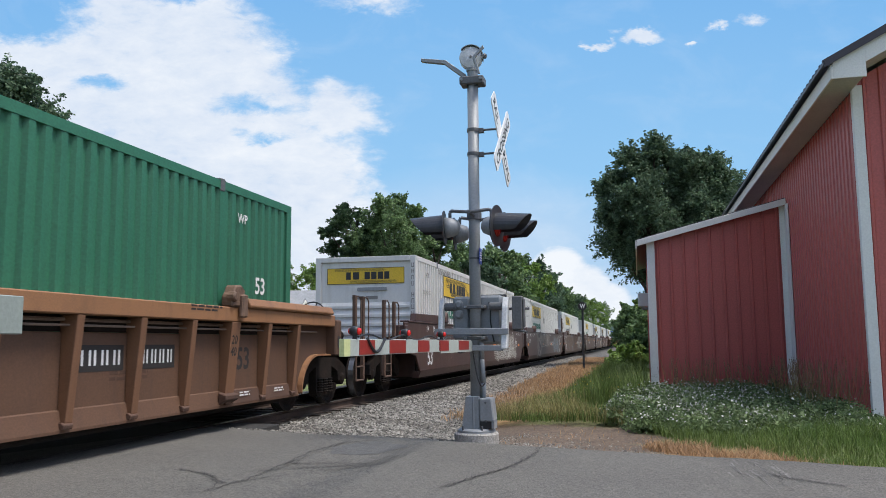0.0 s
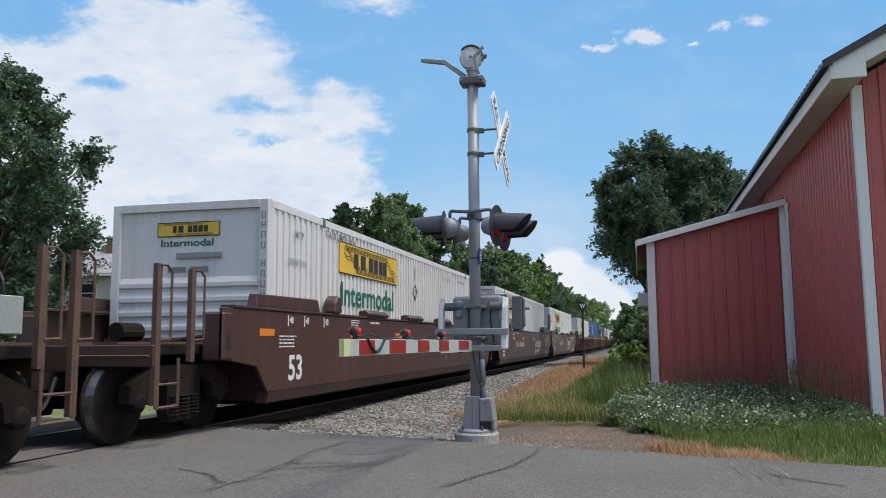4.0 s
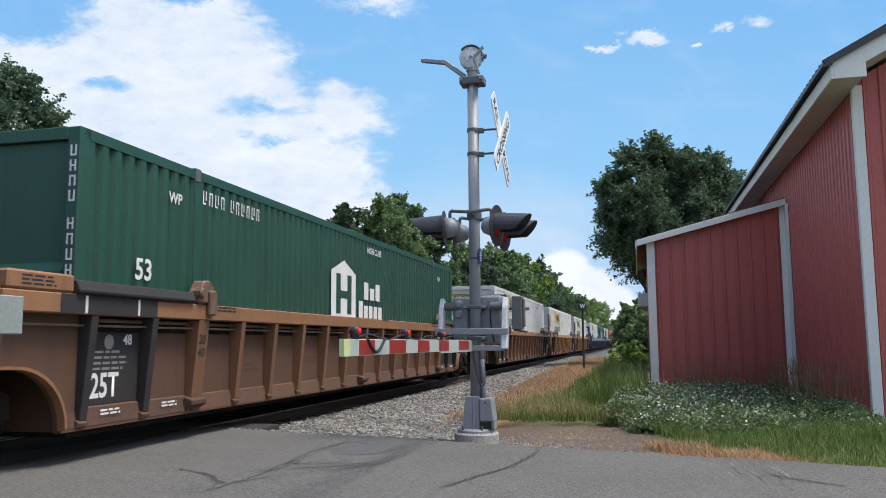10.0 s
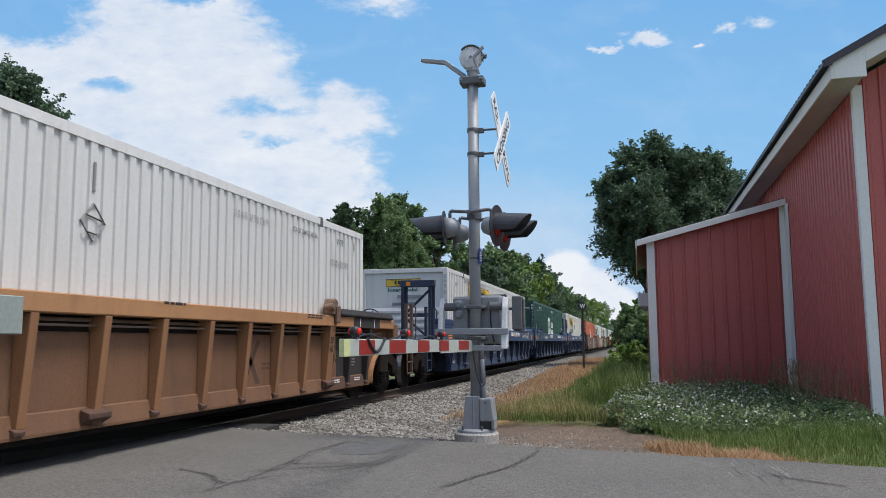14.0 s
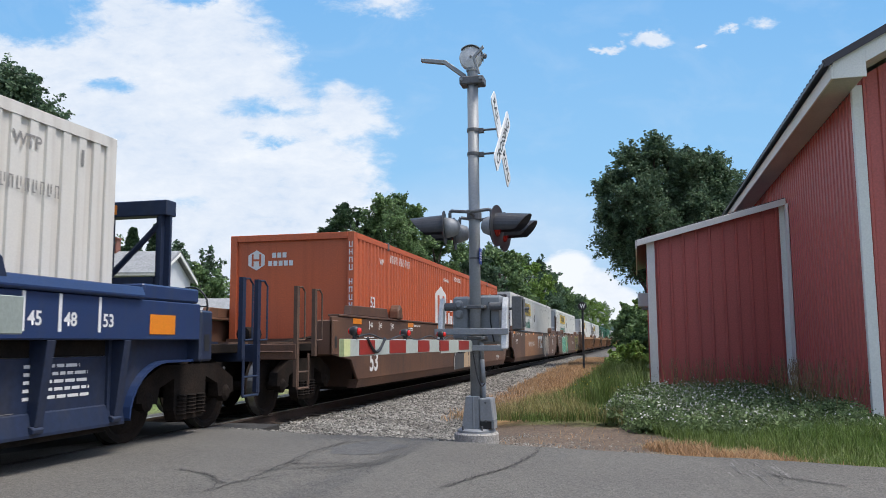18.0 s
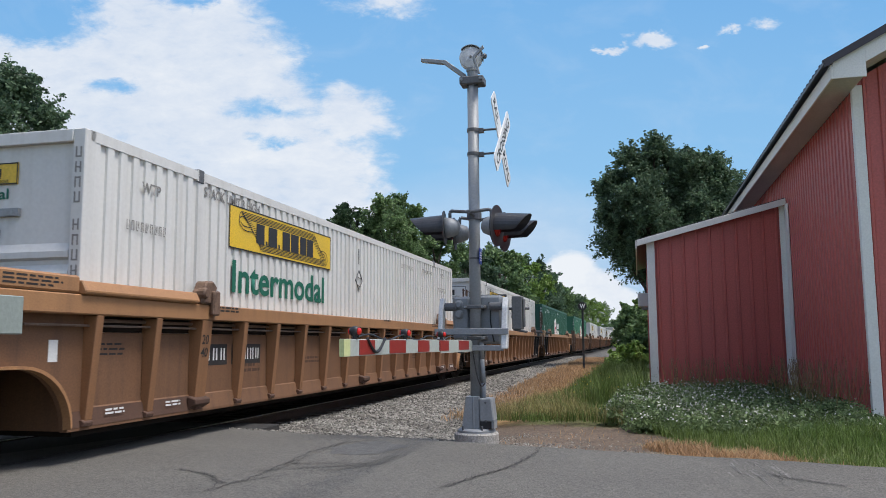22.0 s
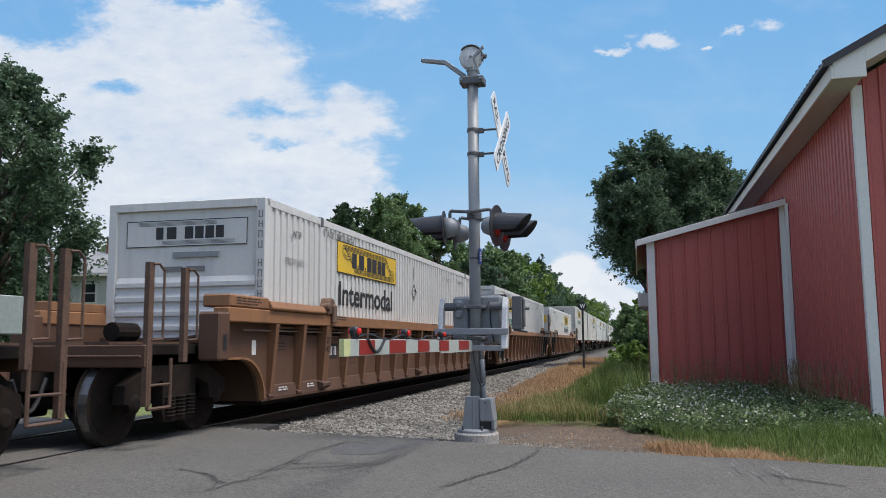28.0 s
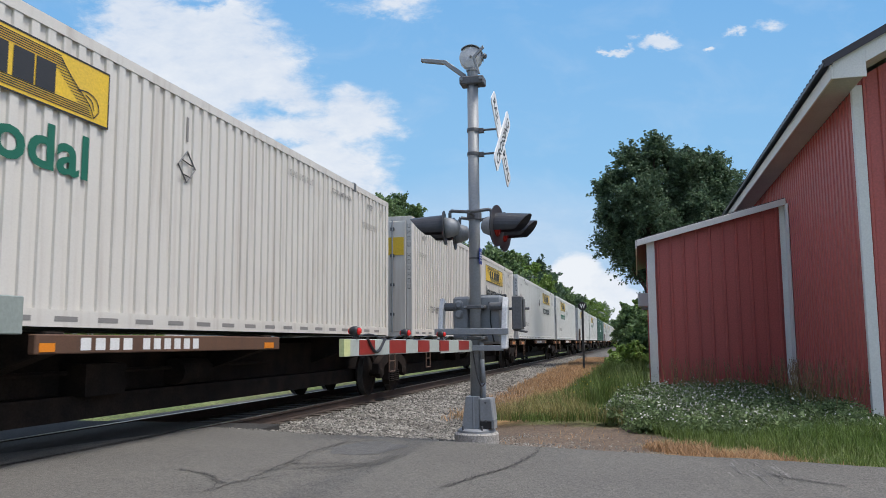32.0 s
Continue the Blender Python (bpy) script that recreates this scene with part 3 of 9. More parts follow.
def oily_shaded_bed():
    """Ballast darkened between and beside the rails: oil and brake dust, with the train's shade painted in."""
    m = M["ballast"]
    n, l = m.node_tree.nodes, m.node_tree.links
    b = n["Principled BSDF"]
    src = b.inputs["Base Color"].links[0].from_socket
    co = n.new("ShaderNodeTexCoord").outputs["Object"]
    sep = n.new("ShaderNodeSeparateXYZ")
    l.new(co, sep.inputs[0])
    nz = n.new("ShaderNodeTexNoise")
    nz.inputs["Scale"].default_value, nz.inputs["Detail"].default_value = 3.0, 6
    l.new(co, nz.inputs["Vector"])

    def step(op, p, q):
        k = n.new("ShaderNodeMath")
        k.operation = op
        for i, v in enumerate((p, q)):
            if isinstance(v, (int, float)):
                k.inputs[i].default_value = v
            else:
                l.new(v, k.inputs[i])
        return k.outputs[0]
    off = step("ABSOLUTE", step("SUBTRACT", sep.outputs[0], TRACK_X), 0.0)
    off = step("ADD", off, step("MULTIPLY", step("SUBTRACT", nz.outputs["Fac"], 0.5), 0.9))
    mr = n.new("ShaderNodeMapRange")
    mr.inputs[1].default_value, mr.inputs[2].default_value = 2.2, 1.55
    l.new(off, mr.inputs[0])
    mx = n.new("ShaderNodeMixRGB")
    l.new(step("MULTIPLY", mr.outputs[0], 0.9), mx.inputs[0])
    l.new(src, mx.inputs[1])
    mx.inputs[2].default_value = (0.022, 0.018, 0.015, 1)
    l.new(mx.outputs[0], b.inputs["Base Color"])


oily_shaded_bed()
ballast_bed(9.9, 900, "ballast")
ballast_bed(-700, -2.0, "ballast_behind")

# loose stones on the ballast's shoulder
def stones():
    rng = np.random.default_rng(3)
    base = np.array([(1, 0, 0), (-1, 0, 0), (0, 1, 0), (0, -1, 0), (0, 0, 1), (0, 0, -1)], float)
    tri = np.array([(0, 2, 4), (2, 1, 4), (1, 3, 4), (3, 0, 4), (2, 0, 5), (1, 2, 5), (3, 1, 5), (0, 3, 5)])
    n_ = 120000
    y = 9.4 + 60 * rng.random(n_) ** 2.3
    x = TRACK_X + 1.0 + 3.6 * rng.random(n_)
    keep = []
    for i in range(n_):
        d = road_side(x[i], y[i])
        lim = -2.55 + 0.5 * noise.noise((y[i] * 0.5, 0, 0)) - 0.5 * smooth(12.5, 15.0, y[i]) - 0.012 * max(0.0, y[i] - 15)
        if d > -0.10 + 0.12 * noise.noise((x[i] * 3, y[i] * 3, 1)) + 0.12 * rng.random() and x[i] < lim + 0.5 * rng.random() ** 2 and x[i] - TRACK_X > 1.05 + 0.35 * rng.random():
            keep.append(i)
    x, y = x[keep], y[keep]
    t = x - TRACK_X
    z = np.interp(t, [1.0, 1.55, 2.3, 3.2, 3.95], [-0.15, -0.15, -0.17, -0.22, -0.33])
    side = np.array([road_side(p, q) for p, q in zip(x, y)])
    near = np.clip(1 - side / 0.6, 0, 1)
    z = z * (1 - near) + (-0.03) * near
    z = np.minimum(z, np.array([land(p, q) for p, q in zip(x, y)]) + 0.02 + 0.16 * np.clip((3.6 - t) / 1.2, 0, 1))
    z = np.maximum(z, np.array([land(p, q) for p, q in zip(x, y)]))
    k_ = len(x)
    size = (0.014 + 0.030 * rng.random(k_) ** 1.6) * (1 + 0.02 * np.clip(y - 16, 0, 40))
    q = base[None] * (0.7 + 0.6 * rng.random((k_, 6, 3))) + 0.25 * (rng.random((k_, 6, 3)) - 0.5)
    a = rng.random((k_, 3)) * 6.28
    ca, sa = np.cos(a), np.sin(a)
    rx_ = np.stack([q[..., 0], q[..., 1] * ca[:, :1] - q[..., 2] * sa[:, :1], q[..., 1] * sa[:, :1] + q[..., 2] * ca[:, :1]], -1)
    rz_ = np.stack([rx_[..., 0] * ca[:, 1:2] - rx_[..., 1] * sa[:, 1:2], rx_[..., 0] * sa[:, 1:2] + rx_[..., 1] * ca[:, 1:2], rx_[..., 2] * 0.75], -1)
    v = rz_ * size[:, None, None] * np.array([1.25, 1.0, 1.0]) + np.stack([x, y, z + size * 0.3], -1)[:, None, :]
    f = tri[None] + 6 * np.arange(k_)[:, None, None]
    me = bpy.data.meshes.new("ballast_stones")
    me.from_pydata(v.reshape(-1, 3).tolist(), [], f.reshape(-1, 3).tolist())
    me.materials.append(M["stone"])
    return thing("ballast_stones", "loose grey crushed stones beside the rails", "stones", kind="stuff", shape=me)


stones()


def grit():
    """Small stones and crumbs of asphalt strewn over the bare dirt and along the road's edge."""
    rng = np.random.default_rng(14)
    n_ = 9000
    x, y = -2.2 + 3.0 * rng.random(n_), 8.0 + 3.6 * rng.random(n_)
    keep = [i for i in range(n_) if 0.02 < road_side(x[i], y[i]) < 2.6 + 0.8 * noise.noise((x[i], y[i], 3)) - 1.6 * smooth(-0.6, 0.6, x[i])
            and rng.random() < 0.25 + 0.9 * smooth(0.0, 0.5, noise.noise((x[i] * 1.4, y[i] * 1.4, 8))) + 0.5 * smooth(-1.3, -2.0, x[i])]
    x, y = x[keep], y[keep]
    k_ = len(x)
    z = np.array([land(p, q) for p, q in zip(x, y)])
    size = 0.004 + 0.014 * rng.random(k_) ** 2.5
    base = np.array([(1, 0, -0.3), (-0.5, 0.85, -0.3), (-0.5, -0.85, -0.3), (0.1, 0.1, 0.7)])
    v = base[None] * (0.7 + 0.6 * rng.random((k_, 4, 3))) * size[:, None, None] + np.stack([x, y, z + size * 0.25], -1)[:, None, :]
    f = np.array([(0, 1, 3), (1, 2, 3), (2, 0, 3)])[None] + 4 * np.arange(k_)[:, None, None]
    me = bpy.data.meshes.new("grit")
    me.from_pydata(v.reshape(-1, 3).tolist(), [], f.reshape(-1, 3).tolist())
    me.materials.append(M["stone"])
    return thing("grit", "small loose grit on the bare dirt", "stones", kind="stuff", shape=me)


grit()

# rails, ties and crossing panels
for side, nm in ((1, "rail"), (-1, "rail")):
    x = TRACK_X + side * 0.755
    s = Shape()
    s.prism([(x - 0.07, -0.165), (x + 0.07, -0.165), (x + 0.07, -0.15), (x + 0.012, -0.13), (x + 0.012, -0.045), (x + 0.036, -0.035), (x + 0.036, -0.006), (x - 0.036, -0.006), (x - 0.036, -0.035), (x - 0.012, -0.045), (x - 0.012, -0.13), (x - 0.07, -0.15)], "y", -700, 900)
    r_ = thing(nm, "rusty steel running rail with a polished head", "rail", "rails of the track", "structure", shape=s, mats="rail")
    part("rail_head", Shape().box(x - 0.033, x + 0.033, -700, 900, -0.008, 0.0), "rail_head", r_, "polished steel running surface")
tie_me = Shape().box(-1.3, 1.3, -0.115, 0.115, -0.18, 0.0, taper=0.01).mesh("tie", "tie")
track_bed = thing("track_ties", "weathered dark wooden ties under the rails", "ties", kind="structure")
for i in range(170):
    part("tie", tie_me, None, track_bed, m=pose(TRACK_X, 10.1 + i * 0.52, -0.155, 0, 0, 0))
px_ = Shape()
for x0, x1 in ((-2.1, -0.83), (-0.66, 0.66), (0.83, 1.62)):
    px_.prism([(TRACK_X + x0, -0.2), (TRACK_X + x1, -0.2), (TRACK_X + x1, -0.006), (TRACK_X + x0, -0.006)], "y", -3.5, 10.6)
crossing = thing("crossing_surface", "dark rubber and asphalt panels between the rails", "crossing", kind="structure", shape=px_, mats="panel", bevel=0.01)


# ---- barn ----
WALL_X, FRONT_Y, BACK_Y = 3.36, 13.30, 31.0
EAVE_X, EAVE_Y, RISE = 2.82, 12.50, 0.535
RIDGE_X = 8.0


def sheet(width, z0, z1a, z1b, ribs, flip=1):
    """A ribbed metal sheet from 0 to width along y, facing -x; its top runs from z1a to z1b."""
    s = Shape()
    cols = [0.0]
    for r in ribs:
        cols += [r - 0.035, r - 0.018, r + 0.018, r + 0.035]
    cols.append(width)
    depth = [0.0] + [0.0, 0.022, 0.022, 0.0] * len(ribs) + [0.0]
    for c, d in zip(cols, depth):
        s.v += [(-d - 0.004, c, z0), (-d - 0.004, c, z1a + (z1b - z1a) * c / width)]
    s.f = [(2 * i, 2 * i + 2, 2 * i + 3, 2 * i + 1) for i in range(len(cols) - 1)]
    n = len(s.v)
    s.v += [(0.02, 0, z0), (0.02, 0, z1a), (0.02, width, z0), (0.02, width, z1b)]
    s.f += [(n, n + 1, n + 3, n + 2), (0, 1, n + 1, n), (n + 2, n + 3, n - 1, n - 2)]
    s.s = [0] * len(s.f)
    return s


barn = thing("barn", "red metal-sided barn with white trim and a dark metal roof", "barn")
ws = Shape()
ws.box(WALL_X + 0.03, WALL_X + 0.18, FRONT_Y + 0.05, BACK_Y, -0.4, 4.93)
ws.box(12.5, 12.64, FRONT_Y + 0.05, BACK_Y, -0.4, 4.93)
top_z = 4.90 + RISE * (RIDGE_X - WALL_X)
for y in (FRONT_Y + 0.03, BACK_Y - 0.2):
    ws.prism([(WALL_X + 0.03, -0.4), (12.64, -0.4), (12.64, 4.9), (RIDGE_X, top_z), (WALL_X + 0.03, 4.93)], "y", y, y + 0.15)
part("wall", ws, "red_siding", barn)
RIBS = (0.115, 0.345, 0.575, 0.805)
side_sheet = sheet(0.92, -0.35, 4.94, 4.94, RIBS).mesh("siding_sheet", "red_siding")
y = FRONT_Y + 0.06
while y < BACK_Y - 0.9:
    part("siding_sheet", side_sheet, None, barn, m=pose(WALL_X, y, 0))
    y += 0.92
for i in range(5):
    a = WALL_X + 0.04 + i * 0.92
    z_a, z_b = 5.08 + RISE * (a - WALL_X), 5.08 + RISE * (a + 0.92 - WALL_X)
    part("siding_sheet", sheet(0.92, -0.35, z_b, z_a, RIBS), "red_siding", barn, m=pose(a + 0.92, FRONT_Y + 0.02, 0, 0, 0, 90))
part("corner_trim", Shape().box(WALL_X - 0.035, WALL_X + 0.115, FRONT_Y - 0.035, FRONT_Y + 0.005, -0.35, 5.0).box(WALL_X - 0.035, WALL_X + 0.0, FRONT_Y + 0.003, FRONT_Y + 0.075, -0.35, 4.95), "white_trim", barn, "white corner board", 0.006)
# roof deck with ribs that show along the eave
rf = Shape()
run = RIDGE_X - EAVE_X
rf.prism([(EAVE_X - 0.05, 5.115), (RIDGE_X, 5.115 + RISE * run), (RIDGE_X, 5.165 + RISE * run), (EAVE_X - 0.05, 5.165)], "y", EAVE_Y - 0.04, BACK_Y + 0.6)
rf.prism([(2 * RIDGE_X - EAVE_X + 0.05, 5.115), (2 * RIDGE_X - EAVE_X + 0.05, 5.165), (RIDGE_X, 5.165 + RISE * run), (RIDGE_X, 5.115 + RISE * run)], "y", EAVE_Y - 0.04, BACK_Y + 0.6)
part("roof", rf, "roof_dark", barn, "dark ribbed metal roof")
rib = Shape().prism([(0, 0), (run, RISE * run), (run, RISE * run + 0.03), (0, 0.03)], "y", -0.02, 0.02).mesh("roof_rib", "roof_dark")
for i in range(82):
    part("roof_rib", rib, None, barn, m=pose(EAVE_X - 0.055, EAVE_Y + 0.02 + i * 0.232, 5.16))
part("fascia", Shape().box(EAVE_X + 0.05, EAVE_X + 0.08, EAVE_Y, BACK_Y + 0.5, 4.90, 5.11), "white_trim", barn, "white eave board", 0.004)
part("soffit", Shape().box(EAVE_X + 0.082, WALL_X - 0.03, EAVE_Y + 0.032, BACK_Y + 0.5, 4.935, 4.955), "soffit", barn)
rk = Shape()
END_X = WALL_X - 0.01
rk.prism([(EAVE_X + 0.082, 4.90), (END_X, 4.90), (END_X, 5.385), (EAVE_X + 0.082, 5.148)], "y", EAVE_Y, EAVE_Y + 0.03)
rk.prism([(END_X, 5.12), (RIDGE_X, 5.12 + RISE * (RIDGE_X - END_X)), (RIDGE_X, 5.385 + RISE * (RIDGE_X - END_X)), (END_X, 5.385)], "y", EAVE_Y, EAVE_Y + 0.03)
part("rake_trim", Shape().prism([(EAVE_X - 0.04, 5.065), (RIDGE_X, 5.065 + RISE * (RIDGE_X - EAVE_X)), (RIDGE_X, 5.18 + RISE * run), (EAVE_X - 0.04, 5.18)], "y", EAVE_Y - 0.06, EAVE_Y - 0.042), "roof_dark", barn, "dark metal edge of the roof")
part("rake_board", rk, "white_trim", barn, "white gable board", 0.004)
part("gable_soffit", Shape().prism([(WALL_X, 5.15), (RIDGE_X, 5.15 + RISE * (RIDGE_X - WALL_X)), (RIDGE_X, 5.17 + RISE * (RIDGE_X - WALL_X)), (WALL_X, 5.17)], "y", EAVE_Y + 0.032, FRONT_Y - 0.01), "soffit", barn)
part("return_box", Shape().box(WALL_X - 0.028, WALL_X - 0.012, EAVE_Y + 0.032, FRONT_Y - 0.036, 4.95, 5.1), "white_trim", barn)

# ---- lean-to shed against the barn ----
SHED_Y, SHED_X, SHED_BACK = 19.50, 0.33, 27.0
SLOPE = 0.252


def shed_top(x):
    return 3.445 + SLOPE * (x - 0.23)


shed = thing("lean_to_shed", "red metal-sided lean-to with white corner boards beside the barn", "shed")
sw = Shape()
sw.prism([(SHED_X + 0.03, -0.4), (WALL_X - 0.03, -0.4), (WALL_X - 0.03, shed_top(WALL_X)), (SHED_X + 0.03, shed_top(SHED_X))], "y", SHED_Y + 0.03, SHED_Y + 0.15)
sw.box(SHED_X + 0.03, SHED_X + 0.15, SHED_Y + 0.155, SHED_BACK, -0.4, shed_top(SHED_X) - 0.02)
sw.prism([(SHED_X + 0.03, -0.4), (WALL_X - 0.03, -0.4), (WALL_X - 0.03, shed_top(WALL_X)), (SHED_X + 0.03, shed_top(SHED_X))], "y", SHED_BACK, SHED_BACK + 0.15)
part("wall", sw, "red_siding", shed)
n_sheets = 10
w_sheet = (WALL_X - 0.10 - SHED_X) / n_sheets
for i in range(n_sheets):
    a = SHED_X + 0.02 + i * w_sheet
    part("siding_sheet", sheet(w_sheet, -0.35, shed_top(a + w_sheet), shed_top(a), (w_sheet * 0.5,)), "red_siding", shed, m=pose(a + w_sheet, SHED_Y, 0, 0, 0, 90))
side2 = sheet(0.92, -0.35, shed_top(SHED_X) - 0.02, shed_top(SHED_X) - 0.02, RIBS).mesh("siding_sheet", "red_siding")
for i in range(8):
    part("siding_sheet", side2, None, shed, m=pose(SHED_X, SHED_Y + 0.05 + i * 0.92, 0))
part("corner_trim", Shape().box(SHED_X - 0.08, SHED_X + 0.10, SHED_Y - 0.06, SHED_Y - 0.03, -0.35, shed_top(SHED_X) - 0.05).box(SHED_X - 0.08, SHED_X - 0.05, SHED_Y - 0.028, SHED_Y + 0.12, -0.35, shed_top(SHED_X) - 0.05), "white_trim", shed, "white corner board", 0.006)
part("corner_trim", Shape().box(WALL_X - 0.165, WALL_X - 0.03, SHED_Y - 0.06, SHED_Y - 0.03, -0.35, shed_top(WALL_X) - 0.1).box(WALL_X - 0.055, WALL_X - 0.03, SHED_Y - 0.46, SHED_Y - 0.062, -0.3, shed_top(WALL_X) - 0.1), "white_trim", shed, "white board in the corner", 0.006)
sr_ = Shape()
sr_.prism([(0.03, shed_top(0.03) + 0.02), (WALL_X - 0.04, shed_top(WALL_X - 0.04) + 0.02), (WALL_X - 0.04, shed_top(WALL_X - 0.04) + 0.08), (0.03, shed_top(0.03) + 0.08)], "y", SHED_Y - 0.16, SHED_BACK + 0.3)
part("roof", sr_, "roof_dark", shed, "dark metal roof")
part("fascia", Shape().prism([(0.04, shed_top(0.04) - 0.085), (WALL_X - 0.035, shed_top(WALL_X - 0.035) - 0.085), (WALL_X - 0.035, shed_top(WALL_X - 0.035) + 0.06), (0.04, shed_top(0.04) + 0.06)], "y", SHED_Y - 0.20, SHED_Y - 0.17), "white_trim", shed, "white sloping eave board", 0.004)
part("gutter_board", Shape().box(0.0, 0.03, SHED_Y - 0.19, SHED_BACK + 0.3, shed_top(0.03) - 0.14, shed_top(0.03) + 0.05), "white_trim", shed)
win = part("window", Shape().box(SHED_X - 0.055, SHED_X - 0.025, 20.1, 21.0, 2.35, 3.05), "white_trim", shed, "white framed window")
part("pane", Shape().box(SHED_X - 0.062, SHED_X - 0.057, 20.17, 20.93, 2.42, 2.98), "glass", win)
ac = thing("window_air_conditioner", "white air conditioner on the shed's side wall", "air conditioner", shape=Shape().box(0.02, SHED_X - 0.02, 20.5, 21.05, 1.95, 2.28), mats="ac_white", bevel=0.015)
for i in range(6):
    part("grille_slat", Shape().box(0.012, 0.02, 20.55, 21.0, 2.0 + i * 0.04, 2.015 + i * 0.04), "grey_print", ac)
for y in (20.6, 20.9):
    part("bracket", Shape().box(0.1, SHED_X - 0.02, y, y + 0.04, 1.88, 1.949), "galv", ac)


# ---- crossing signal with its gate ----
def crossing_signal(at, arm_from, arm_to, full=True):
    """A mast at the origin; the arm runs along -y from arm_from to arm_to."""
    root = thing("crossing_signal", "silver railroad crossing mast with lights, crossbuck, bell and lowered gate", "crossing signal", "signals at the crossing", m=at)
    part("foundation", Shape().lathe([(0.262, -0.5), (0.262, 0.03), (0.245, 0.05)], (0, 0, 0), (0, 0, 1), 24), "concrete", root, "round concrete foundation", smooth=False)
    part("base_plate", Shape().lathe([(0.228, 0.05), (0.228, 0.075), (0.20, 0.095)], (0, 0, 0), (0, 0, 1), 24), "galv", root)
    bc = Shape()
    bc.prism([(-0.155, 0.09), (0.062, 0.09), (0.055, 0.47), (-0.10, 0.47)], "y", -0.13, 0.14)
    bc.box(-0.02, 0.0, -0.142, -0.13, 0.09, 0.47)
    part("base_casting", bc, "galv", root, "tapered cast base", 0.02)
    jb = part("junction_box", Shape().prism([(0.066, 0.185), (0.235, 0.185), (0.205, 0.45), (0.058, 0.45)], "y", -0.15, 0.10), "galv", root, "bolted side box", 0.012)
    # solid black block gives the hollow its shade by colour
    part("cable_recess", Shape().box(0.07, 0.20, -0.12, 0.08, 0.096, 0.183), "black", root, "black block for the shaded recess under the side box")
    part("recess_edge", Shape().box(0.205, 0.235, -0.14, 0.08, 0.096, 0.183), "galv", root)
    for z in (0.14, 0.40):
        part("bolt", Shape().lathe([(0.014, 0), (0.014, 0.02)], (0.14, -0.151, z + 0.05 if z < 0.2 else z), (0, -1, 0), 6), "galv_dark", jb)
    for x, y in ((-0.13, -0.165), (0.10, -0.18), (0.13, 0.16), (-0.13, 0.16)):
        part("anchor_bolt", Shape().rod((x, y, 0.08), (x, y, 0.13), 0.015, 6), "galv_dark", root)
    part("mast", Shape().rod((0, 0, 0.4), (0, 0, 4.30), 0.068, 24), "galv", root, "galvanised steel mast", smooth=True)
    part("conduit", Shape().pipe([(0.10, -0.04, 0.42), (0.10, -0.04, 0.62), (0.085, -0.04, 0.9), (0.08, -0.04, 1.1)], 0.028, 10), "galv", root, smooth=True)
    cable = [(-0.02 + 0.14 * k, -0.085 - 0.03 * math.sin(k * 3.1), 1.02 - 0.43 * math.sin(k * math.pi * 0.62)) for k in [i / 12 for i in range(13)]]
    part("cable", Shape().pipe(cable, 0.009, 6), "black", root, "hanging black cable")
    # gate mechanism
    gm_ = part("gate_mechanism", Shape().box(-0.30, -0.085, 0.09, 0.36, 1.13, 1.66).box(-0.08, 0.30, 0.10, 0.40, 1.08, 1.67), "galv", root, "grey cast gate mechanism box", 0.03)
    for z in (1.44, 1.56):
        part("cover_knob", Shape().lathe([(0.055, 0), (0.055, 0.03), (0.03, 0.05)], (-0.22, 0.088, z), (0, -1, 0), 14), "galv", gm_)
    for x, z in ((0.08, 1.5), (0.16, 1.57), (0.08, 1.2)):
        part("bolt", Shape().lathe([(0.018, 0), (0.018, 0.03)], (x, 0.098, z), (0, -1, 0), 8), "galv_dark", gm_)
    for z in (1.13, 1.50):
        part("clamp", Shape().box(-0.13, 0.13, -0.085, 0.12, z, z + 0.045), "galv_dark", root, "", 0.008)
        for x in (-0.105, 0.105):
            part("clamp_bolt", Shape().rod((x, -0.11, z + 0.022), (x, -0.085, z + 0.022), 0.018, 6), "galv", root)
    part("door_cable", Shape().pipe([(0.17, 0.085, 1.55), (0.17, 0.075, 1.35), (0.19, 0.085, 1.2), (0.21, 0.09, 1.1)], 0.008, 6), "black", root)
    part("cover_rim", Shape().box(-0.084, 0.305, 0.35, 0.41, 1.672, 1.69).box(0.302, 0.32, 0.35, 0.41, 1.1, 1.69), "hood", gm_, "dark rubber rim")
    for x0, x1 in ((-0.44, -0.385), (0.33, 0.40)):
        part("drive_arm", Shape().prism([(-0.17, 1.02), (-0.02, 1.02), (0.10, 1.60), (0.02, 1.64), (-0.06, 1.52)], "x", x0, x1), "silver", root, "silver gate support arm", 0.01)
        part("pivot", Shape().lathe([(0.05, 0), (0.05, 0.16)], (x0 if x0 > 0 else x1 + 0.14, 0.05, 1.53), (-1, 0, 0), 14), "galv_dark", root)
    part("cross_plate", Shape().box(-0.47, 0.42, -0.155, -0.13, 1.19, 1.265), "galv", root, "steel channel", 0.006)
    part("cross_plate", Shape().box(-0.43, 0.36, -0.155, -0.13, 1.0, 1.065), "galv", root, "steel channel", 0.006)
    cw = part("counterweight", Shape().box(0.44, 0.56, 0.02, 0.20, 1.25, 1.65).box(0.565, 0.585, 0.05, 0.16, 1.28, 1.62), "galv_dark", root, "dark counterweight plates", 0.01)
    part("weight_bolt", Shape().rod((0.38, 0.1, 1.5), (0.64, 0.1, 1.5), 0.016, 8).rod((0.45, 0.1, 1.25), (0.62, 0.0, 1.22), 0.014, 6), "galv_dark", cw)
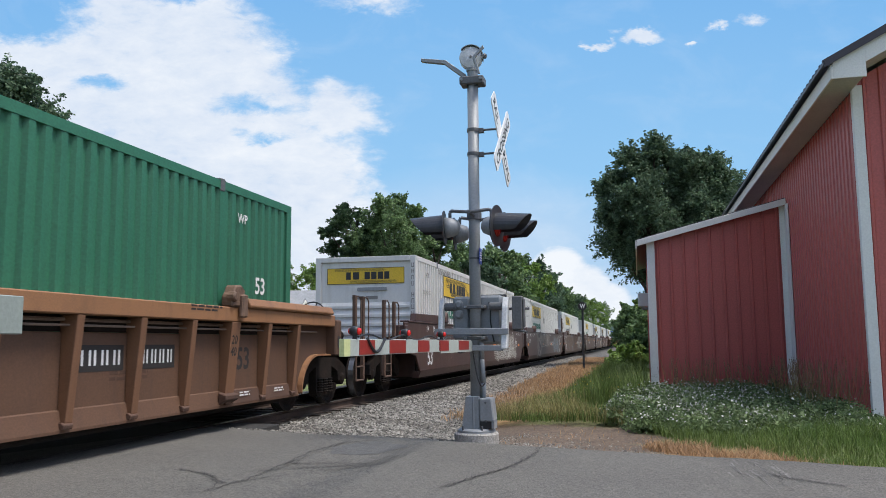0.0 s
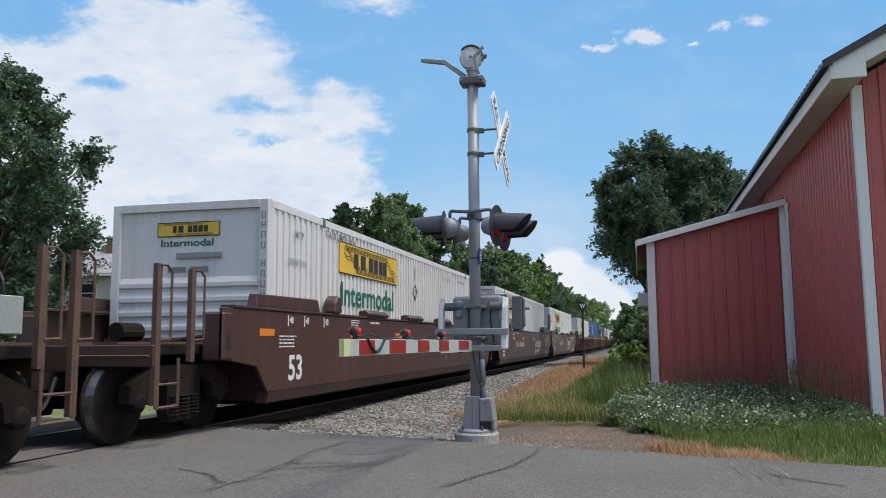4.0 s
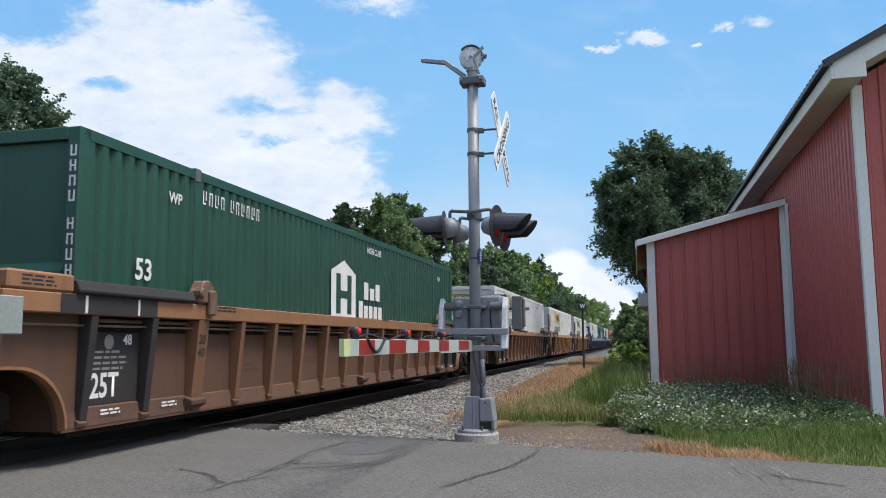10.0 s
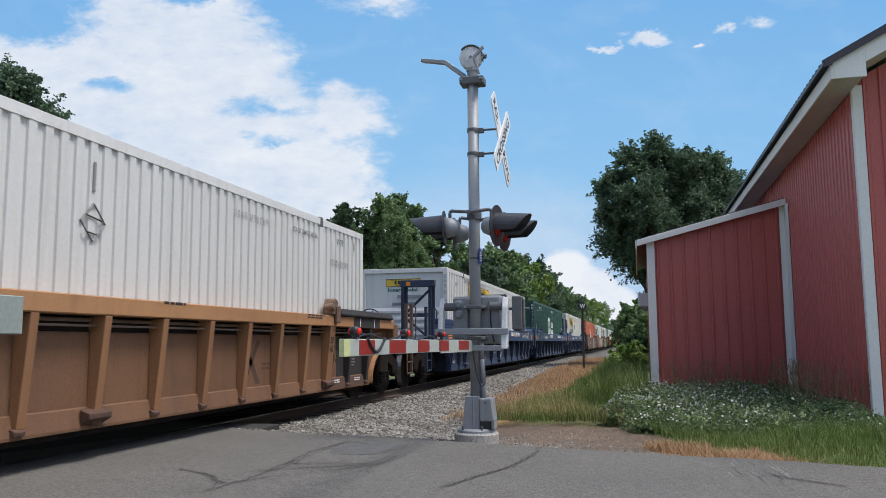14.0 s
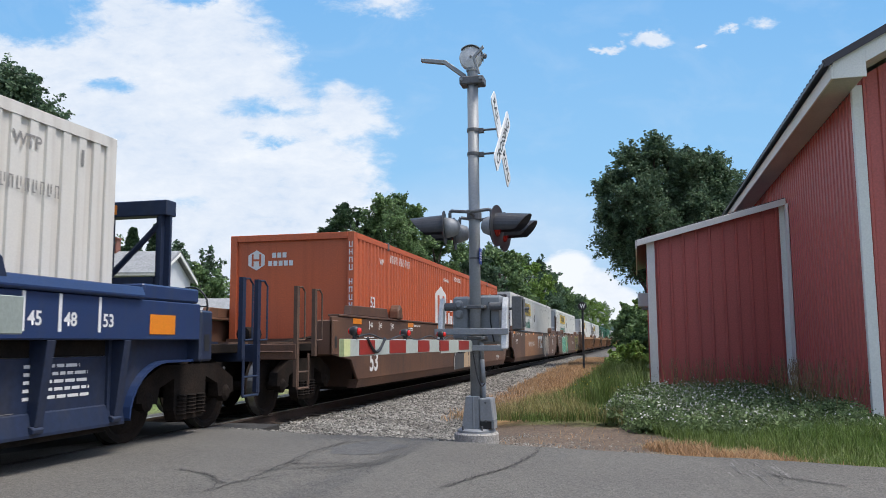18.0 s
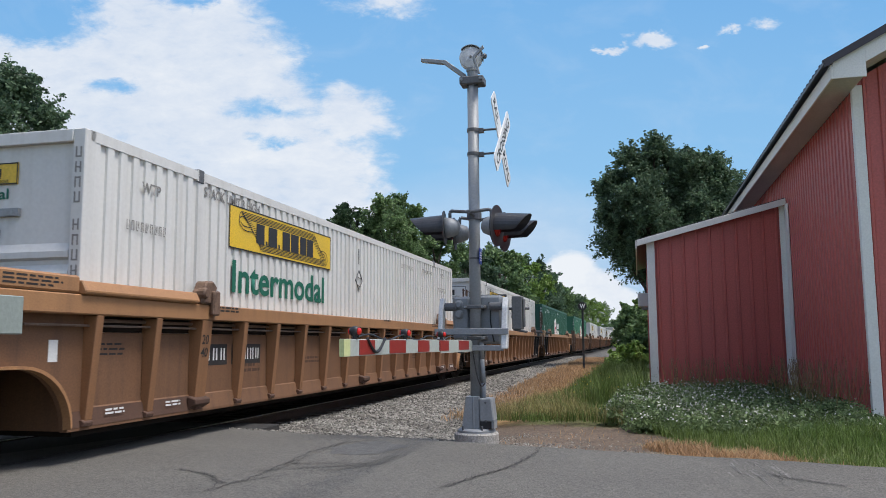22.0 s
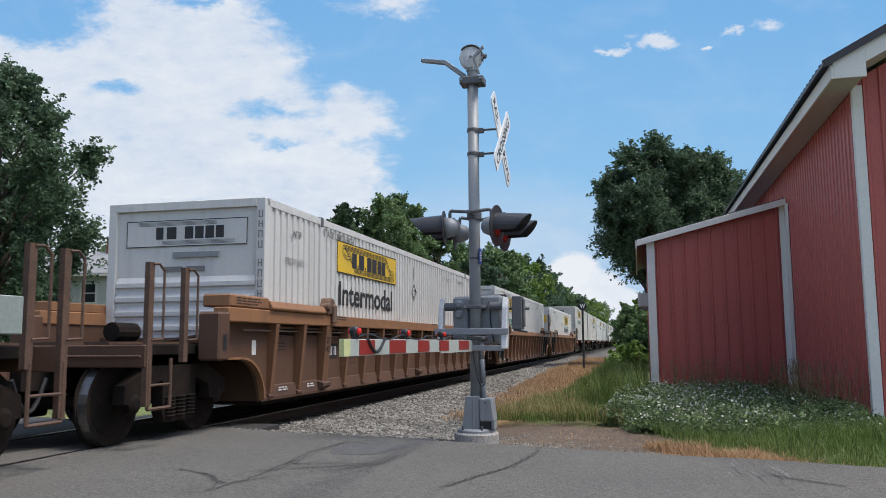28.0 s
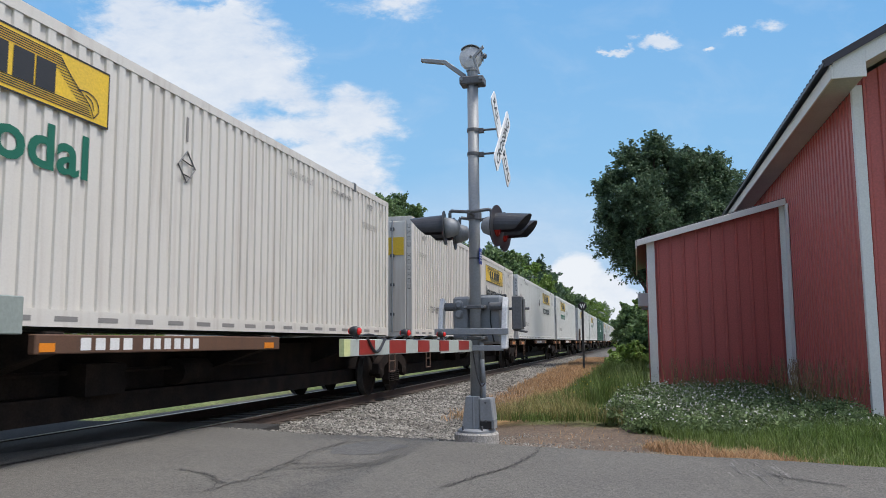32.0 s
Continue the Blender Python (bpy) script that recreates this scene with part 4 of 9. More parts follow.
    part("motor_cover", Shape().lathe([(0.06, 0), (0.06, 0.12), (0.04, 0.15)], (-0.16, -0.0, 1.03), (0, -1, 0), 16), "galv_dark", root)
    # gate arm
    x, zc = (-0.04, 1.07) if full else (0.0, 1.195)
    arm = part("gate_arm", Shape().box(x - 0.015, x + 0.015, arm_to, -0.16, zc - 0.06, zc + 0.06), "arm_white" if full else "arm_grey", root, "white fibreglass gate arm with red bands" if full else "grey-green back of a gate arm", 0.003)
    if full:
        part("arm_sleeve", Shape().box(x + 0.016, x + 0.024, -1.70, -0.12, zc - 0.075, zc + 0.045), "arm_white", arm)
    if full:
        for y0, y1 in ((-4.11, -3.76), (-3.39, -2.93), (-2.53, -2.13), (-1.73, -1.36), (-0.87, -0.33)):
            part("red_band", Shape().box(x - 0.018, x + (0.018 if y1 < -1.8 else 0.027), y0, y1, zc - 0.052, zc + 0.052), "arm_red", arm)
        part("arm_tip", Shape().box(x - 0.017, x + 0.018, arm_to - 0.003, arm_to + 0.12, zc - 0.058, zc + 0.058), "arm_tip", arm, "greenish yellow arm tip")
        for y in (-4.16, -2.89, -1.58):
            lamp = part("arm_lamp", Shape().lathe([(0.028, -0.032), (0.035, -0.012), (0.035, 0.012), (0.028, 0.032)], (x, y, zc + 0.115), (1, -0.2, 0), 16), "black", arm, "small red gate lamp", smooth=True)
            part("lens", Shape().lathe([(0.026, 0.033), (0.020, 0.044), (0.007, 0.049)], (x, y, zc + 0.115), (1, -0.2, 0), 16), "red_lamp", lamp, "lit red lens", smooth=True)
            part("lens", Shape().lathe([(0.026, 0.033), (0.020, 0.044), (0.007, 0.049)], (x, y, zc + 0.115), (-1, 0.2, 0), 16), "red_lamp", lamp, "lit red lens", smooth=True)
            part("lamp_foot", Shape().rod((x, y, zc + 0.055), (x, y, zc + 0.10), 0.018, 8), "black", lamp)
        wire = [(x + 0.01, -4.12 + 3.0 * k, zc + 0.075 + 0.02 * math.sin(k * 21)) for k in [i / 40 for i in range(41)]]
        part("lamp_wire", Shape().pipe(wire, 0.007, 5), "black", arm, "black lamp wire")
        loop = [(x + 0.022, -3.95 + 0.42 * k, zc + 0.065 - 0.10 * math.sin(math.pi * k)) for k in [i / 14 for i in range(15)]]
        part("lamp_wire", Shape().pipe(loop, 0.012, 6), "black", arm, "black looped wire")
    # four flashing lights on a crossarm
    ca = part("crossarm", Shape().rod((0, -0.36, 2.63), (0, 0.36, 2.63), 0.024, 10), "galv_dark", root, "steel crossarm")
    part("crossarm_clamp", Shape().lathe([(0.09, -0.045), (0.09, 0.045)], (0, 0, 2.63), (0, 0, 1), 18), "galv_dark", ca)
    for sx, sy in ((-1, -1), (-1, 1), (1, -1), (1, 1)):
        y, z = (-0.28 if sy < 0 else 0.27), 2.46
        px0 = sx * (0.30 if sx < 0 else 0.32)
        d = Vector((0.98, -0.17, -0.04) if sx > 0 else (-0.99, -0.10, -0.03)).normalized()
        c = Vector((px0, y, z))
        part("bracket", Shape().pipe([(0, sy * 0.34, 2.63), (px0 * 0.75, y, 2.66), (px0 - sx * 0.06, y, 2.64), (px0 - sx * 0.06, y, 2.55)], 0.02, 8), "galv_dark", ca)
        light = part("flashing_light", Shape().lathe([(0.045, -0.18), (0.085, -0.155), (0.115, -0.08), (0.125, 0.0)], c, d, 24), "galv", root, "crossing light with a black disc and a long hood", smooth=True)
        part("background_disc", Shape().lathe([(0.245 if sx > 0 else 0.205, 0.0), (0.245 if sx > 0 else 0.205, 0.012)], c, d, 36), "hood", light, "round black background")
        part("lens", Shape().lathe([(0.13, 0.014), (0.10, 0.03), (0.04, 0.042)], c, d, 24), "red_lens", light, "red lens with a faint glow", smooth=True)
        hood = Shape()
        u = d.cross(Vector((0, 0, 1))).normalized()
        w = u.cross(d)
        n_, pts = 18, []
        for k in range(n_ + 1):
            q = radians(-115 + 230 * k / n_)
            r_ = 0.155
            o = u * math.sin(q) * r_ + w * math.cos(q) * r_
            reach = 0.42 * (0.62 + 0.38 * math.cos(q * 0.78))
            for rr, hh in ((1.0, 0.013), (0.86, reach), (0.83, reach), (0.965, 0.013)):
                pts.append(tuple(c + o * rr + d * hh))
        hood.v = pts
        hood.f = [(4 * k + a, 4 * k + (a + 1) % 4, 4 * (k + 1) + (a + 1) % 4, 4 * (k + 1) + a) for k in range(n_) for a in range(4)] + [(3, 2, 1, 0), (4 * n_, 4 * n_ + 1, 4 * n_ + 2, 4 * n_ + 3)]
        hood.s = [0] * len(hood.f)
        part("hood", hood, "hood", light, "long black hood")
    # crossbuck
    buck = part("crossbuck", Shape().rod((0.0, 0, 3.70), (0.335, 0, 3.70), 0.014, 8).rod((0.0, 0, 3.40), (0.335, 0, 3.40), 0.014, 8), "galv_dark", root, "white crossbuck on two brackets")
    for z in (3.40, 3.70):
        part("clamp", Shape().lathe([(0.078, -0.02), (0.078, 0.02)], (0, 0, z), (0, 0, 1), 18).box(0.06, 0.13, -0.03, 0.03, z - 0.035, z + 0.02), "galv_dark", buck)
    for k, (tilt, words) in enumerate(((49, ("RAIL", "ROAD")), (-46, ("CROSSING",)))):
        xx = 0.345 + 0.016 * k
        m_ = pose(xx, 0, 3.555, 0, 0, -4) @ pose(0, 0, 0, tilt * -1, 0, 0)
        reach = 0.61 if k == 0 else 0.53
        board = part("board", Shape().prism([(-reach, -0.09), (0.04 - reach, -0.115), (reach - 0.04, -0.115), (reach, -0.09), (reach, 0.09), (reach - 0.04, 0.115), (0.04 - reach, 0.115), (-reach, 0.09)], "x", -0.006, 0.006), "sign_white", buck, m=m_)
        for w_, y0 in zip(words, ((-0.55, 0.16) if len(words) == 2 else (-0.50,))):
            me = lettering(w_, 0.125, "dark_print", 0.90 if len(words) == 2 else 1.15)
            if len(words) == 1:
                y0 = -0.46
            part("lettering", me, None, board, "black letters " + w_, m=pose(0.0075, y0, -0.07))
    # bell and bent arm at the top
    col = part("mast_collar", Shape().box(-0.15, 0.15, -0.10, 0.10, 4.27, 4.37), "galv_dark", root, "cast collar", 0.012)
    for x in (-0.12, 0.12):
        part("bolt", Shape().rod((x, -0.125, 4.33), (x, -0.10, 4.33), 0.02, 6), "galv", col)
    part("neck", Shape().lathe([(0.066, 4.36), (0.066, 4.45), (0.078, 4.452), (0.078, 4.49), (0.05, 4.51)], (0, 0, 0), (0, 0, 1), 20), "galv", root)
    at_ = Vector((-0.015, -0.02, 4.62))
    out = Vector((0.12, -1, 0.02)).normalized()
    bell = part("bell", Shape().lathe([(0.12, -0.06), (0.143, -0.05), (0.143, 0.028), (0.134, 0.04), (0.05, 0.052), (0.012, 0.054)], at_, out, 32), "silver", root, "round flat warning bell")
    part("hub_bolt", Shape().lathe([(0.014, 0.05), (0.014, 0.066)], at_, out, 8), "galv_dark", bell)
    rim, u_ = Shape(), out.cross(Vector((0, 0, 1))).normalized()
    w_ = u_.cross(out)
    for k in range(15):
        q = radians(-15 + 11 * k)
        o = u_ * math.cos(q) * -1 + w_ * math.sin(q)
        rim.v += [tuple(at_ + o * r_ + out * h_) for r_, h_ in ((0.150, -0.05), (0.158, -0.05), (0.158, 0.060), (0.150, 0.060))]
    rim.f = [(4 * k + a, 4 * k + (a + 1) % 4, 4 * k + 4 + (a + 1) % 4, 4 * k + 4 + a) for k in range(14) for a in range(4)] + [(0, 3, 2, 1), (56, 57, 58, 59)]
    rim.s = [0] * len(rim.f)
    part("gong_hood", rim, "galv", bell, "thin hood round the gong")
    part("striker", Shape().prism([(0.095, 4.37), (0.125, 4.37), (0.065, 4.58), (0.175, 4.69), (0.16, 4.725), (0.025, 4.585)], "y", -0.16, -0.13), "galv", bell, "bent striker bar", 0.004)
    part("striker_head", Shape().lathe([(0.03, 0), (0.035, 0.03), (0.02, 0.05)], (0.135, -0.02, 4.63), (1, -0.2, 0), 10), "galv_dark", bell)
    part("side_arm", Shape().prism([(-0.10, 4.36), (-0.36, 4.575), (-0.66, 4.63), (-0.66, 4.675), (-0.34, 4.625), (-0.08, 4.415)], "y", -0.03, 0.03), "galv", root, "bent steel arm", 0.006)
    part("blue_sign", Shape().box(0.068, 0.074, -0.08, 0.08, 2.04, 2.23), "blue_sign", root, "small blue notice")
    part("notice_text", bars([(-0.06, 0.06, z, z + 0.012) for z in (2.08, 2.11, 2.14, 2.17)], 0.0752), "white_print", root)
    part("band", Shape().lathe([(0.07, -0.012), (0.07, 0.012)], (0, 0, 2.11), (0, 0, 1), 18), "galv_dark", root)
    return root


crossing_signal(pose(-1.90, 9.58, 0.0), 0, -4.42)
crossing_signal(pose(-1.90, -3.9, 0.0, 0, 0, 180), 0, -6.08, False)

# whistle post beside the track
post = thing("whistle_post", "slim dark whistle post with a round plate", "sign post", m=pose(-2.35, 36.0, -0.25), shape=Shape().box(-0.045, 0.045, -0.045, 0.045, 0.0, 3.0), mats="dark_post", bevel=0.008)
plate = part("plate", Shape().lathe([(0.19, -0.012), (0.19, 0.012)], (0.0, -0.062, 2.90), (0.12, -1, 0), 16), "dark_post", post, "round dark plate")
part("lettering", lettering("W", 0.20, "sign_white", 0.8), None, plate, "white letter W", m=pose(-0.11, -0.10, 2.80, 0, 0, -83))


# ---- the train ----
L_BOX, W_BOX, H_BOX = 16.154, 2.591, 2.896
BOX_Z = 0.334
HALF = L_BOX / 2


def corrugated(y0, y1, z0, z1, pitch, crest, slope, depth, x):
    """A wall of upright folds in the plane x, folds going inwards by depth; faces +x."""
    s = Shape()
    cols, y = [], y0
    count = max(1, round((y1 - y0) / pitch))
    p = (y1 - y0) / count
    for i in range(count):
        a = y0 + i * p
        groove = p - crest - 2 * slope
        cols += [(a, x), (a + crest, x), (a + crest + slope, x - depth), (a + crest + slope + groove, x - depth)]
    cols.append((y1, x))
    s.v = [q for c, d in cols for q in ((d, c, z0), (d, c, z1))]
    s.f = [(2 * i, 2 * i + 2, 2 * i + 3, 2 * i + 1) for i in range(len(cols) - 1)]
    s.s = [0] * len(s.f)
    return s


def logo_stripe(y0, z0, w, h):
    """A yellow board with a dark frame, an unrolled scroll in fine lines and dark blocks in place of its name."""
    yel = bars([(y0, y0 + w, z0, z0 + h)], 0.004)
    ink = bars([(y0, y0 + w, z0, z0 + 0.018), (y0, y0 + w, z0 + h - 0.018, z0 + h), (y0, y0 + 0.018, z0 + 0.018, z0 + h - 0.018), (y0 + w - 0.018, y0 + w, z0 + 0.018, z0 + h - 0.018)], 0.007)
    x = 0.007

    def at(a, c):
        return (y0 + w * a, z0 + h * c)
    for k in range(5):
        c = 0.90 - 0.036 * k
        ink.add([(x, *at(0.09 + 0.004 * k, c)), (x, *at(0.80 + 0.005 * k, c)), (x, *at(0.80 + 0.005 * k, c + 0.016)), (x, *at(0.09 + 0.004 * k, c + 0.016))], [(0, 1, 2, 3)])
        c = 0.085 + 0.036 * k
        ink.add([(x, *at(0.265 - 0.008 * k, c)), (x, *at(0.93 - 0.004 * k, c)), (x, *at(0.93 - 0.004 * k, c + 0.016)), (x, *at(0.265 - 0.008 * k, c + 0.016))], [(0, 1, 2, 3)])
    for k in range(11):
        c = 0.27 + 0.045 * k
        a = 0.235 - 0.0115 * k
        ink.add([(x, *at(a, c)), (x, *at(a + 0.055 - 0.002 * (k % 3), c)), (x, *at(a + 0.055, c + 0.012)), (x, *at(a, c + 0.014))], [(0, 1, 2, 3)])
        a = 0.918 - 0.0095 * k
        ink.add([(x, *at(a - 0.05 + 0.003 * (k % 3), c)), (x, *at(a, c)), (x, *at(a, c + 0.014)), (x, *at(a - 0.05, c + 0.012))], [(0, 1, 2, 3)])
    for line in (((0.255, 0.10), (0.235, 0.27), (0.18, 0.52), (0.135, 0.72), (0.09, 0.90)), ((0.135, 0.72), (0.10, 0.80), (0.075, 0.72), (0.08, 0.58), (0.12, 0.48), (0.19, 0.49)), ((0.09, 0.90), (0.075, 0.82), (0.075, 0.72)), ((0.085, 0.66), (0.11, 0.58), (0.16, 0.58)),
                 ((0.80, 0.88), (0.83, 0.70), (0.87, 0.50), (0.915, 0.30), (0.935, 0.10)), ((0.87, 0.48), (0.91, 0.50), (0.945, 0.42), (0.955, 0.24), (0.935, 0.10)), ((0.90, 0.44), (0.925, 0.38), (0.935, 0.24))):
        brush(ink, [at(a, c) for a, c in line], 0.013, x + 0.001)
    glyph = Shape()
    for a, c in ((0.215, 0.285), (0.322, 0.402), (0.455, 0.530), (0.540, 0.620), (0.636, 0.706), (0.712, 0.782)):
        (p, zz0), (q, zz1) = at(a, 0.25), at(c, 0.73)
        glyph.add([(0.0085, p, zz0), (0.0085, q, zz0), (0.0085, q, zz1), (0.0085, p, zz1)], [(0, 1, 2, 3)])
    for a in (0.298, 0.415):
        p, zz0 = at(a, 0.25)
        glyph.add([(0.0085, p, zz0), (0.0085, p + 0.055, zz0), (0.0085, p + 0.055, zz0 + 0.06), (0.0085, p, zz0 + 0.06)], [(0, 1, 2, 3)])
    return yel, ink, glyph


CACHE = {}


def cached(key, make):
    if key not in CACHE:
        CACHE[key] = make()
    return CACHE[key]


def box_shell(paint, style):
    """The meshes of a 53-foot container: style 'ribbed' has narrow grooves, 'folded' has even folds."""
    x = W_BOX / 2
    z0, z1 = 0.0, H_BOX
    c = {}
    if style == "ribbed":
        wall = lambda a, b_: corrugated(a, b_, 0.17, z1 - 0.09, 0.2133, 0.104, 0.007, 0.026, x - 0.006)
    else:
        wall = lambda a, b_: corrugated(a, b_, 0.17, z1 - 0.09, 0.2133, 0.088, 0.030, 0.044, x - 0.006)
    inner = 2.17
    segs = ((-HALF + 0.14, -HALF + inner - 0.06), (-HALF + inner + 0.06, HALF - inner - 0.06), (HALF - inner + 0.06, HALF - 0.14))
    ws_ = Shape()
    for a, b_ in segs:
        w = wall(a, b_)
        ws_.add(w.v, w.f)
    c["side_wall"] = ws_.mesh("side_wall", paint)
    c["corner_post"] = Shape().box(-0.07, 0.07, -0.08, 0.08, 0.0, H_BOX - 0.002).mesh("corner_post", paint, 0.008)
    c["lift_post"] = Shape().box(x - 0.05, x, -0.06, 0.06, 0.1, z1 - 0.12).box(x - 0.12, x + 0.004, -0.075, 0.075, z1 - 0.13, z1 + 0.004).mesh("lift_post", paint)
    c["lift_casting"] = Shape().box(x - 0.10, x + 0.010, -0.065, 0.065, z1 - 0.15, z1 + 0.022).mesh("lift_casting", "galv_dark", 0.012)
    c["top_rail"] = Shape().box(x - 0.07, x, -HALF + 0.08, HALF - 0.08, z1 - 0.115, z1 - 0.005).mesh("top_rail", paint)
    c["bottom_rail"] = Shape().box(x - 0.07, x + 0.002, -HALF + 0.08, HALF - 0.08, 0.02, 0.18).mesh("bottom_rail", paint)
    c["roof"] = Shape().box(-x + 0.06, x - 0.06, -HALF + 0.05, HALF - 0.05, z1 - 0.05, z1 - 0.02).mesh("roof", paint)
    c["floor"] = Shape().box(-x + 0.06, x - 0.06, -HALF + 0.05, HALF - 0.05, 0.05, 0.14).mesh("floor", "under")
    c["end_sill"] = Shape().box(-x + 0.14, x - 0.14, -0.01, 0.05, 0.0, 0.14).mesh("end_sill", paint, 0.006)
    c["end_header"] = Shape().box(-x + 0.14, x - 0.14, -0.01, 0.05, z1 - 0.13, z1 - 0.004).mesh("end_header", paint, 0.006)
    c["end_wall"] = Shape().box(-x + 0.14, x - 0.14, 0.05, 0.07, 0.14, z1 - 0.13).mesh("end_wall", paint)
    c["end_rib"] = Shape().prism([(0.05, -0.095), (0.0, -0.07), (0.0, -0.01), (0.05, 0.085)], "x", -x + 0.15, x - 0.15).mesh("end_rib", paint)
    return c


def bar_text(rows, mat, parent, m=None, label=""):
    return part("stencil", bars(rows), mat, parent, label, m=m)


def words_on(parent, text, height, mat, y, z, x, spread=1.0, label=""):
    return part("lettering", lettering(text, height, mat, spread), None, parent, label or ("lettering " + text), m=pose(x, y, z))


def container(paint, style, label):
    """A bare container with its middle at the origin, its floor at z = 0 and its camera side at +x."""
    c = cached((paint, style), lambda: box_shell(paint, style))
    root = thing("shipping_container", label, "container", "containers on the train")
    half_turn = pose(0, 0, 0, 0, 0, 180)
    for m_ in (Matrix(), half_turn):
        for nm in ("side_wall", "top_rail", "bottom_rail"):
            part(nm, c[nm], None, root, m=m_)
        for y in (-HALF + 2.17, HALF - 2.17):
            lp = part("lift_post", c["lift_post"], None, root, m=m_ @ pose(0, y, 0))
            part("lift_casting", c["lift_casting"], None, lp)
        for nm in ("end_wall", "end_sill", "end_header"):
            part(nm, c[nm], None, root, m=m_ @ pose(0, -HALF, 0))
    for nm in ("roof", "floor"):
        part(nm, c[nm], None, root)
    for sx in (-1, 1):
        for sy in (-1, 1):
            part("corner_post", c["corner_post"], None, root, m=pose(sx * (W_BOX / 2 - 0.07), sy * (HALF - 0.08), 0))
    return root, c


def front_ribs(root, c, heights):
    for z in heights:
        part("end_rib", c["end_rib"], None, root, m=pose(0, -HALF + 0.005, z))


SIDE_X = W_BOX / 2


def freight_box(spec):
    """White container with a yellow side board. spec: kind of end, where its board sits, ink."""
    old = spec.get("old", False)
    paint = "jb_old" if old else "jb_white"
    end, back = spec.get("end", "small"), spec.get("back", False)
    what = "dirty weathered white" if old else "white"
    root, c = container(paint, "ribbed", what + " ribbed 53-foot container with a yellow side board")
    bw, bh = 3.63, 0.585
    y0 = 1.65 if back else -5.18
    meshes = cached(("logo", bw, bh), lambda: [s.mesh("board", m_) for s, m_ in zip(logo_stripe(0, 0, bw, bh), ("yellow", "dark_print", "dark_print"))])
    z0 = 2.036
    board = part("yellow_board", meshes[0], None, root, "yellow board with black scroll", m=pose(SIDE_X, y0, z0))
    part("scroll_border", meshes[1], None, board)
    part("name_mark", meshes[2], None, board)
    ink = spec.get("ink", "green_print")
    words_on(root, "Intermodal", 0.44, ink, y0 + 0.11, 1.445, SIDE_X + 0.003, 1.25)
    if spec.get("spine"):
        part("tape_strip", bars([(-HALF + 0.3 + 0.62 * i, -HALF + 0.62 + 0.62 * i, 0.07, 0.12) for i in range(25)], SIDE_X + 0.004), "grey_print", root, "row of reflective tape marks")
        words_on(root, "TOP LIFT ONLY", 0.17, "grey_print", -HALF + 1.75, 0.62, SIDE_X + 0.002, 1.1)
    # small stencils
    bar_text(number_bars(-HALF + 0.7, 1.98, (9,), 0.11, 0.085, 0.014), "grey_print", root, pose(SIDE_X + 0.002, 0, 0))
    words_on(root, "WTP", 0.12, "grey_print", -HALF + 0.95, 2.42, SIDE_X + 0.002)
    words_on(root, "STACK LIMIT 3 HIGH", 0.13, "grey_print", -HALF + 2.25, 2.68 - 0.08, SIDE_X + 0.002, 0.95)
    words_on(root, "STACK LIMIT 3 HIGH", 0.085, "grey_print", 4.72, 2.52, SIDE_X + 0.002, 0.95)
    bar_text(number_bars(2.83, 2.47, (4, 6), 0.10, 0.10, 0.012), "grey_print", root, pose(SIDE_X + 0.002, 0, 0))
    words_on(root, "WTP", 0.12, "grey_print", HALF - 1.45, 2.52, SIDE_X + 0.002)
    bar_text(number_bars(HALF - 1.75, 2.12, (10,), 0.12, 0.095, 0.014) + [(HALF - 0.55, HALF - 0.51, 2.5, 2.66)], "grey_print", root, pose(SIDE_X + 0.002, 0, 0))
    # placard holder
    ph = Shape()
    yy, zz, r_ = -0.05, 1.97, 0.19
    for a, b_ in (((yy - r_, zz), (yy, zz + r_)), ((yy, zz + r_), (yy + r_, zz)), ((yy + r_, zz), (yy, zz - r_)), ((yy, zz - r_), (yy - r_, zz))):
        ph.rod((SIDE_X + 0.006, *a), (SIDE_X + 0.006, *b_), 0.01, 4)
    part("placard_holder", ph, "galv_dark", root, "empty diamond placard holder")
    part("placard_bar", Shape().rod((SIDE_X + 0.006, -0.16, 2.04), (SIDE_X + 0.006, 0.08, 2.0), 0.008, 4), "black", root)
    part("placard_bar", Shape().rod((SIDE_X + 0.006, -0.13, 1.87), (SIDE_X + 0.006, 0.05, 1.85), 0.008, 4), "black", root)
    part("document_strip", Shape().box(SIDE_X, SIDE_X + 0.006, -0.07, -0.03, 2.28, 2.58), spec.get("strip", "grey_print"), root)
    y_end = -HALF - 0.012
    if end == "doors":
        for sx in (-1, 1):
            door = part("door", Shape().box(sx * 0.02 if sx > 0 else -1.14, 1.14 if sx > 0 else -0.02, -HALF - 0.02, -HALF + 0.03, 0.12, H_BOX - 0.12), paint, root, "container door", 0.01)
            for k in (0.30, 0.82):
                part("lock_rod", Shape().rod((sx * k, -HALF - 0.045, 0.1), (sx * k, -HALF - 0.045, H_BOX - 0.1), 0.019, 8), "galv", door)
                for z in (0.5, 1.2, 1.9, 2.55):
                    part("rod_bracket", Shape().box(sx * k - 0.05, sx * k + 0.05, -HALF - 0.055, -HALF - 0.02, z, z + 0.07), "galv_dark", door)
        eb = Shape().box(-0.95, 1.1, y_end - 0.022, y_end - 0.012, 1.95, 2.38)
        b_ = part("end_board", eb, "yellow", root, "yellow board on the doors")
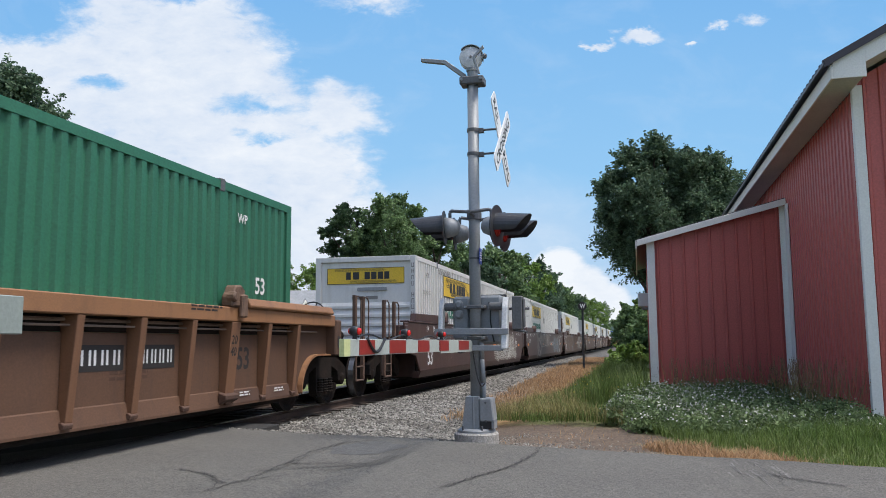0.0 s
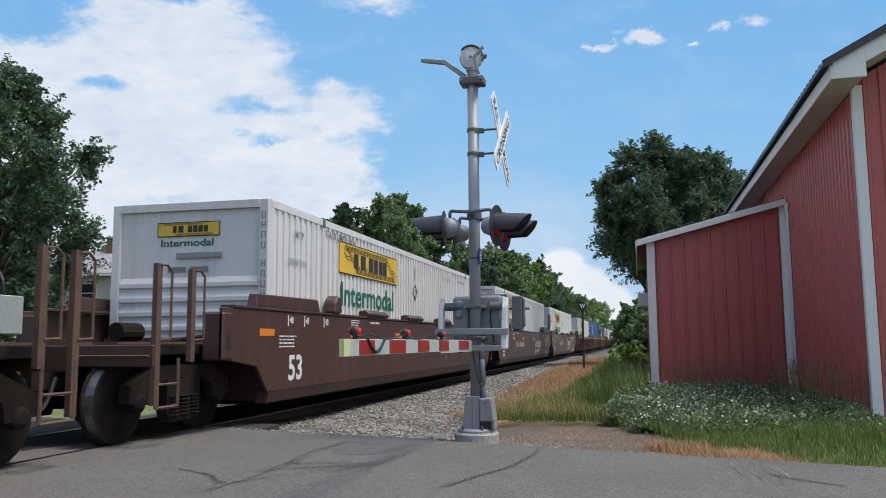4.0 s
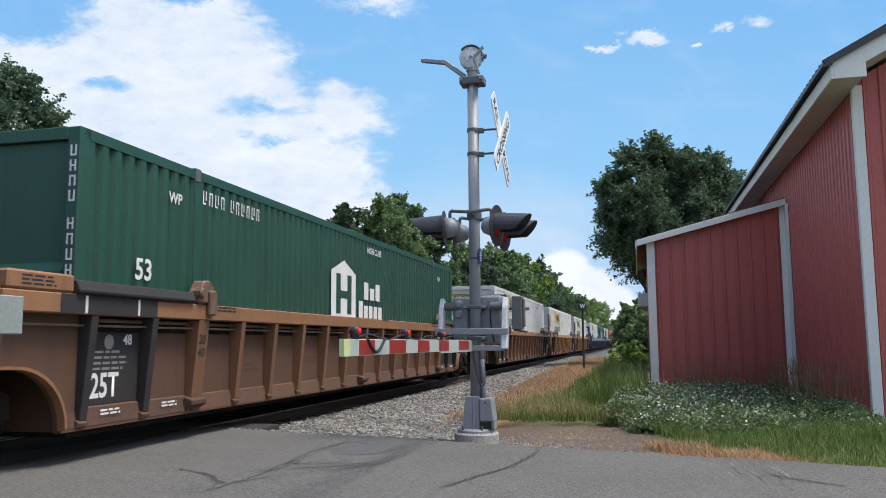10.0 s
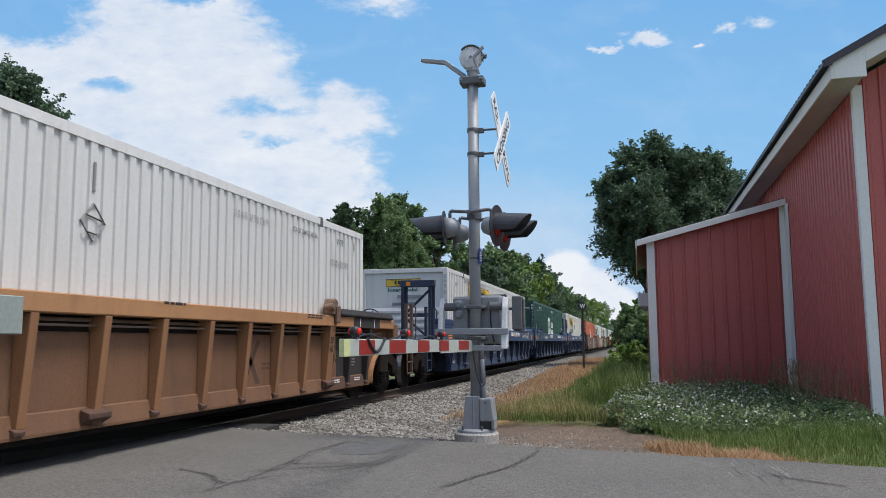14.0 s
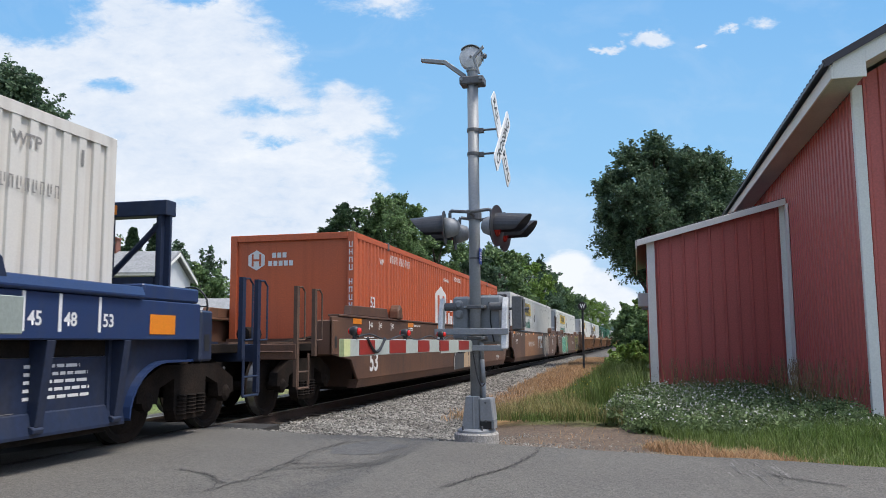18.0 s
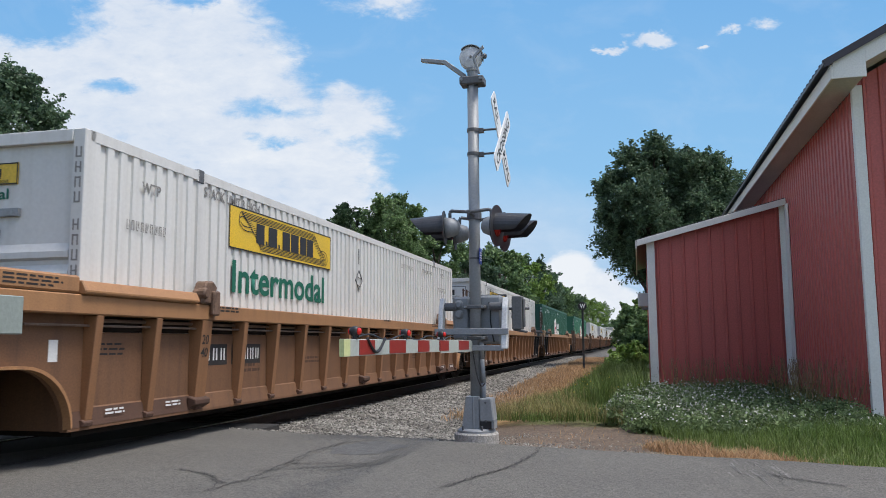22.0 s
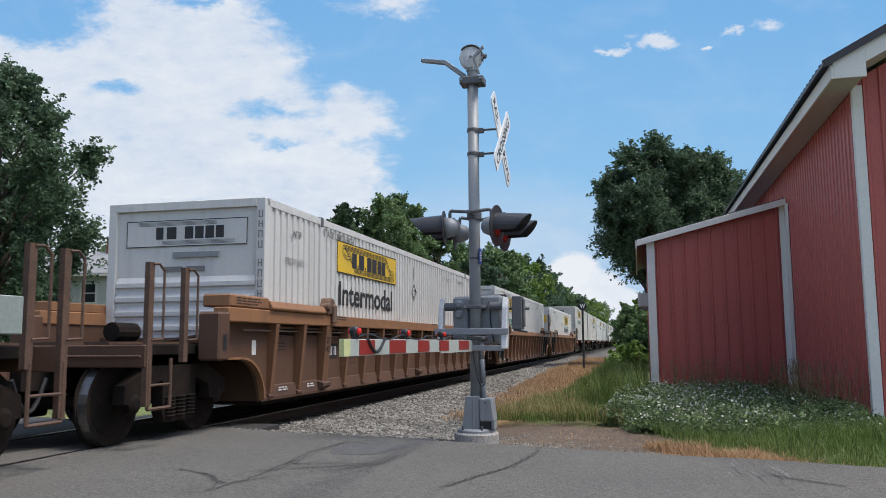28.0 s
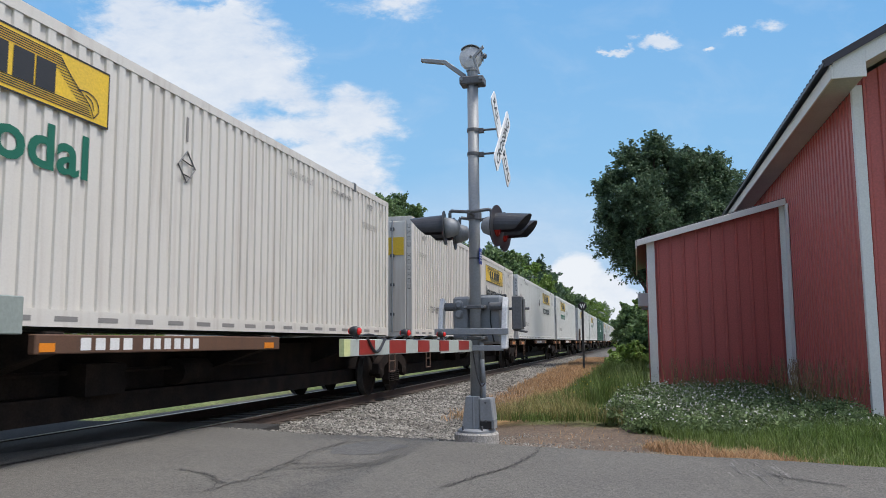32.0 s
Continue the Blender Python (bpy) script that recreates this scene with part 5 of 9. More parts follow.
        part("name_mark", Shape().box(-0.8, -0.55, y_end - 0.026, y_end - 0.023, 2.07, 2.27).box(-0.45, -0.25, y_end - 0.026, y_end - 0.023, 2.07, 2.27).box(-0.1, 0.08, y_end - 0.026, y_end - 0.023, 2.07, 2.27).box(0.14, 0.32, y_end - 0.026, y_end - 0.023, 2.07, 2.27).box(0.37, 0.52, y_end - 0.026, y_end - 0.023, 2.07, 2.27), "dark_print", b_)
        if old:
            for z in (0.55, 1.1):
                part("end_board", Shape().box(-0.75, -0.15, y_end - 0.022, y_end - 0.012, z, z + 0.35), "yellow", root)
    else:
        front_ribs(root, c, [0.40 + 0.215 * i for i in range(7)])
        big = end in ("big", "bigwhite")
        wdt, hgt = (1.0, 0.40) if big else (0.52, 0.22)
        cx = 0.0 if big else -0.02
        zc = 2.42 if big else 2.49
        col = "yellow" if end in ("big", "small") else "jb_white"
        eb = part("end_board", Shape().box(cx - wdt, cx + wdt, y_end + 0.046, y_end + 0.058, zc - hgt / 2, zc + hgt / 2), col, root, "name board on the end wall")
        f_ = Shape()
        for a in (0, 1):
            f_.box(cx - wdt, cx + wdt, y_end + 0.043, y_end + 0.046, zc - hgt / 2 + a * (hgt - 0.012), zc - hgt / 2 + 0.012 + a * (hgt - 0.012))
            f_.box(cx - wdt + a * (2 * wdt - 0.012), cx - wdt + 0.012 + a * (2 * wdt - 0.012), y_end + 0.043, y_end + 0.046, zc - hgt / 2, zc + hgt / 2)
        for k in range(4):
            f_.box(cx - wdt * 0.8, cx + wdt * 0.5, y_end + 0.043, y_end + 0.046, zc + hgt * (0.30 + 0.04 * k), zc + hgt * (0.312 + 0.04 * k))
            f_.box(cx - wdt * 0.4, cx + wdt * 0.8, y_end + 0.043, y_end + 0.046, zc - hgt * (0.30 + 0.04 * k), zc - hgt * (0.288 + 0.04 * k))
        for a, b2 in ((-0.5, -0.38), (-0.32, -0.16), (-0.02, 0.12), (0.15, 0.29), (0.32, 0.46), (0.49, 0.62)):
            f_.box(cx + wdt * a, cx + wdt * b2, y_end + 0.042, y_end + 0.046, zc - hgt * 0.22, zc + hgt * 0.24)
        part("name_mark", f_, "dark_print", eb)
        if not big:
            w_ = lettering("Intermodal", 0.11, ink, 1.35)
            part("lettering", w_, None, root, "lettering Intermodal", m=pose(cx - 0.46, y_end + 0.055, zc - 0.26, 0, 0, -90))
        part("document_tube", Shape().box(-0.2, 0.55, y_end + 0.02, y_end + 0.055, 2.05, 2.13).box(0.4, 0.5, y_end + 0.012, y_end + 0.02, 2.06, 2.12, 0), "galv_dark" if old else "galv", root, "document holder")
        part("stencil", Shape().box(-0.35, -0.05, y_end + 0.05, y_end + 0.056, 1.84, 1.92).box(0.02, 0.32, y_end + 0.05, y_end + 0.056, 1.84, 1.92), "grey_print", root)
    # upright number on the corner post: plain bars
    s = Shape()
    for i in range(10):
        z = 2.6 - i * 0.15 - (0.12 if i > 3 else 0)
        for x_ in (SIDE_X - 0.105, SIDE_X - 0.052):
            s.box(x_, x_ + 0.017, y_end + 0.008, y_end + 0.0105, z, z + 0.11)
        s.box(SIDE_X - 0.087, SIDE_X - 0.053, y_end + 0.008, y_end + 0.0105, z + 0.045 * (i % 3), z + 0.017 + 0.045 * (i % 3))
    part("stencil", s, "grey_print", root, "upright number bars")
    if old:
        for x_, z_ in ((-0.55, 1.25), (0.45, 1.35), (-0.7, 0.8), (0.55, 0.5)):
            part("rust_stain", Shape().box(x_ - 0.06, x_ + 0.06, y_end + 0.052, y_end + 0.058, z_ - 0.3, z_ + 0.3), "rusty", root)
    return root


def hub_mark(parent, y, z, inner):
    """A white house-like mark with coloured bars, and white blocks in place of the name."""
    x = SIDE_X + 0.004
    s, k = 0.88, 1.8
    p = Shape().add([(x, y, z), (x, y + 1.27, z), (x, y + 1.27, z + 0.82), (x, y + 0.64, z + 1.04), (x, y, z + 0.82)], [(0, 1, 2, 3, 4)])
    mark = part("house_mark", p, "white_print", parent, "white house-shaped mark")
    part("inner_mark", bars([(y + 0.24, y + 0.46, z + 0.06, z + 0.78), (y + 0.81, y + 1.03, z + 0.06, z + 0.78), (y + 0.46, y + 0.81, z + 0.34, z + 0.48)], SIDE_X + 0.008), inner, mark)
    rows = [(y + 1.75 + 0.36 * i, y + 2.02 + 0.36 * i, z + 0.38, z + (0.72 if i in (0, 2) else 0.62)) for i in range(3)]
    rows += [(y + 1.45 + 0.30 * i, y + 1.68 + 0.30 * i, z + (0.02 if i < 4 else -0.06), z + (0.34 if i == 0 else 0.26)) for i in range(5)]
    part("name_mark", bars(rows, SIDE_X + 0.004), "white_print", parent)


def folded_box(paint, colour, mark):
    root, c = container(paint, "folded", colour + " corrugated 53-foot steel container with white markings")
    front_ribs(root, c, [0.45 + 0.26 * i for i in range(5)] if mark != "orange" else [])
    if mark in ("hub", "hubred"):
        hub_mark(root, -1.42, 1.24, "red_print" if mark == "hubred" else paint)
    if mark == "orange":
        hub_mark(root, -1.75, 1.26, paint)
        words_on(root, "WARNING", 0.10, "white_print", HALF - 8.9, 2.45, SIDE_X + 0.003)
    if mark == "square":
        y, z, w, h = -5.48, 1.42, 2.08, 1.15
        s = bars([(y, y + w, z, z + 0.05), (y, y + w, z + h - 0.05, z + h), (y, y + 0.05, z, z + h), (y + w - 0.05, y + w, z, z + h)], SIDE_X + 0.004)
        part("square_frame", s, "white_print", root, "white square frame")
        part("name_mark", bars([(y + 0.16 + 0.24 * i, y + 0.34 + 0.24 * i, z + 0.62, z + 0.92) for i in range(3)] + [(y + 0.15 + 0.17 * i, y + 0.28 + 0.17 * i, z + 0.28, z + (0.56 if i in (0, 5) else 0.48)) for i in range(8)], SIDE_X + 0.004), "white_print", root)
        arc = Shape()
        prev = None
        for k in range(15):
            q = math.pi * k / 18
            cy, cz = y + 1.40 - 0.42 * math.cos(q), z + 0.55 + 0.45 * math.sin(q)
            t = 0.015 + 0.05 * math.sin(math.pi * k / 14)
            if prev:
                arc.add([(SIDE_X + 0.005, prev[0], prev[1] - prev[2]), (SIDE_X + 0.005, cy, cz - t), (SIDE_X + 0.005, cy, cz + t), (SIDE_X + 0.005, prev[0], prev[1] + prev[2])], [(0, 1, 2, 3)])
            prev = (cy, cz, t)
        part("arc_mark", arc, "white_print", root)
        part("diamond_sign", Shape().add([(SIDE_X + 0.006, 0.13, 2.04), (SIDE_X + 0.006, 0.36, 2.24), (SIDE_X + 0.006, 0.13, 2.44), (SIDE_X + 0.006, -0.10, 2.24)], [(0, 1, 2, 3)]), "tag_lime", root, "pale diamond sign")
    else:
        words_on(root, "HIGH CUBE", 0.13, "white_print", -HALF + 8.6, 2.55, SIDE_X + 0.003)
    words_on(root, "53", 0.24 if mark != "square" else 0.36, "white_print", -7.12 if mark != "square" else HALF - 0.7, 1.46, SIDE_X + 0.003)
    words_on(root, "53", 0.24 if mark != "square" else 0.36, "white_print", HALF - 1.2 if mark != "square" else -HALF + 0.5, 1.46, SIDE_X + 0.003)
    words_on(root, "WP", 0.13, "white_print", -6.53, 2.40, SIDE_X + 0.003)
    words_on(root, "WP", 0.13, "white_print", HALF - 1.75, 2.40, SIDE_X + 0.003)
    bar_text(number_bars(-HALF + 2.3, 2.5, (4, 6), 0.17, 0.15, 0.022), "white_print", root, pose(SIDE_X + 0.002, 0, 0))
    y_end = -HALF - 0.012
    hexa = Shape().prism([(-0.75 + 0.2 * math.cos(q), 2.4 + 0.2 * math.sin(q)) for q in [math.pi / 6 + i * math.pi / 3 for i in range(6)]], "y", y_end + 0.044, y_end + 0.056)
    hx = part("hexagon_mark", hexa, "white_print", root, "white hexagon mark")
    part("inner_mark", Shape().box(-0.85, -0.81, y_end + 0.04, y_end + 0.0445, 2.28, 2.52).box(-0.69, -0.65, y_end + 0.04, y_end + 0.0445, 2.28, 2.52).box(-0.81, -0.69, y_end + 0.04, y_end + 0.0445, 2.38, 2.42), "red_print" if mark == "hubred" else paint, hx)
    nb = Shape()
    for i in range(3):
        nb.box(-0.42 + i * 0.11, -0.34 + i * 0.11, y_end + 0.05, y_end + 0.057, 2.44, 2.54)
    for i in range(5):
        nb.box(-0.50 + i * 0.11, -0.42 + i * 0.11, y_end + 0.05, y_end + 0.057, 2.28, 2.38)
    part("name_mark", nb, "white_print", root)
    s = Shape()
    for i in range(10):
        z = 2.6 - i * 0.15 - (0.12 if i > 3 else 0)
        for x_ in (SIDE_X - 0.105, SIDE_X - 0.052):
            s.box(x_, x_ + 0.017, y_end + 0.008, y_end + 0.0105, z, z + 0.11)
        s.box(SIDE_X - 0.087, SIDE_X - 0.053, y_end + 0.008, y_end + 0.0105, z + 0.045 * (i % 3), z + 0.017 + 0.045 * (i % 3))
    part("stencil", s, "white_print", root, "upright number bars")
    return root


WHEEL_R = 0.457


def wheelset_mesh():
    s = Shape()
    s.rod((-1.02, 0, 0), (1.02, 0, 0), 0.075, 12)
    for sx in (-1, 1):
        prof = [(0.10, -0.09), (0.16, -0.07), (0.36, -0.03), (0.40, -0.065), (0.455, -0.065), (0.457, 0.045), (0.485, 0.05), (0.485, 0.075), (0.38, 0.07), (0.33, 0.02), (0.12, 0.06)]
        s.lathe(prof, (sx * 0.785, 0, 0), (-sx, 0, 0), 28)
    me = s.mesh("wheelset", ["under", "steel_worn"])
    for p in me.polygons:
        r = math.hypot(p.center.y, p.center.z)
        if 0.44 < r < 0.475 and abs(p.normal.x) < 0.3:
            p.material_index = 1
    return me


def truck_frame_mesh():
    s = Shape()
    for sx in (-1, 1):
        a, b_ = sx * 0.98, sx * 1.12
        s.prism([(-1.10, 0.46), (-1.08, 0.66), (-0.62, 0.86), (0.62, 0.86), (1.08, 0.66), (1.10, 0.46), (0.70, 0.42), (0.66, 0.60), (0.36, 0.70), (0.36, 0.32), (0.30, 0.20), (-0.30, 0.20), (-0.36, 0.32), (-0.36, 0.70), (-0.66, 0.60), (-0.70, 0.42)], "x", min(a, b_), max(a, b_))
        for y in (-0.89, 0.89):
            s.lathe([(0.11, 0), (0.11, 0.10), (0.06, 0.13)], (sx * 1.02, y, WHEEL_R), (sx, 0, 0), 12)
    s.box(-1.05, 1.05, -0.20, 0.20, 0.52, 0.74)
    return s.mesh("truck_frame", "under")


def spring_mesh():
    prof = []
    for k in range(6):
        prof += [(0.080, 0.043 * k), (0.098, 0.043 * k + 0.012), (0.080, 0.043 * k + 0.026)]
    return Shape().lathe(prof, (0, 0, 0.26), (0, 0, 1), 10).mesh("spring", "under")


WHEELS = []


def truck(parent, y):
    fr = part("truck", cached("truck", truck_frame_mesh), None, parent, "dark cast steel truck", m=pose(0, y, 0))
    for d in (-0.89, 0.89):
        w = part("wheelset", cached("wheelset", wheelset_mesh), None, fr, "steel wheels on an axle", m=pose(0, d, WHEEL_R))
        WHEELS.append((w, d))
    for sx in (-1, 1):
        for q in (-0.22, 0.0, 0.22):
            part("spring", cached("spring", spring_mesh), None, fr, m=pose(sx * 1.10, q, 0))
    return fr


HALF_TURN = pose(0, 0, 0, 0, 0, 180)


def arch(w, low, x0, x1):
    """End of a side: the panel that rises over the wheels, from the container's end outwards."""
    pts = [(-0.077, low), (0.20, low)]
    for k in range(1, 9):
        q = math.pi / 2 * k / 8
        pts.append((0.20 + 0.66 * (1 - math.cos(q)), low + (0.90 - low) * math.sin(q)))
    pts += [(w, 0.90), (w, 1.40), (-0.077, 1.40)]
    return Shape().prism(pts, "x", x0, x1)


def end_gear(root, paint, sy, w, gap, coupler, dark="under"):
    """Deck over the truck, coupler or joint, ladders and rails beyond a container's end. sy: -1 front, 1 rear."""
    e = HALF
    half = gap / 2

    def span(a, b_):
        return (a, b_) if sy > 0 else (-b_, -a)
    y0, y1 = span(e + 0.08, e + half - (0.62 if coupler else 0.25))
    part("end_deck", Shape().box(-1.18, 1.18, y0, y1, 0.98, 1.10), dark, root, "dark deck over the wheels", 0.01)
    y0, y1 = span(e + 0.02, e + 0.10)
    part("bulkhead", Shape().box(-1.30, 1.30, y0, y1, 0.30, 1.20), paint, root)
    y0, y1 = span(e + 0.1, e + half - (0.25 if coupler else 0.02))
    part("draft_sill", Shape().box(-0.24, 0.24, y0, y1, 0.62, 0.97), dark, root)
    for sx in (1, -1):
        y0, y1 = span(e + w - 0.27, e + w)
        post_ = part("end_casting", Shape().box(sx * 1.22 if sx > 0 else -1.52, 1.52 if sx > 0 else -1.22, y0, y1, 0.90, 1.50), paint, root, "cast end block with a pocket", 0.025)
        ym = (y0 + y1) / 2
        # no hole is cut: a black plate stands for the pocket's shaded inside
        part("pocket", Shape().prism([(ym - 0.05, 1.02), (ym + 0.05, 1.02), (ym + 0.06, 1.12), (ym + 0.05, 1.22), (ym - 0.05, 1.22), (ym - 0.06, 1.12)], "x", sx * 1.5175 if sx > 0 else -1.5225, 1.5225 if sx > 0 else -1.5175), "black", post_)
    if coupler:
        k0 = e + half - 0.05
        c_ = Shape()
        a, b_ = span(k0 - 0.55, k0 + 0.02)
        c_.box(-0.10, 0.10, a, b_, 0.72, 0.92)
        a, b_ = span(k0 - 0.12, k0 + 0.10)
        c_.box(-0.17, 0.15, a, b_, 0.68, 0.98)
        part("coupler", c_, "rusty", root, "rusty coupler", 0.02)
        hose = [(0.3, sy * (k0 - 0.5 + 0.5 * t), 0.75 - 0.35 * math.sin(math.pi * t)) for t in [i / 8 for i in range(9)]]
        part("air_hose", Shape().pipe(hose, 0.025, 6), "black", root)
        a, b_ = span(e + half - 0.70, e + half - 0.60)
        part("end_beam", Shape().box(-1.46, 1.46, a, b_, 0.86, 1.10), paint, root, "end beam", 0.012)
        for sx in (1, -1):
            for yy in (e + half - 0.66, e + half - 1.36) if sy < 0 else (e + half - 0.66, e + half - 1.1):
                lad = Shape()
                y_ = sy * yy
                lad.box(sx * 1.44 - 0.03, sx * 1.44 + 0.03, y_ - 0.045, y_ + 0.045, 0.45 if yy > e + half - 0.7 else 0.9, 1.98)
                x_ = sx * 1.47
                lad.pipe([(x_, y_ + 0.02, 1.15), (x_ + sx * 0.02, y_ + 0.20, 1.16), (x_ + sx * 0.02, y_ + 0.20, 1.90), (x_ + sx * 0.01, y_ + 0.12, 1.97), (x_, y_ + 0.02, 1.96)], 0.014, 6)
                part("hand_rail", lad, paint if paint == "fec_blue" else "grab", root, "upright post with a grab iron")
            y_ = sy * (e + half - 0.66)
            st = Shape()
            st.pipe([(sx * 1.46, y_, 0.95), (sx * 1.46, y_, 0.42), (sx * 1.46, y_ - sy * 0.42, 0.42), (sx * 1.46, y_ - sy * 0.42, 0.95)], 0.02, 6)
            st.rod((sx * 1.46, y_, 0.67), (sx * 1.46, y_ - sy * 0.42, 0.67), 0.016, 6)
            part("step", st, paint if paint == "fec_blue" else "grab", root, "hanging foot step")
        a, b_ = span(e + half - 0.59, e + half - 0.55)
        part("uncoupling_lever", Shape().pipe([(1.42, (a + b_) / 2, 0.98), (0.55, (a + b_) / 2, 0.98), (0.18, (a + b_) / 2, 1.06)], 0.016, 6), "grab", root)
        for q in (-0.8, 0.1, 0.75):
            a, b_ = span(e + 0.25, e + half - 0.75)
            part("walkway_slat", Shape().box(q - 0.16, q + 0.16, a, b_, 1.104, 1.135), "grab" if paint != "fec_blue" else paint, root, "worn walkway board")
        part("air_pipe", Shape().pipe([(0.9, sy * (e + 0.15), 1.2), (0.95, sy * (e + 0.7), 1.24), (0.7, sy * (e + 1.1), 1.18), (0.4, sy * (e + half - 0.8), 1.0)], 0.028, 6), "under", root)
        a, b_ = span(e + 0.45, e + 0.95)
        part("brake_cylinder", Shape().rod((-0.5, a, 1.28), (-0.5, b_, 1.28), 0.13, 12), "under", root)
        if sy > 0:
            w_ = part("brake_stand", Shape().box(0.42, 0.52, sy * (e + half - 0.85) - 0.06, sy * (e + half - 0.85) + 0.06, 1.05, 1.75).rod((0.35, sy * (e + half - 1.2), 1.35), (0.35, sy * (e + half - 0.9), 1.35), 0.16, 14), paint, root, "hand brake housing")
            bw = Shape()
            yy = sy * (e + half - 0.76)
            for k in range(20):
                q, q2 = 2 * math.pi * k / 20, 2 * math.pi * (k + 1) / 20
                bw.rod((0.47 + 0.27 * math.cos(q), yy, 1.62 + 0.27 * math.sin(q)), (0.47 + 0.27 * math.cos(q2), yy, 1.62 + 0.27 * math.sin(q2)), 0.014, 5)
            for k in range(5):
                q = 2 * math.pi * k / 5
                bw.rod((0.47, yy - sy * 0.03, 1.62), (0.47 + 0.27 * math.cos(q), yy, 1.62 + 0.27 * math.sin(q)), 0.01, 5)
            part("brake_wheel", bw, "black", w_, "round hand brake wheel")
    else:
        for sx in (1, -1):
            y_ = sy * (e + 1.22)
            if sy < 0:
                continue
            steel = paint if paint == "fec_blue" else "grab"
            for yy in (y_, y_ - sy * 0.50):
                post_ = Shape().box(sx * 1.47 - 0.022, sx * 1.47 + 0.022, yy - 0.026, yy + 0.026, 1.0, 2.70)
                post_.rod((sx * 1.47, yy, 1.10), (sx * 1.485, yy - sy * 0.03, 0.53), 0.016, 6)
                post_.pipe([(sx * 1.48, yy, 2.0), (sx * 1.53, yy + sy * 0.12, 2.02), (sx * 1.53, yy + sy * 0.12, 2.62), (sx * 1.48, yy, 2.66)], 0.012, 6)
                part("ladder_post", post_, steel, root, "upright ladder post with a grab iron")
            for z in (0.53, 0.80, 1.0, 1.44, 1.72):
                part("rung", Shape().rod((sx * 1.485, y_, z), (sx * 1.485, y_ - sy * 0.50, z), 0.014, 6), steel, root)


FORMS = (((0.0, 0.0), (0.12, 1.0), (0.80, 0.15), (1.0, 1.0)), ((0.1, 1.0), (0.05, 0.2), (0.45, -0.05), (0.9, 0.25), (0.85, 1.0)),
         ((1.0, 0.85), (0.5, 1.05), (0.1, 0.72), (0.85, 0.38), (0.6, 0.0), (0.0, 0.12)), ((0.0, 0.0), (0.35, 1.0), (0.75, 0.0), (0.55, 0.45), (0.15, 0.40)),
         ((0.0, 0.0), (0.05, 1.0), (0.8, 0.85), (0.15, 0.5), (0.95, 0.0)), ((0.9, 1.0), (0.1, 0.9), (0.1, 0.1), (0.9, 0.0), (0.75, 0.5), (0.35, 0.5)))


def brush(s, line, width, x):
    """A stroke of even width along smooth line points, its ends and turns rounded; each piece lies a hair above the last."""
    pts = []
    for k in range(len(line) - 1):
        p0, p1, p2, p3 = (Vector(line[max(0, min(len(line) - 1, k + d))]) for d in (-1, 0, 1, 2))
        for t in (0.0, 0.25, 0.5, 0.75):
            pts.append(0.5 * (2 * p1 + (p2 - p0) * t + (2 * p0 - 5 * p1 + 4 * p2 - p3) * t * t + (3 * p1 - p0 - 3 * p2 + p3) * t ** 3))
    pts.append(Vector(line[-1]))
    for i, (a, b_) in enumerate(zip(pts, pts[1:])):
        d = b_ - a
        if d.length < 1e-4:
            continue
        n_ = Vector((-d.y, d.x)).normalized() * width / 2
        xx = x + 0.00025 * i
        e = d.normalized() * width * 0.5
        ring = [a - n_, b_ - n_, b_ + e * 0.7 - n_ * 0.7, b_ + e, b_ + e * 0.7 + n_ * 0.7, b_ + n_, a + n_, a - e * 0.7 + n_ * 0.7, a - e, a - e * 0.7 - n_ * 0.7]
        s.add([(xx, q.x, q.y) for q in ring], [tuple(range(10))])


def tag_art(root, y, z, w, h, fill, outline, seed, x=1.504, letters=4):
    """Sprayed fat strokes side by side, with an outline behind them: plain forms, no writing."""
    r_ = random.Random(seed)
    back, face, lines = Shape(), Shape(), Shape()
    letters = max(2, round(w / (h * 0.62)))
    step = w / letters
    for i in range(letters):
        form = FORMS[r_.randrange(len(FORMS))]
        flip, over = r_.random() < 0.5, r_.random() < 0.5
        slant, lift, tall = r_.uniform(-0.15, 0.25), r_.uniform(0.0, 0.12), r_.uniform(0.72, 0.86)
        line = []
        for a, b_ in form:
            a, b_ = (1 - a if flip else a), (1 - b_ if over else b_)
            a, b_ = a + r_.uniform(-0.12, 0.12), b_ + r_.uniform(-0.1, 0.1)
            q = b_ * tall + lift
            line.append((y + step * (i - 0.02 + 1.04 * (a + slant * (b_ - 0.5))), z + h * q))
        wide = h * r_.uniform(0.13, 0.24)
        brush(back, line, wide * 1.45, x + 0.0012 * i)
        brush(face, line, wide, x + 0.012 + 0.0012 * i)
        # shine and shade lines inside the strokes
        brush(lines, [(p + wide * 0.20, q + wide * 0.16) for p, q in line[:3]], 0.016, x + 0.024)
    t = part("painted_tag", back, outline, root, "sprayed fat strokes")
    part("tag_fill", face, fill, t)
    part("tag_shading", lines, outline, t)


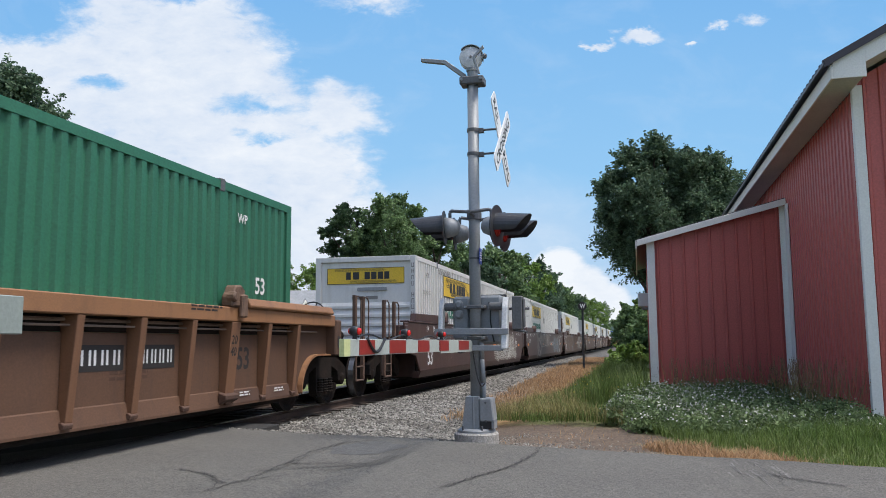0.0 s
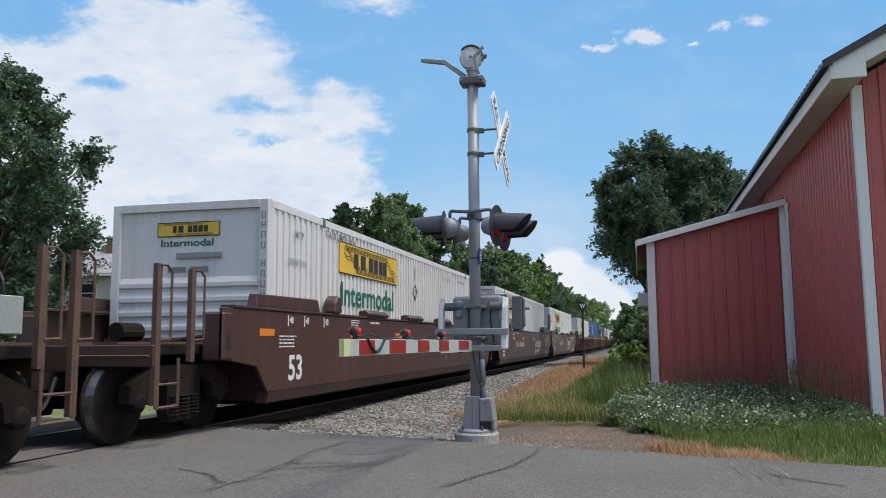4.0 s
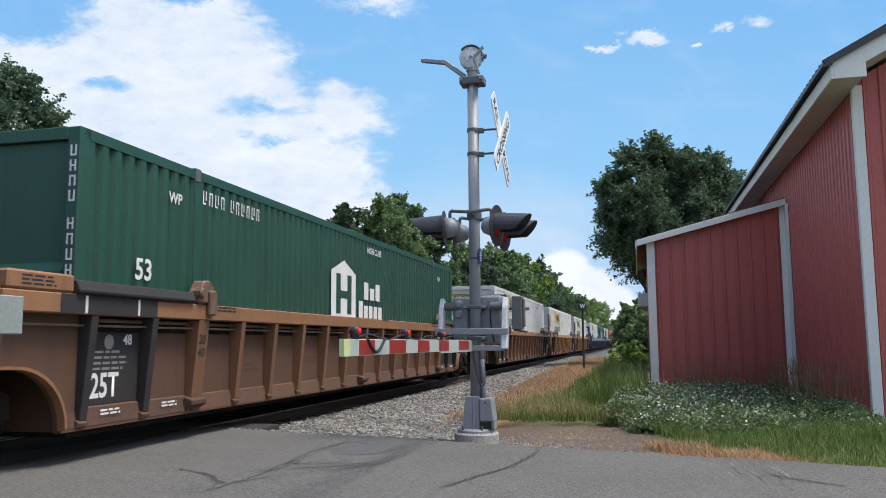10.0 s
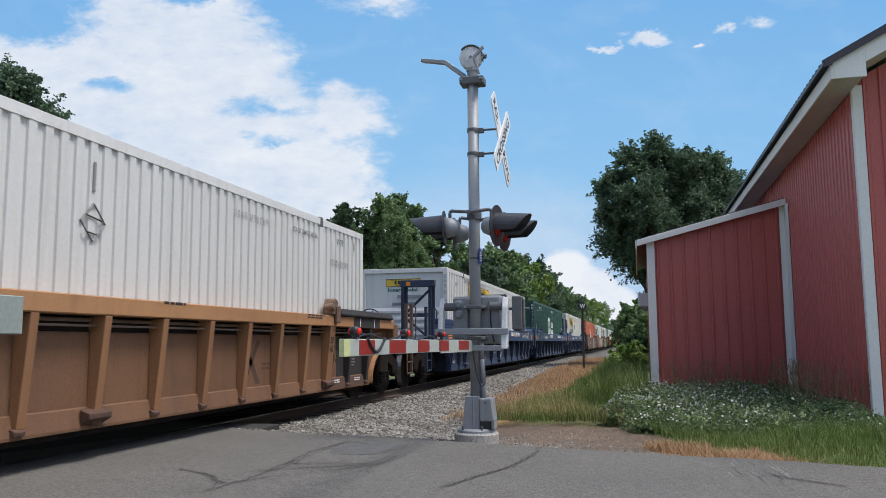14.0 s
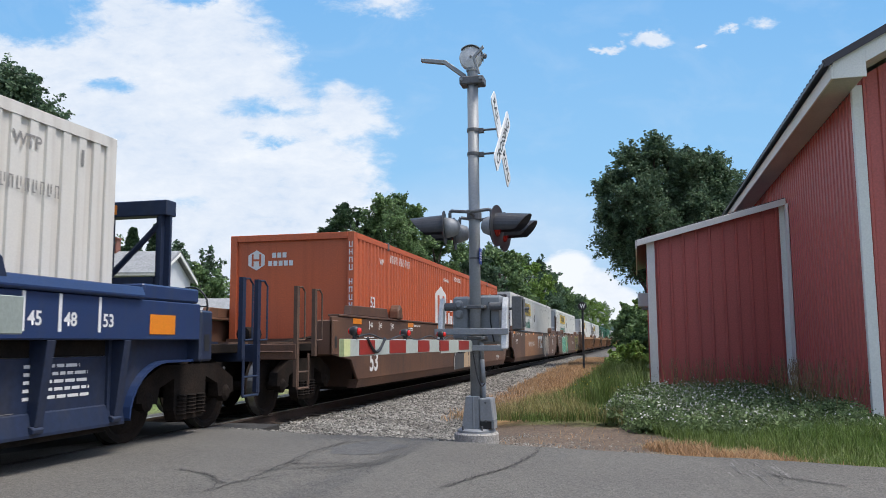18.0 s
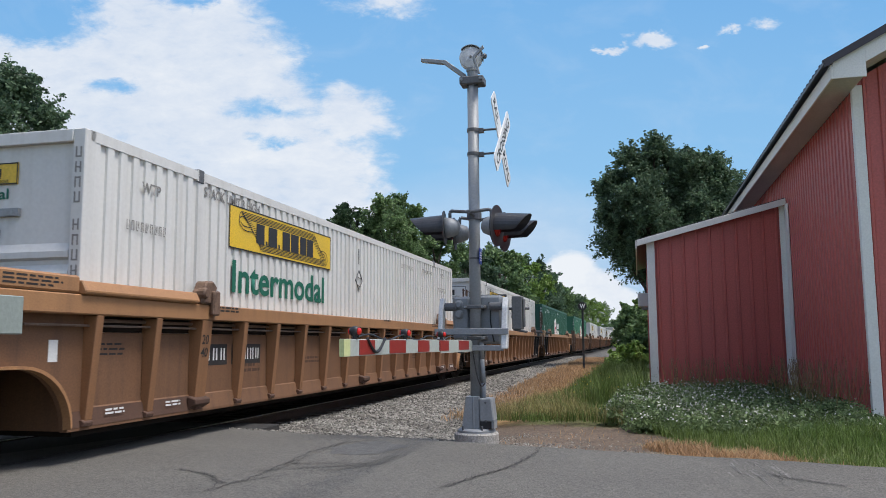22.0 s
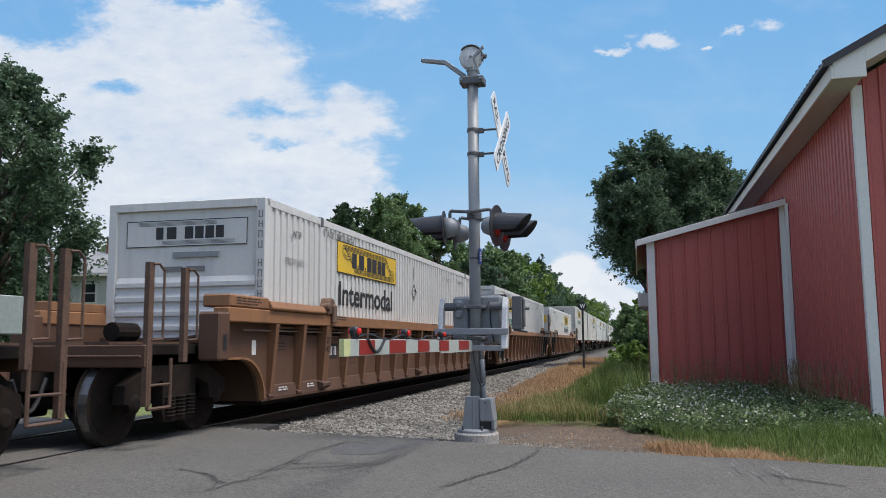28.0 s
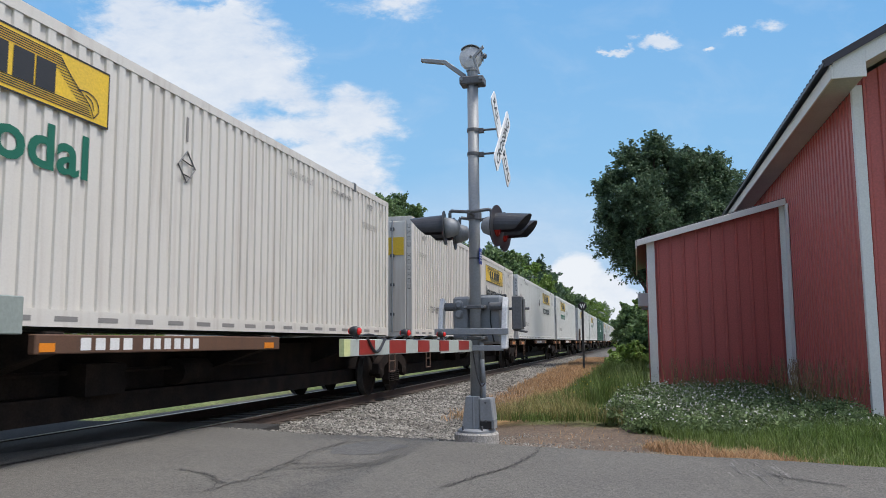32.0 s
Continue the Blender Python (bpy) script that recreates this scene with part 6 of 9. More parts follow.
def bubble_tag(root, y, z, w, h, fill, outline, seed, x=1.504):
    """Sprayed fat bodies that touch, with a dark rim and short curved lines: plain forms, no writing."""
    r_ = random.Random(seed)
    n_ = max(3, round(w / (h * 0.52)))
    cuts = [0.0]
    for i in range(n_):
        cuts.append(cuts[-1] + r_.uniform(0.6, 1.4))
    back, face, lines = Shape(), Shape(), Shape()
    for i in range(n_):
        a, b_ = y + w * cuts[i] / cuts[-1], y + w * cuts[i + 1] / cuts[-1]
        cy, ry = (a + b_) / 2, (b_ - a) / 2
        cz, rz = z + h * r_.uniform(0.45, 0.52), h * r_.uniform(0.43, 0.50)
        lean = r_.uniform(-0.12, 0.16)
        for s, k, xx in ((back, 1.0, x + 0.0006 * i), (face, 0.0, x + 0.007 + 0.0006 * i)):
            ring = []
            for j in range(28):
                q = 2 * math.pi * j / 28
                c_, s_ = math.cos(q), math.sin(q)
                p, t = math.copysign(abs(c_) ** 0.65, c_) * (ry * 1.02 + 0.05 * k), math.copysign(abs(s_) ** 0.75, s_) * (rz + 0.05 * k)
                ring.append((xx, cy + p + lean * t, cz + t))
            s.add(ring, [tuple(range(28))])
        for j in range(2):
            p, t = cy + r_.uniform(-0.3, 0.3) * ry, cz + (0.35 if j else -0.5) * rz
            brush(lines, [(p, t), (p + ry * r_.uniform(-0.2, 0.2), t + rz * 0.30), (p + ry * r_.uniform(0.1, 0.5), t + rz * r_.uniform(0.0, 0.35))], 0.028, x + 0.016)
        brush(lines, [(b_ - 0.01, cz - rz * 0.7), (b_ + lean * 0.2, cz), (b_ + 0.02, cz + rz * 0.6)], 0.03, x + 0.022)
    t = part("painted_tag", back, outline, root, "sprayed rounded forms")
    part("tag_fill", face, fill, t)
    part("tag_shading", lines, outline, t)


def scribble(s, y, z, w, h, r_, n, width, x, long=0.5):
    """Loose curved strokes strewn over a rectangle."""
    for i in range(n):
        p, q, a = r_.uniform(0.03, 0.97), r_.uniform(0.05, 0.95), r_.uniform(0, 6.28)
        line = []
        for k in range(r_.randint(3, 6)):
            line.append((y + w * min(1.0, max(0.0, p)), z + h * min(1.0, max(0.0, q))))
            a += r_.uniform(-1.3, 1.3)
            p, q = p + long * h / w * r_.uniform(0.3, 0.7) * math.cos(a), q + long * r_.uniform(0.3, 0.7) * math.sin(a)
        brush(s, line, width * r_.uniform(0.6, 1.4), x + 0.0004 * i)


def chalk_tag(root, y, z, w, h, fill, outline, seed, x=1.504):
    """Rounded bodies filled with wavy hatching, rimmed by a thin line: plain forms, no writing."""
    r_ = random.Random(seed)
    n_ = max(3, round(w / (h * 0.78)))
    hatch, rim = Shape(), Shape()
    for i in range(n_):
        cy, ry = y + w * (i + 0.5) / n_ + r_.uniform(-0.06, 0.06), w / n_ * r_.uniform(0.50, 0.66)
        cz, rz, lean = z + h * r_.uniform(0.45, 0.56), h * r_.uniform(0.40, 0.50), r_.uniform(-0.2, 0.2)
        rows = max(8, int(rz * 2 / 0.040))
        for k in range(1, rows):
            t = -1 + 2 * k / rows
            half = ry * (1 - abs(t) ** 2.6) ** 0.5
            if half < 0.03:
                continue
            a, b_ = cy - half + lean * t * rz, cy + half + lean * t * rz
            pts = [(a + (b_ - a) * j / 4, cz + t * rz + r_.uniform(-0.012, 0.012)) for j in range(5)]
            brush(hatch, pts, r_.uniform(0.016, 0.034), x + 0.0006 * k)
        ring = [(cy + ry * math.copysign(abs(math.cos(q)) ** 0.8, math.cos(q)) + lean * rz * math.sin(q), cz + rz * math.sin(q)) for q in [2 * math.pi * j / 14 for j in range(15)]]
        brush(rim, ring, 0.02, x + 0.03)
    t = part("painted_tag", hatch, fill, root, "chalky hatched forms")
    part("tag_shading", rim, outline, t)


def mural(root, y, z, w, h, seed, x=1.504):
    """A large faded painting: a brown ground, scrawled pale lines, strokes of blue and white."""
    r_ = random.Random(seed)
    ground_ = Shape()
    ring = [(x, y + w * (0.5 + 0.5 * math.copysign(abs(math.cos(q)) ** 0.3, math.cos(q))) + r_.uniform(-0.08, 0.08), z + h * (0.5 + 0.5 * math.copysign(abs(math.sin(q)) ** 0.35, math.sin(q)) * r_.uniform(0.86, 1.0))) for q in [2 * math.pi * k / 40 for k in range(40)]]
    ground_.add(ring, [tuple(range(40))])
    t = part("painted_tag", ground_, "tag_brown", root, "faded brown painted ground")
    pale, blue, fine_ = Shape(), Shape(), Shape()
    scribble(fine_, y, z, w, h, r_, 70, 0.012, x + 0.004, 0.35)
    scribble(blue, y, z, w, h, r_, 5, 0.07, x + 0.036, 0.5)
    scribble(pale, y, z, w, h, r_, 16, 0.02, x + 0.042, 0.5)
    brush(pale, [(y + w * a, z + h * c) for a, c in ((0.02, 0.05), (0.0, 0.55), (0.03, 0.92), (0.12, 1.0), (0.2, 0.94))], 0.045, x + 0.05)
    part("tag_shading", fine_, "tag_ochre", t)
    part("tag_fill", blue, "tag_sky", t)
    part("tag_shading", pale, "tag_pale", t)


def wave_side(r_, y, z0, z1, sway, n=9):
    return [(y + r_.uniform(-sway, sway), z0 + (z1 - z0) * k / (n - 1)) for k in range(n)]


def column_tag(root, y, z, w, h, seed, x=1.504):
    """Dark bodies with a wavy white rim, parted by two tan columns: plain forms, no writing."""
    r_ = random.Random(seed)
    dark, pale, rim, line = Shape(), Shape(), Shape(), Shape()
    for a, c in ((0.0, 0.36), (0.70, 1.0)):
        left, right = wave_side(r_, y + w * a, z, z + h, 0.07), wave_side(r_, y + w * c, z, z + h, 0.10)
        for k in range(8):
            dark.add([(x, *left[k]), (x, *right[k]), (x, *right[k + 1]), (x, *left[k + 1])], [(0, 1, 2, 3)])
        brush(rim, right if a > 0.5 else left, 0.05, x + 0.02)
        brush(rim, [left[-1], ((left[-1][0] + right[-1][0]) / 2, z + h + 0.03), right[-1]], 0.05, x + 0.026)
    for a, c in ((0.36, 0.52), (0.55, 0.69)):
        left, right = wave_side(r_, y + w * a, z + 0.02, z + h, 0.03), wave_side(r_, y + w * c, z + 0.02, z + h, 0.03)
        for k in range(8):
            pale.add([(x + 0.006, *left[k]), (x + 0.006, *right[k]), (x + 0.006, *right[k + 1]), (x + 0.006, *left[k + 1])], [(0, 1, 2, 3)])
        brush(line, right, 0.025, x + 0.012)
    foot = [(y + w * 0.36, z + 0.02), (y + w * 0.69, z + 0.02), (y + w * 0.69, z + h * 0.30), (y + w * 0.36, z + h * 0.30)]
    pale.add([(x + 0.004, *p) for p in foot], [(0, 1, 2, 3)])
    t = part("painted_tag", dark, "tag_slate", root, "dark painted forms")
    part("tag_fill", pale, "tag_tan", t)
    part("tag_shading", line, "tag_dark", t)
    part("tag_shading", rim, "tag_white", t)


def curl_tag(root, y, z, w, h, seed, x=1.504):
    """One fat double curl in green with a pale rim beside a yellow-green body: plain forms, no writing."""
    bend = ((0.95, 0.92), (0.62, 0.98), (0.30, 0.86), (0.26, 0.62), (0.55, 0.52), (0.90, 0.42), (0.92, 0.18), (0.62, 0.05), (0.30, 0.04))
    back, face, side, glow = Shape(), Shape(), Shape(), Shape()
    line = [(y + w * (0.42 + 0.55 * a), z + h * (0.08 + 0.84 * c)) for a, c in bend]
    brush(back, line, h * 0.40, x)
    brush(face, line, h * 0.27, x + 0.014)
    body = [(y + w * a, z + h * c) for a, c in ((0.02, 0.86), (0.22, 0.82), (0.30, 0.55), (0.16, 0.28), (0.02, 0.14))]
    brush(glow, body, h * 0.42, x + 0.002)
    brush(side, body, h * 0.30, x + 0.012)
    t = part("painted_tag", back, "tag_white", root, "pale rim of a painted curl")
    part("tag_fill", face, "tag_teal", t)
    part("tag_shading", glow, "tag_white", t)
    part("tag_fill", side, "tag_lime", t)


def thin_tag(root, y, z, w, h, mat, seed, x=1.504):
    """A loose sprayed line, looping."""
    r_ = random.Random(seed)
    a, b_, c_ = r_.uniform(2.5, 4.0), r_.uniform(0.5, 3), r_.uniform(0.8, 1.4)
    s = Shape()
    pts = []
    for k in range(70):
        t = k / 69
        pts.append((y + w * t + 0.10 * math.sin(a * 6.28 * t * 2 + b_), z + h * (0.5 + 0.45 * math.sin(a * 6.28 * t * c_) * math.cos(2.1 * t))))
    for (p, q), (p2, q2) in zip(pts, pts[1:]):
        d = Vector((p2 - p, q2 - q))
        if d.length > 1e-4:
            n_ = Vector((-d.y, d.x)).normalized() * 0.014
            s.add([(x, p + n_.x, q + n_.y), (x, p2 + n_.x, q2 + n_.y), (x, p2 - n_.x, q2 - n_.y), (x, p - n_.x, q - n_.y)], [(0, 1, 2, 3)])
    part("sprayed_line", s, mat, root, "thin sprayed line")


def stencil_rows(y, z, w, n, gap=0.045, h=0.02, seed=0):
    r_ = random.Random(seed)
    out = []
    for i in range(n):
        p = y
        end = y + w * r_.uniform(0.75, 1.0)
        while p < end:
            q = min(end, p + r_.uniform(0.06, 0.16))
            out.append((p, q, z - i * gap, z - i * gap + h))
            p = q + 0.025
    return out


def common_floor(root, w0, w1):
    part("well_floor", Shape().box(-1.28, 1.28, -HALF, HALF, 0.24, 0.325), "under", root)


def ribbed_car(paint, dark, g0, g1, c0, c1, marks, style="tan"):
    """A well car with upright ribs. g0, g1: gaps before and after; c0, c1: whether those ends have couplers."""
    label = {"tan": "weathered tan ribbed well car with rust and stencils", "blue": "dark blue ribbed well car with orange reflectors"}[style]
    root = thing("well_car", label, "well car", "cars of the train")
    w0, w1 = (1.65 if c0 else 1.36), (1.65 if c1 else 1.36)
    tan = style == "tan"
    chord_low = 1.385 if tan else 1.15
    # chord, ribs and panels step down in tone: shade painted in with dirt
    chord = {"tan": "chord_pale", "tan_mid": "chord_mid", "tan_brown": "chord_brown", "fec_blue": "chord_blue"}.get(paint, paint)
    common_floor(root, w0, w1)
    ribs_y = [float(k) for k in range(-8, 9)] if tan else [-8.1, -7.0, -6.1, -4.8, -3.2, -1.6, 0.0, 1.6, 3.2, 4.8, 6.1, 7.0, 8.1]

    def rib_mesh(half, mat):
        prof = [(1.319, 0.36), (1.39, 0.36), (1.405, 0.40), (1.497, chord_low - 0.003), (1.303, chord_low - 0.003), (1.303, chord_low - 0.157), (1.319, chord_low - 0.165)]
        return Shape().prism(prof, "y", -half, half).mesh("rib", mat, 0.006)
    foot_me = cached(("foot", style), lambda: Shape().prism([(1.35, 0.335), (1.41, 0.335), (1.42, 0.375), (1.39, 0.40), (1.35, 0.40)], "y", -0.085, 0.05).mesh("rib_foot", "rusty" if tan else paint, 0.006))
    gus_me = cached(("gusset", dark, style), lambda: Shape().prism([(1.36, 0.34), (1.47, 0.40), (1.47, 0.46), (1.36, 0.50)], "y", -0.20, 0.14).mesh("gusset", dark, 0.01))
    for m_, near in ((Matrix(), True), (HALF_TURN, False)):
        a, b_ = (w0, w1) if near else (w1, w0)
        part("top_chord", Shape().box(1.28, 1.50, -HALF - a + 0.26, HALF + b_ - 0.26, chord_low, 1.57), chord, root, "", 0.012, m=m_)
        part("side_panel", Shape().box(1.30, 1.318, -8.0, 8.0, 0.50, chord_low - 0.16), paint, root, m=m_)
        # near-black strip paints in the shade of the slot below the chord
        part("inner_plate", Shape().box(1.299, 1.303, -8.0, 8.0, chord_low - 0.157, chord_low - 0.002), "under", root, "dark strip for the shade under the chord", m=m_)
        part("side_sill", Shape().prism([(1.29, 0.30), (1.375, 0.30), (1.375, 0.33), (1.335, 0.50), (1.319, 0.515), (1.29, 0.498)], "y", -8.26, 8.26), paint, root, "", 0.004, m=m_)
        for sy, ww in ((-1, a), (1, b_)):
            s = arch(ww - 0.25, 0.31, 1.30, 1.345)
            s.v = [(x, sy * (HALF + y), z) for x, y, z in s.v]
            part("arch_panel", s, paint, root, m=m_)
            lip = Shape()
            rim = [(0.20 + 0.66 * (1 - math.cos(q)), 0.33 + 0.57 * math.sin(q)) for q in [math.pi / 2 * k / 8 for k in range(9)]] + [(ww - 0.26, 0.90)]
            for p, q in rim:
                lip.v += [(1.346, sy * (HALF + p), q), (1.43, sy * (HALF + p), q), (1.43, sy * (HALF + p - 0.02), q + 0.026), (1.346, sy * (HALF + p - 0.02), q + 0.026)]
            n_ = len(rim)
            lip.f = [(4 * k + c, 4 * k + (c + 1) % 4, 4 * k + 4 + (c + 1) % 4, 4 * k + 4 + c) for k in range(n_ - 1) for c in range(4)] + [(3, 2, 1, 0), (4 * n_ - 4, 4 * n_ - 3, 4 * n_ - 2, 4 * n_ - 1)]
            lip.s = [0] * len(lip.f)
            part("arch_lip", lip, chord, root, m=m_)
        if near:
            for y in ribs_y:
                wide = abs(abs(y) - 6.05) < 0.1
                black = tan and (marks.get("front") and y in (-8.0, -7.0) or marks.get("rear") and y in (7.0, 8.0))
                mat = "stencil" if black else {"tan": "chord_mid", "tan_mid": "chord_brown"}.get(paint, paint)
                part("rib", cached(("rib", mat, style, wide), lambda: rib_mesh(0.115 if wide else 0.052, mat)), None, root, m=m_ @ pose(0, y, 0))
                part("rib_foot", foot_me, None, root, m=m_ @ pose(0, y, 0))
                if wide or y == 0.0:
                    part("gusset", gus_me, None, root, m=m_ @ pose(0, y, 0))
        else:
            far = Shape()
            for y in ribs_y:
                far.prism([(1.319, 0.36), (1.39, 0.36), (1.497, chord_low - 0.003), (1.319, chord_low - 0.003)], "y", y - 0.05, y + 0.05)
            part("far_ribs", far, paint, root, m=m_)
        for sy in (-1, 1):
            y0, y1 = sorted((sy * 6.28, sy * (8.30 if sy < 0 or not tan else 9.30)))
            black = tan and near and marks.get("front" if sy < 0 else "rear")
            part("guide_rail", Shape().prism([(1.30, 1.572), (1.53, 1.572), (1.55, 1.60), (1.50, 1.70), (1.30, 1.70)], "y", y0, y1), "stencil" if black else chord, root, "raised guide along the top", 0.01, m=m_)
            if black:
                c_ = part("chord_band", Shape().box(1.501, 1.505, sy * 7.75 - 0.75, sy * 7.75 + 0.75, chord_low + 0.006, 1.565), "stencil", root, "black painted band")
                part("tick", bars([(sy * 7.75 + k, sy * 7.75 + k + 0.035, chord_low + 0.01, 1.56) for k in (-0.42, 0.40)], 1.5065), "white_print", c_)
            if tan and sy < 0 or not tan:
                y0, y1 = sorted((sy * 8.32, sy * (HALF + (a if sy < 0 else b_) - 0.30)))
                block = part("end_block", Shape().box(1.10, 1.50, y0, y1, 1.575, 1.74), chord, root, "raised block at the end of the side", 0.02, m=m_)
                if near and tan:
                    part("notice_text", bars(stencil_rows(y0 + 0.15, 1.685, y1 - y0 - 0.35, 3, 0.035, 0.018, 12), 1.502), "stencil", block, m=None)
            if near:
                lock = cached(("lock", style), lambda: Shape().prism([(-0.20, 1.575), (0.20, 1.575), (0.20, 1.66), (0.12, 1.69), (0.15, 1.79), (0.06, 1.86), (-0.10, 1.85), (-0.15, 1.76), (-0.20, 1.72)], "x", 1.37, 1.53).box(1.505, 1.575, 0.0, 0.15, 1.44, 1.74).rod((1.45, -0.16, 1.70), (1.57, -0.16, 1.70), 0.07, 10).mesh("lock_casting", "cast_worn", 0.02)
                              if tan else Shape().prism([(-0.16, 1.575), (0.16, 1.575), (0.06, 1.84), (-0.06, 1.84)], "x", 1.36, 1.52).mesh("lock_casting", paint, 0.02))
                part("lock_casting", lock, None, root, "worn container guide casting", m=pose(0, sy * (6.0 if tan else 6.3), 0))
    if style == "tan":
        part("pipe", Shape().rod((1.40, -8.9, 1.285), (1.40, 8.9, 1.285), 0.013, 6).rod((1.34, -8.0, 1.34), (1.34, 8.0, 1.34), 0.02, 6), "pipe_pale", root, "thin pale train-line pipes")
    end_gear(root, paint, -1, w0, g0, c0)
    end_gear(root, paint, 1, w1, g1, c1)
    truck(root, -HALF - (1.85 if c0 else g0 / 2))
    if c1:
        truck(root, HALF + 1.85)
    # stencils
    pr = "white_print"
    if style == "tan":
        for y0, y1, t in ((-7.94, -7.06, "125T" if marks.get("t", 1) else "25T"), (6.60, 7.94, None)):
            if not marks.get("rear" if t is None else "front"):
                continue
            pn = part("stencil_panel", Shape().box(1.3185, 1.3225, y0, y1, 0.52, chord_low - 0.165), "stencil", root, "black stencil panel")
            if t:
                words_on(pn, t, 0.25, pr, y0 + (0.03 if len(t) > 3 else 0.16), 0.58, 1.3245, 0.82)
            at_y = y0 + 0.15 if t else 7.08
            part("stencil", bars(stencil_rows(at_y, 1.02, 0.55, 4 if t else 7, 0.055, 0.024, int(y0 * 7)), 1.3245), "grey_print", pn)
            words_on(pn, "48" if t else "53", 0.11, pr, y1 - 0.26, 1.10, 1.3245)
            part("round_mark", Shape().lathe([(0.075, 0), (0.075, 0.002)], (1.3225, (y0 + y1) / 2 - 0.05 if t else 7.35, 1.13), (1, 0, 0), 16), "grey_print", pn)
        if not marks.get("front"):
            part("stencil", bars(stencil_rows(-7.8, 1.10, 0.5, 3, 0.05, 0.02, 3), 1.3205), "stencil", root)
            part("label_plate", Shape().box(1.3455, 1.3485, -8.52, -8.40, 0.95, 1.15), pr, root, "small white label")
        for y in (-6.0, 6.0):
            tilt = math.degrees(math.atan2(1.497 - 1.405, chord_low - 0.403))
            for z, t in ((1.10, "20"), (0.95, "40")):
                xx = 1.405 + (z - 0.40) * (1.497 - 1.405) / (chord_low - 0.403)
                part("lettering", lettering(t, 0.115, "stencil"), None, root, "lettering " + t, m=pose(xx + 0.004, y - 0.095, z, 0, tilt, 0))
        words_on(root, "53", 0.30, "stencil", 6.34, 0.76, 1.3205, 0.95)
        for y0, y1 in ((-8.2, -6.15), (6.15, 8.2)):
            part("skirt_paint", Shape().prism([(1.3765, 0.335), (1.338, 0.497), (1.341, 0.497), (1.3795, 0.335)], "y", y0, y1), "tan_dark", root, "darker painted skirt")
        if marks.get("number", 1):
            y = marks.get("at", 3.1)
            part("number_panel", Shape().box(1.3185, 1.321, y, y + 0.80, 0.84, 1.10).box(1.3185, 1.321, y + 0.92, y + 1.75, 0.84, 1.10), "stencil", root, "black number panel")
            part("stencil", bars([(y + 0.06 + 0.19 * i + k, y + 0.095 + 0.19 * i + k, 0.90, 1.05) for i in range(4) for k in (0, 0.075)] + [(y + 0.98 + 0.155 * i + k, y + 1.01 + 0.155 * i + k, 0.90, 1.05) for i in range(5) for k in (0, 0.065)], 1.3225), pr, root)
        if marks.get("x"):
            y = -HALF + 11.2
            s = Shape()
            for a, b_ in (((y, 0.55), (y + 0.45, 1.15)), ((y + 0.45, 0.55), (y, 1.15))):
                s.add([(1.3205, a[0] - 0.06, a[1]), (1.3205, a[0] + 0.06, a[1]), (1.3205, b_[0] + 0.06, b_[1]), (1.3205, b_[0] - 0.06, b_[1])], [(0, 1, 2, 3)])
            part("faded_mark", s, "tan_dark", root)
        part("stencil", bars(stencil_rows(-HALF + 3.05, 0.80, 0.8, 2, 0.07, 0.04, 3) + stencil_rows(-HALF + 5.4, 0.86, 0.7, 2, 0.06, 0.035, 4) + stencil_rows(HALF - 4.4, 0.8, 0.7, 2, 0.06, 0.035, 6), 1.3205), "tan_dark", root)
        part("stencil", bars(stencil_rows(-HALF + 2.2, 1.54, 0.8, 2, 0.04, 0.022, 8) + stencil_rows(-HALF + 9.0, 1.54, 0.5, 1, 0.04, 0.03, 9) + stencil_rows(HALF - 3.2, 1.54, 0.8, 2, 0.04, 0.022, 5), 1.5025), "stencil", root)
        for y in (-7.55, -6.5, 6.5, 7.55):
            part("stencil", bars(stencil_rows(y - 0.17, 0.455, 0.34, 2, 0.035, 0.02, int(y * 10)), 1.3805), pr, root)
    else:
        for i in range(5):
            y = -HALF + 2.6 + i * 2.9
            part("reflector", Shape().box(1.5005, 1.504, y, y + 0.30, 1.33, 1.42), "orange_tape", root)
        for y in (-8.91, 8.45):
            part("reflector", Shape().box(1.501, 1.505, y, y + 0.48, 1.21, 1.42), "orange_tape", root)
        part("name_mark", bars([(-4.9 + 0.13 * i, -4.80 + 0.13 * i, 1.28, 1.42) for i in range(10)] + [(-2.0 + 0.12 * i, -1.91 + 0.12 * i, 1.34, 1.50) for i in range(11)] + [(2.35 + 0.145 * i, 2.46 + 0.145 * i, 1.34, 1.50) for i in range(16) if i not in (7, 12)], 1.503), pr, root, "white name blocks")
        for y, t in ((-HALF + 0.2, "48"), (-HALF + 0.75, "45"), (-HALF + 1.6, "40"), (HALF - 0.4, "53"), (HALF - 0.95, "48"), (HALF - 1.4, "45"), (HALF - 2.3, "40")):
            part("limit_mark", Shape().box(1.5005, 1.503, y - 0.07, y - 0.03, 1.22, 1.56), pr, root)
            words_on(root, t, 0.13, pr, y, 1.27, 1.503)
        words_on(root, "53", 0.44, pr, 0.28, 0.54, 1.3205, 1.1)
        y = -0.75
        part("plate_mark", bars([(y, y + 0.22, 0.72, 0.735), (y, y + 0.22, 1.0, 1.015), (y, y + 0.015, 0.72, 1.015), (y + 0.205, y + 0.22, 0.72, 1.015)], 1.3205), pr, root)
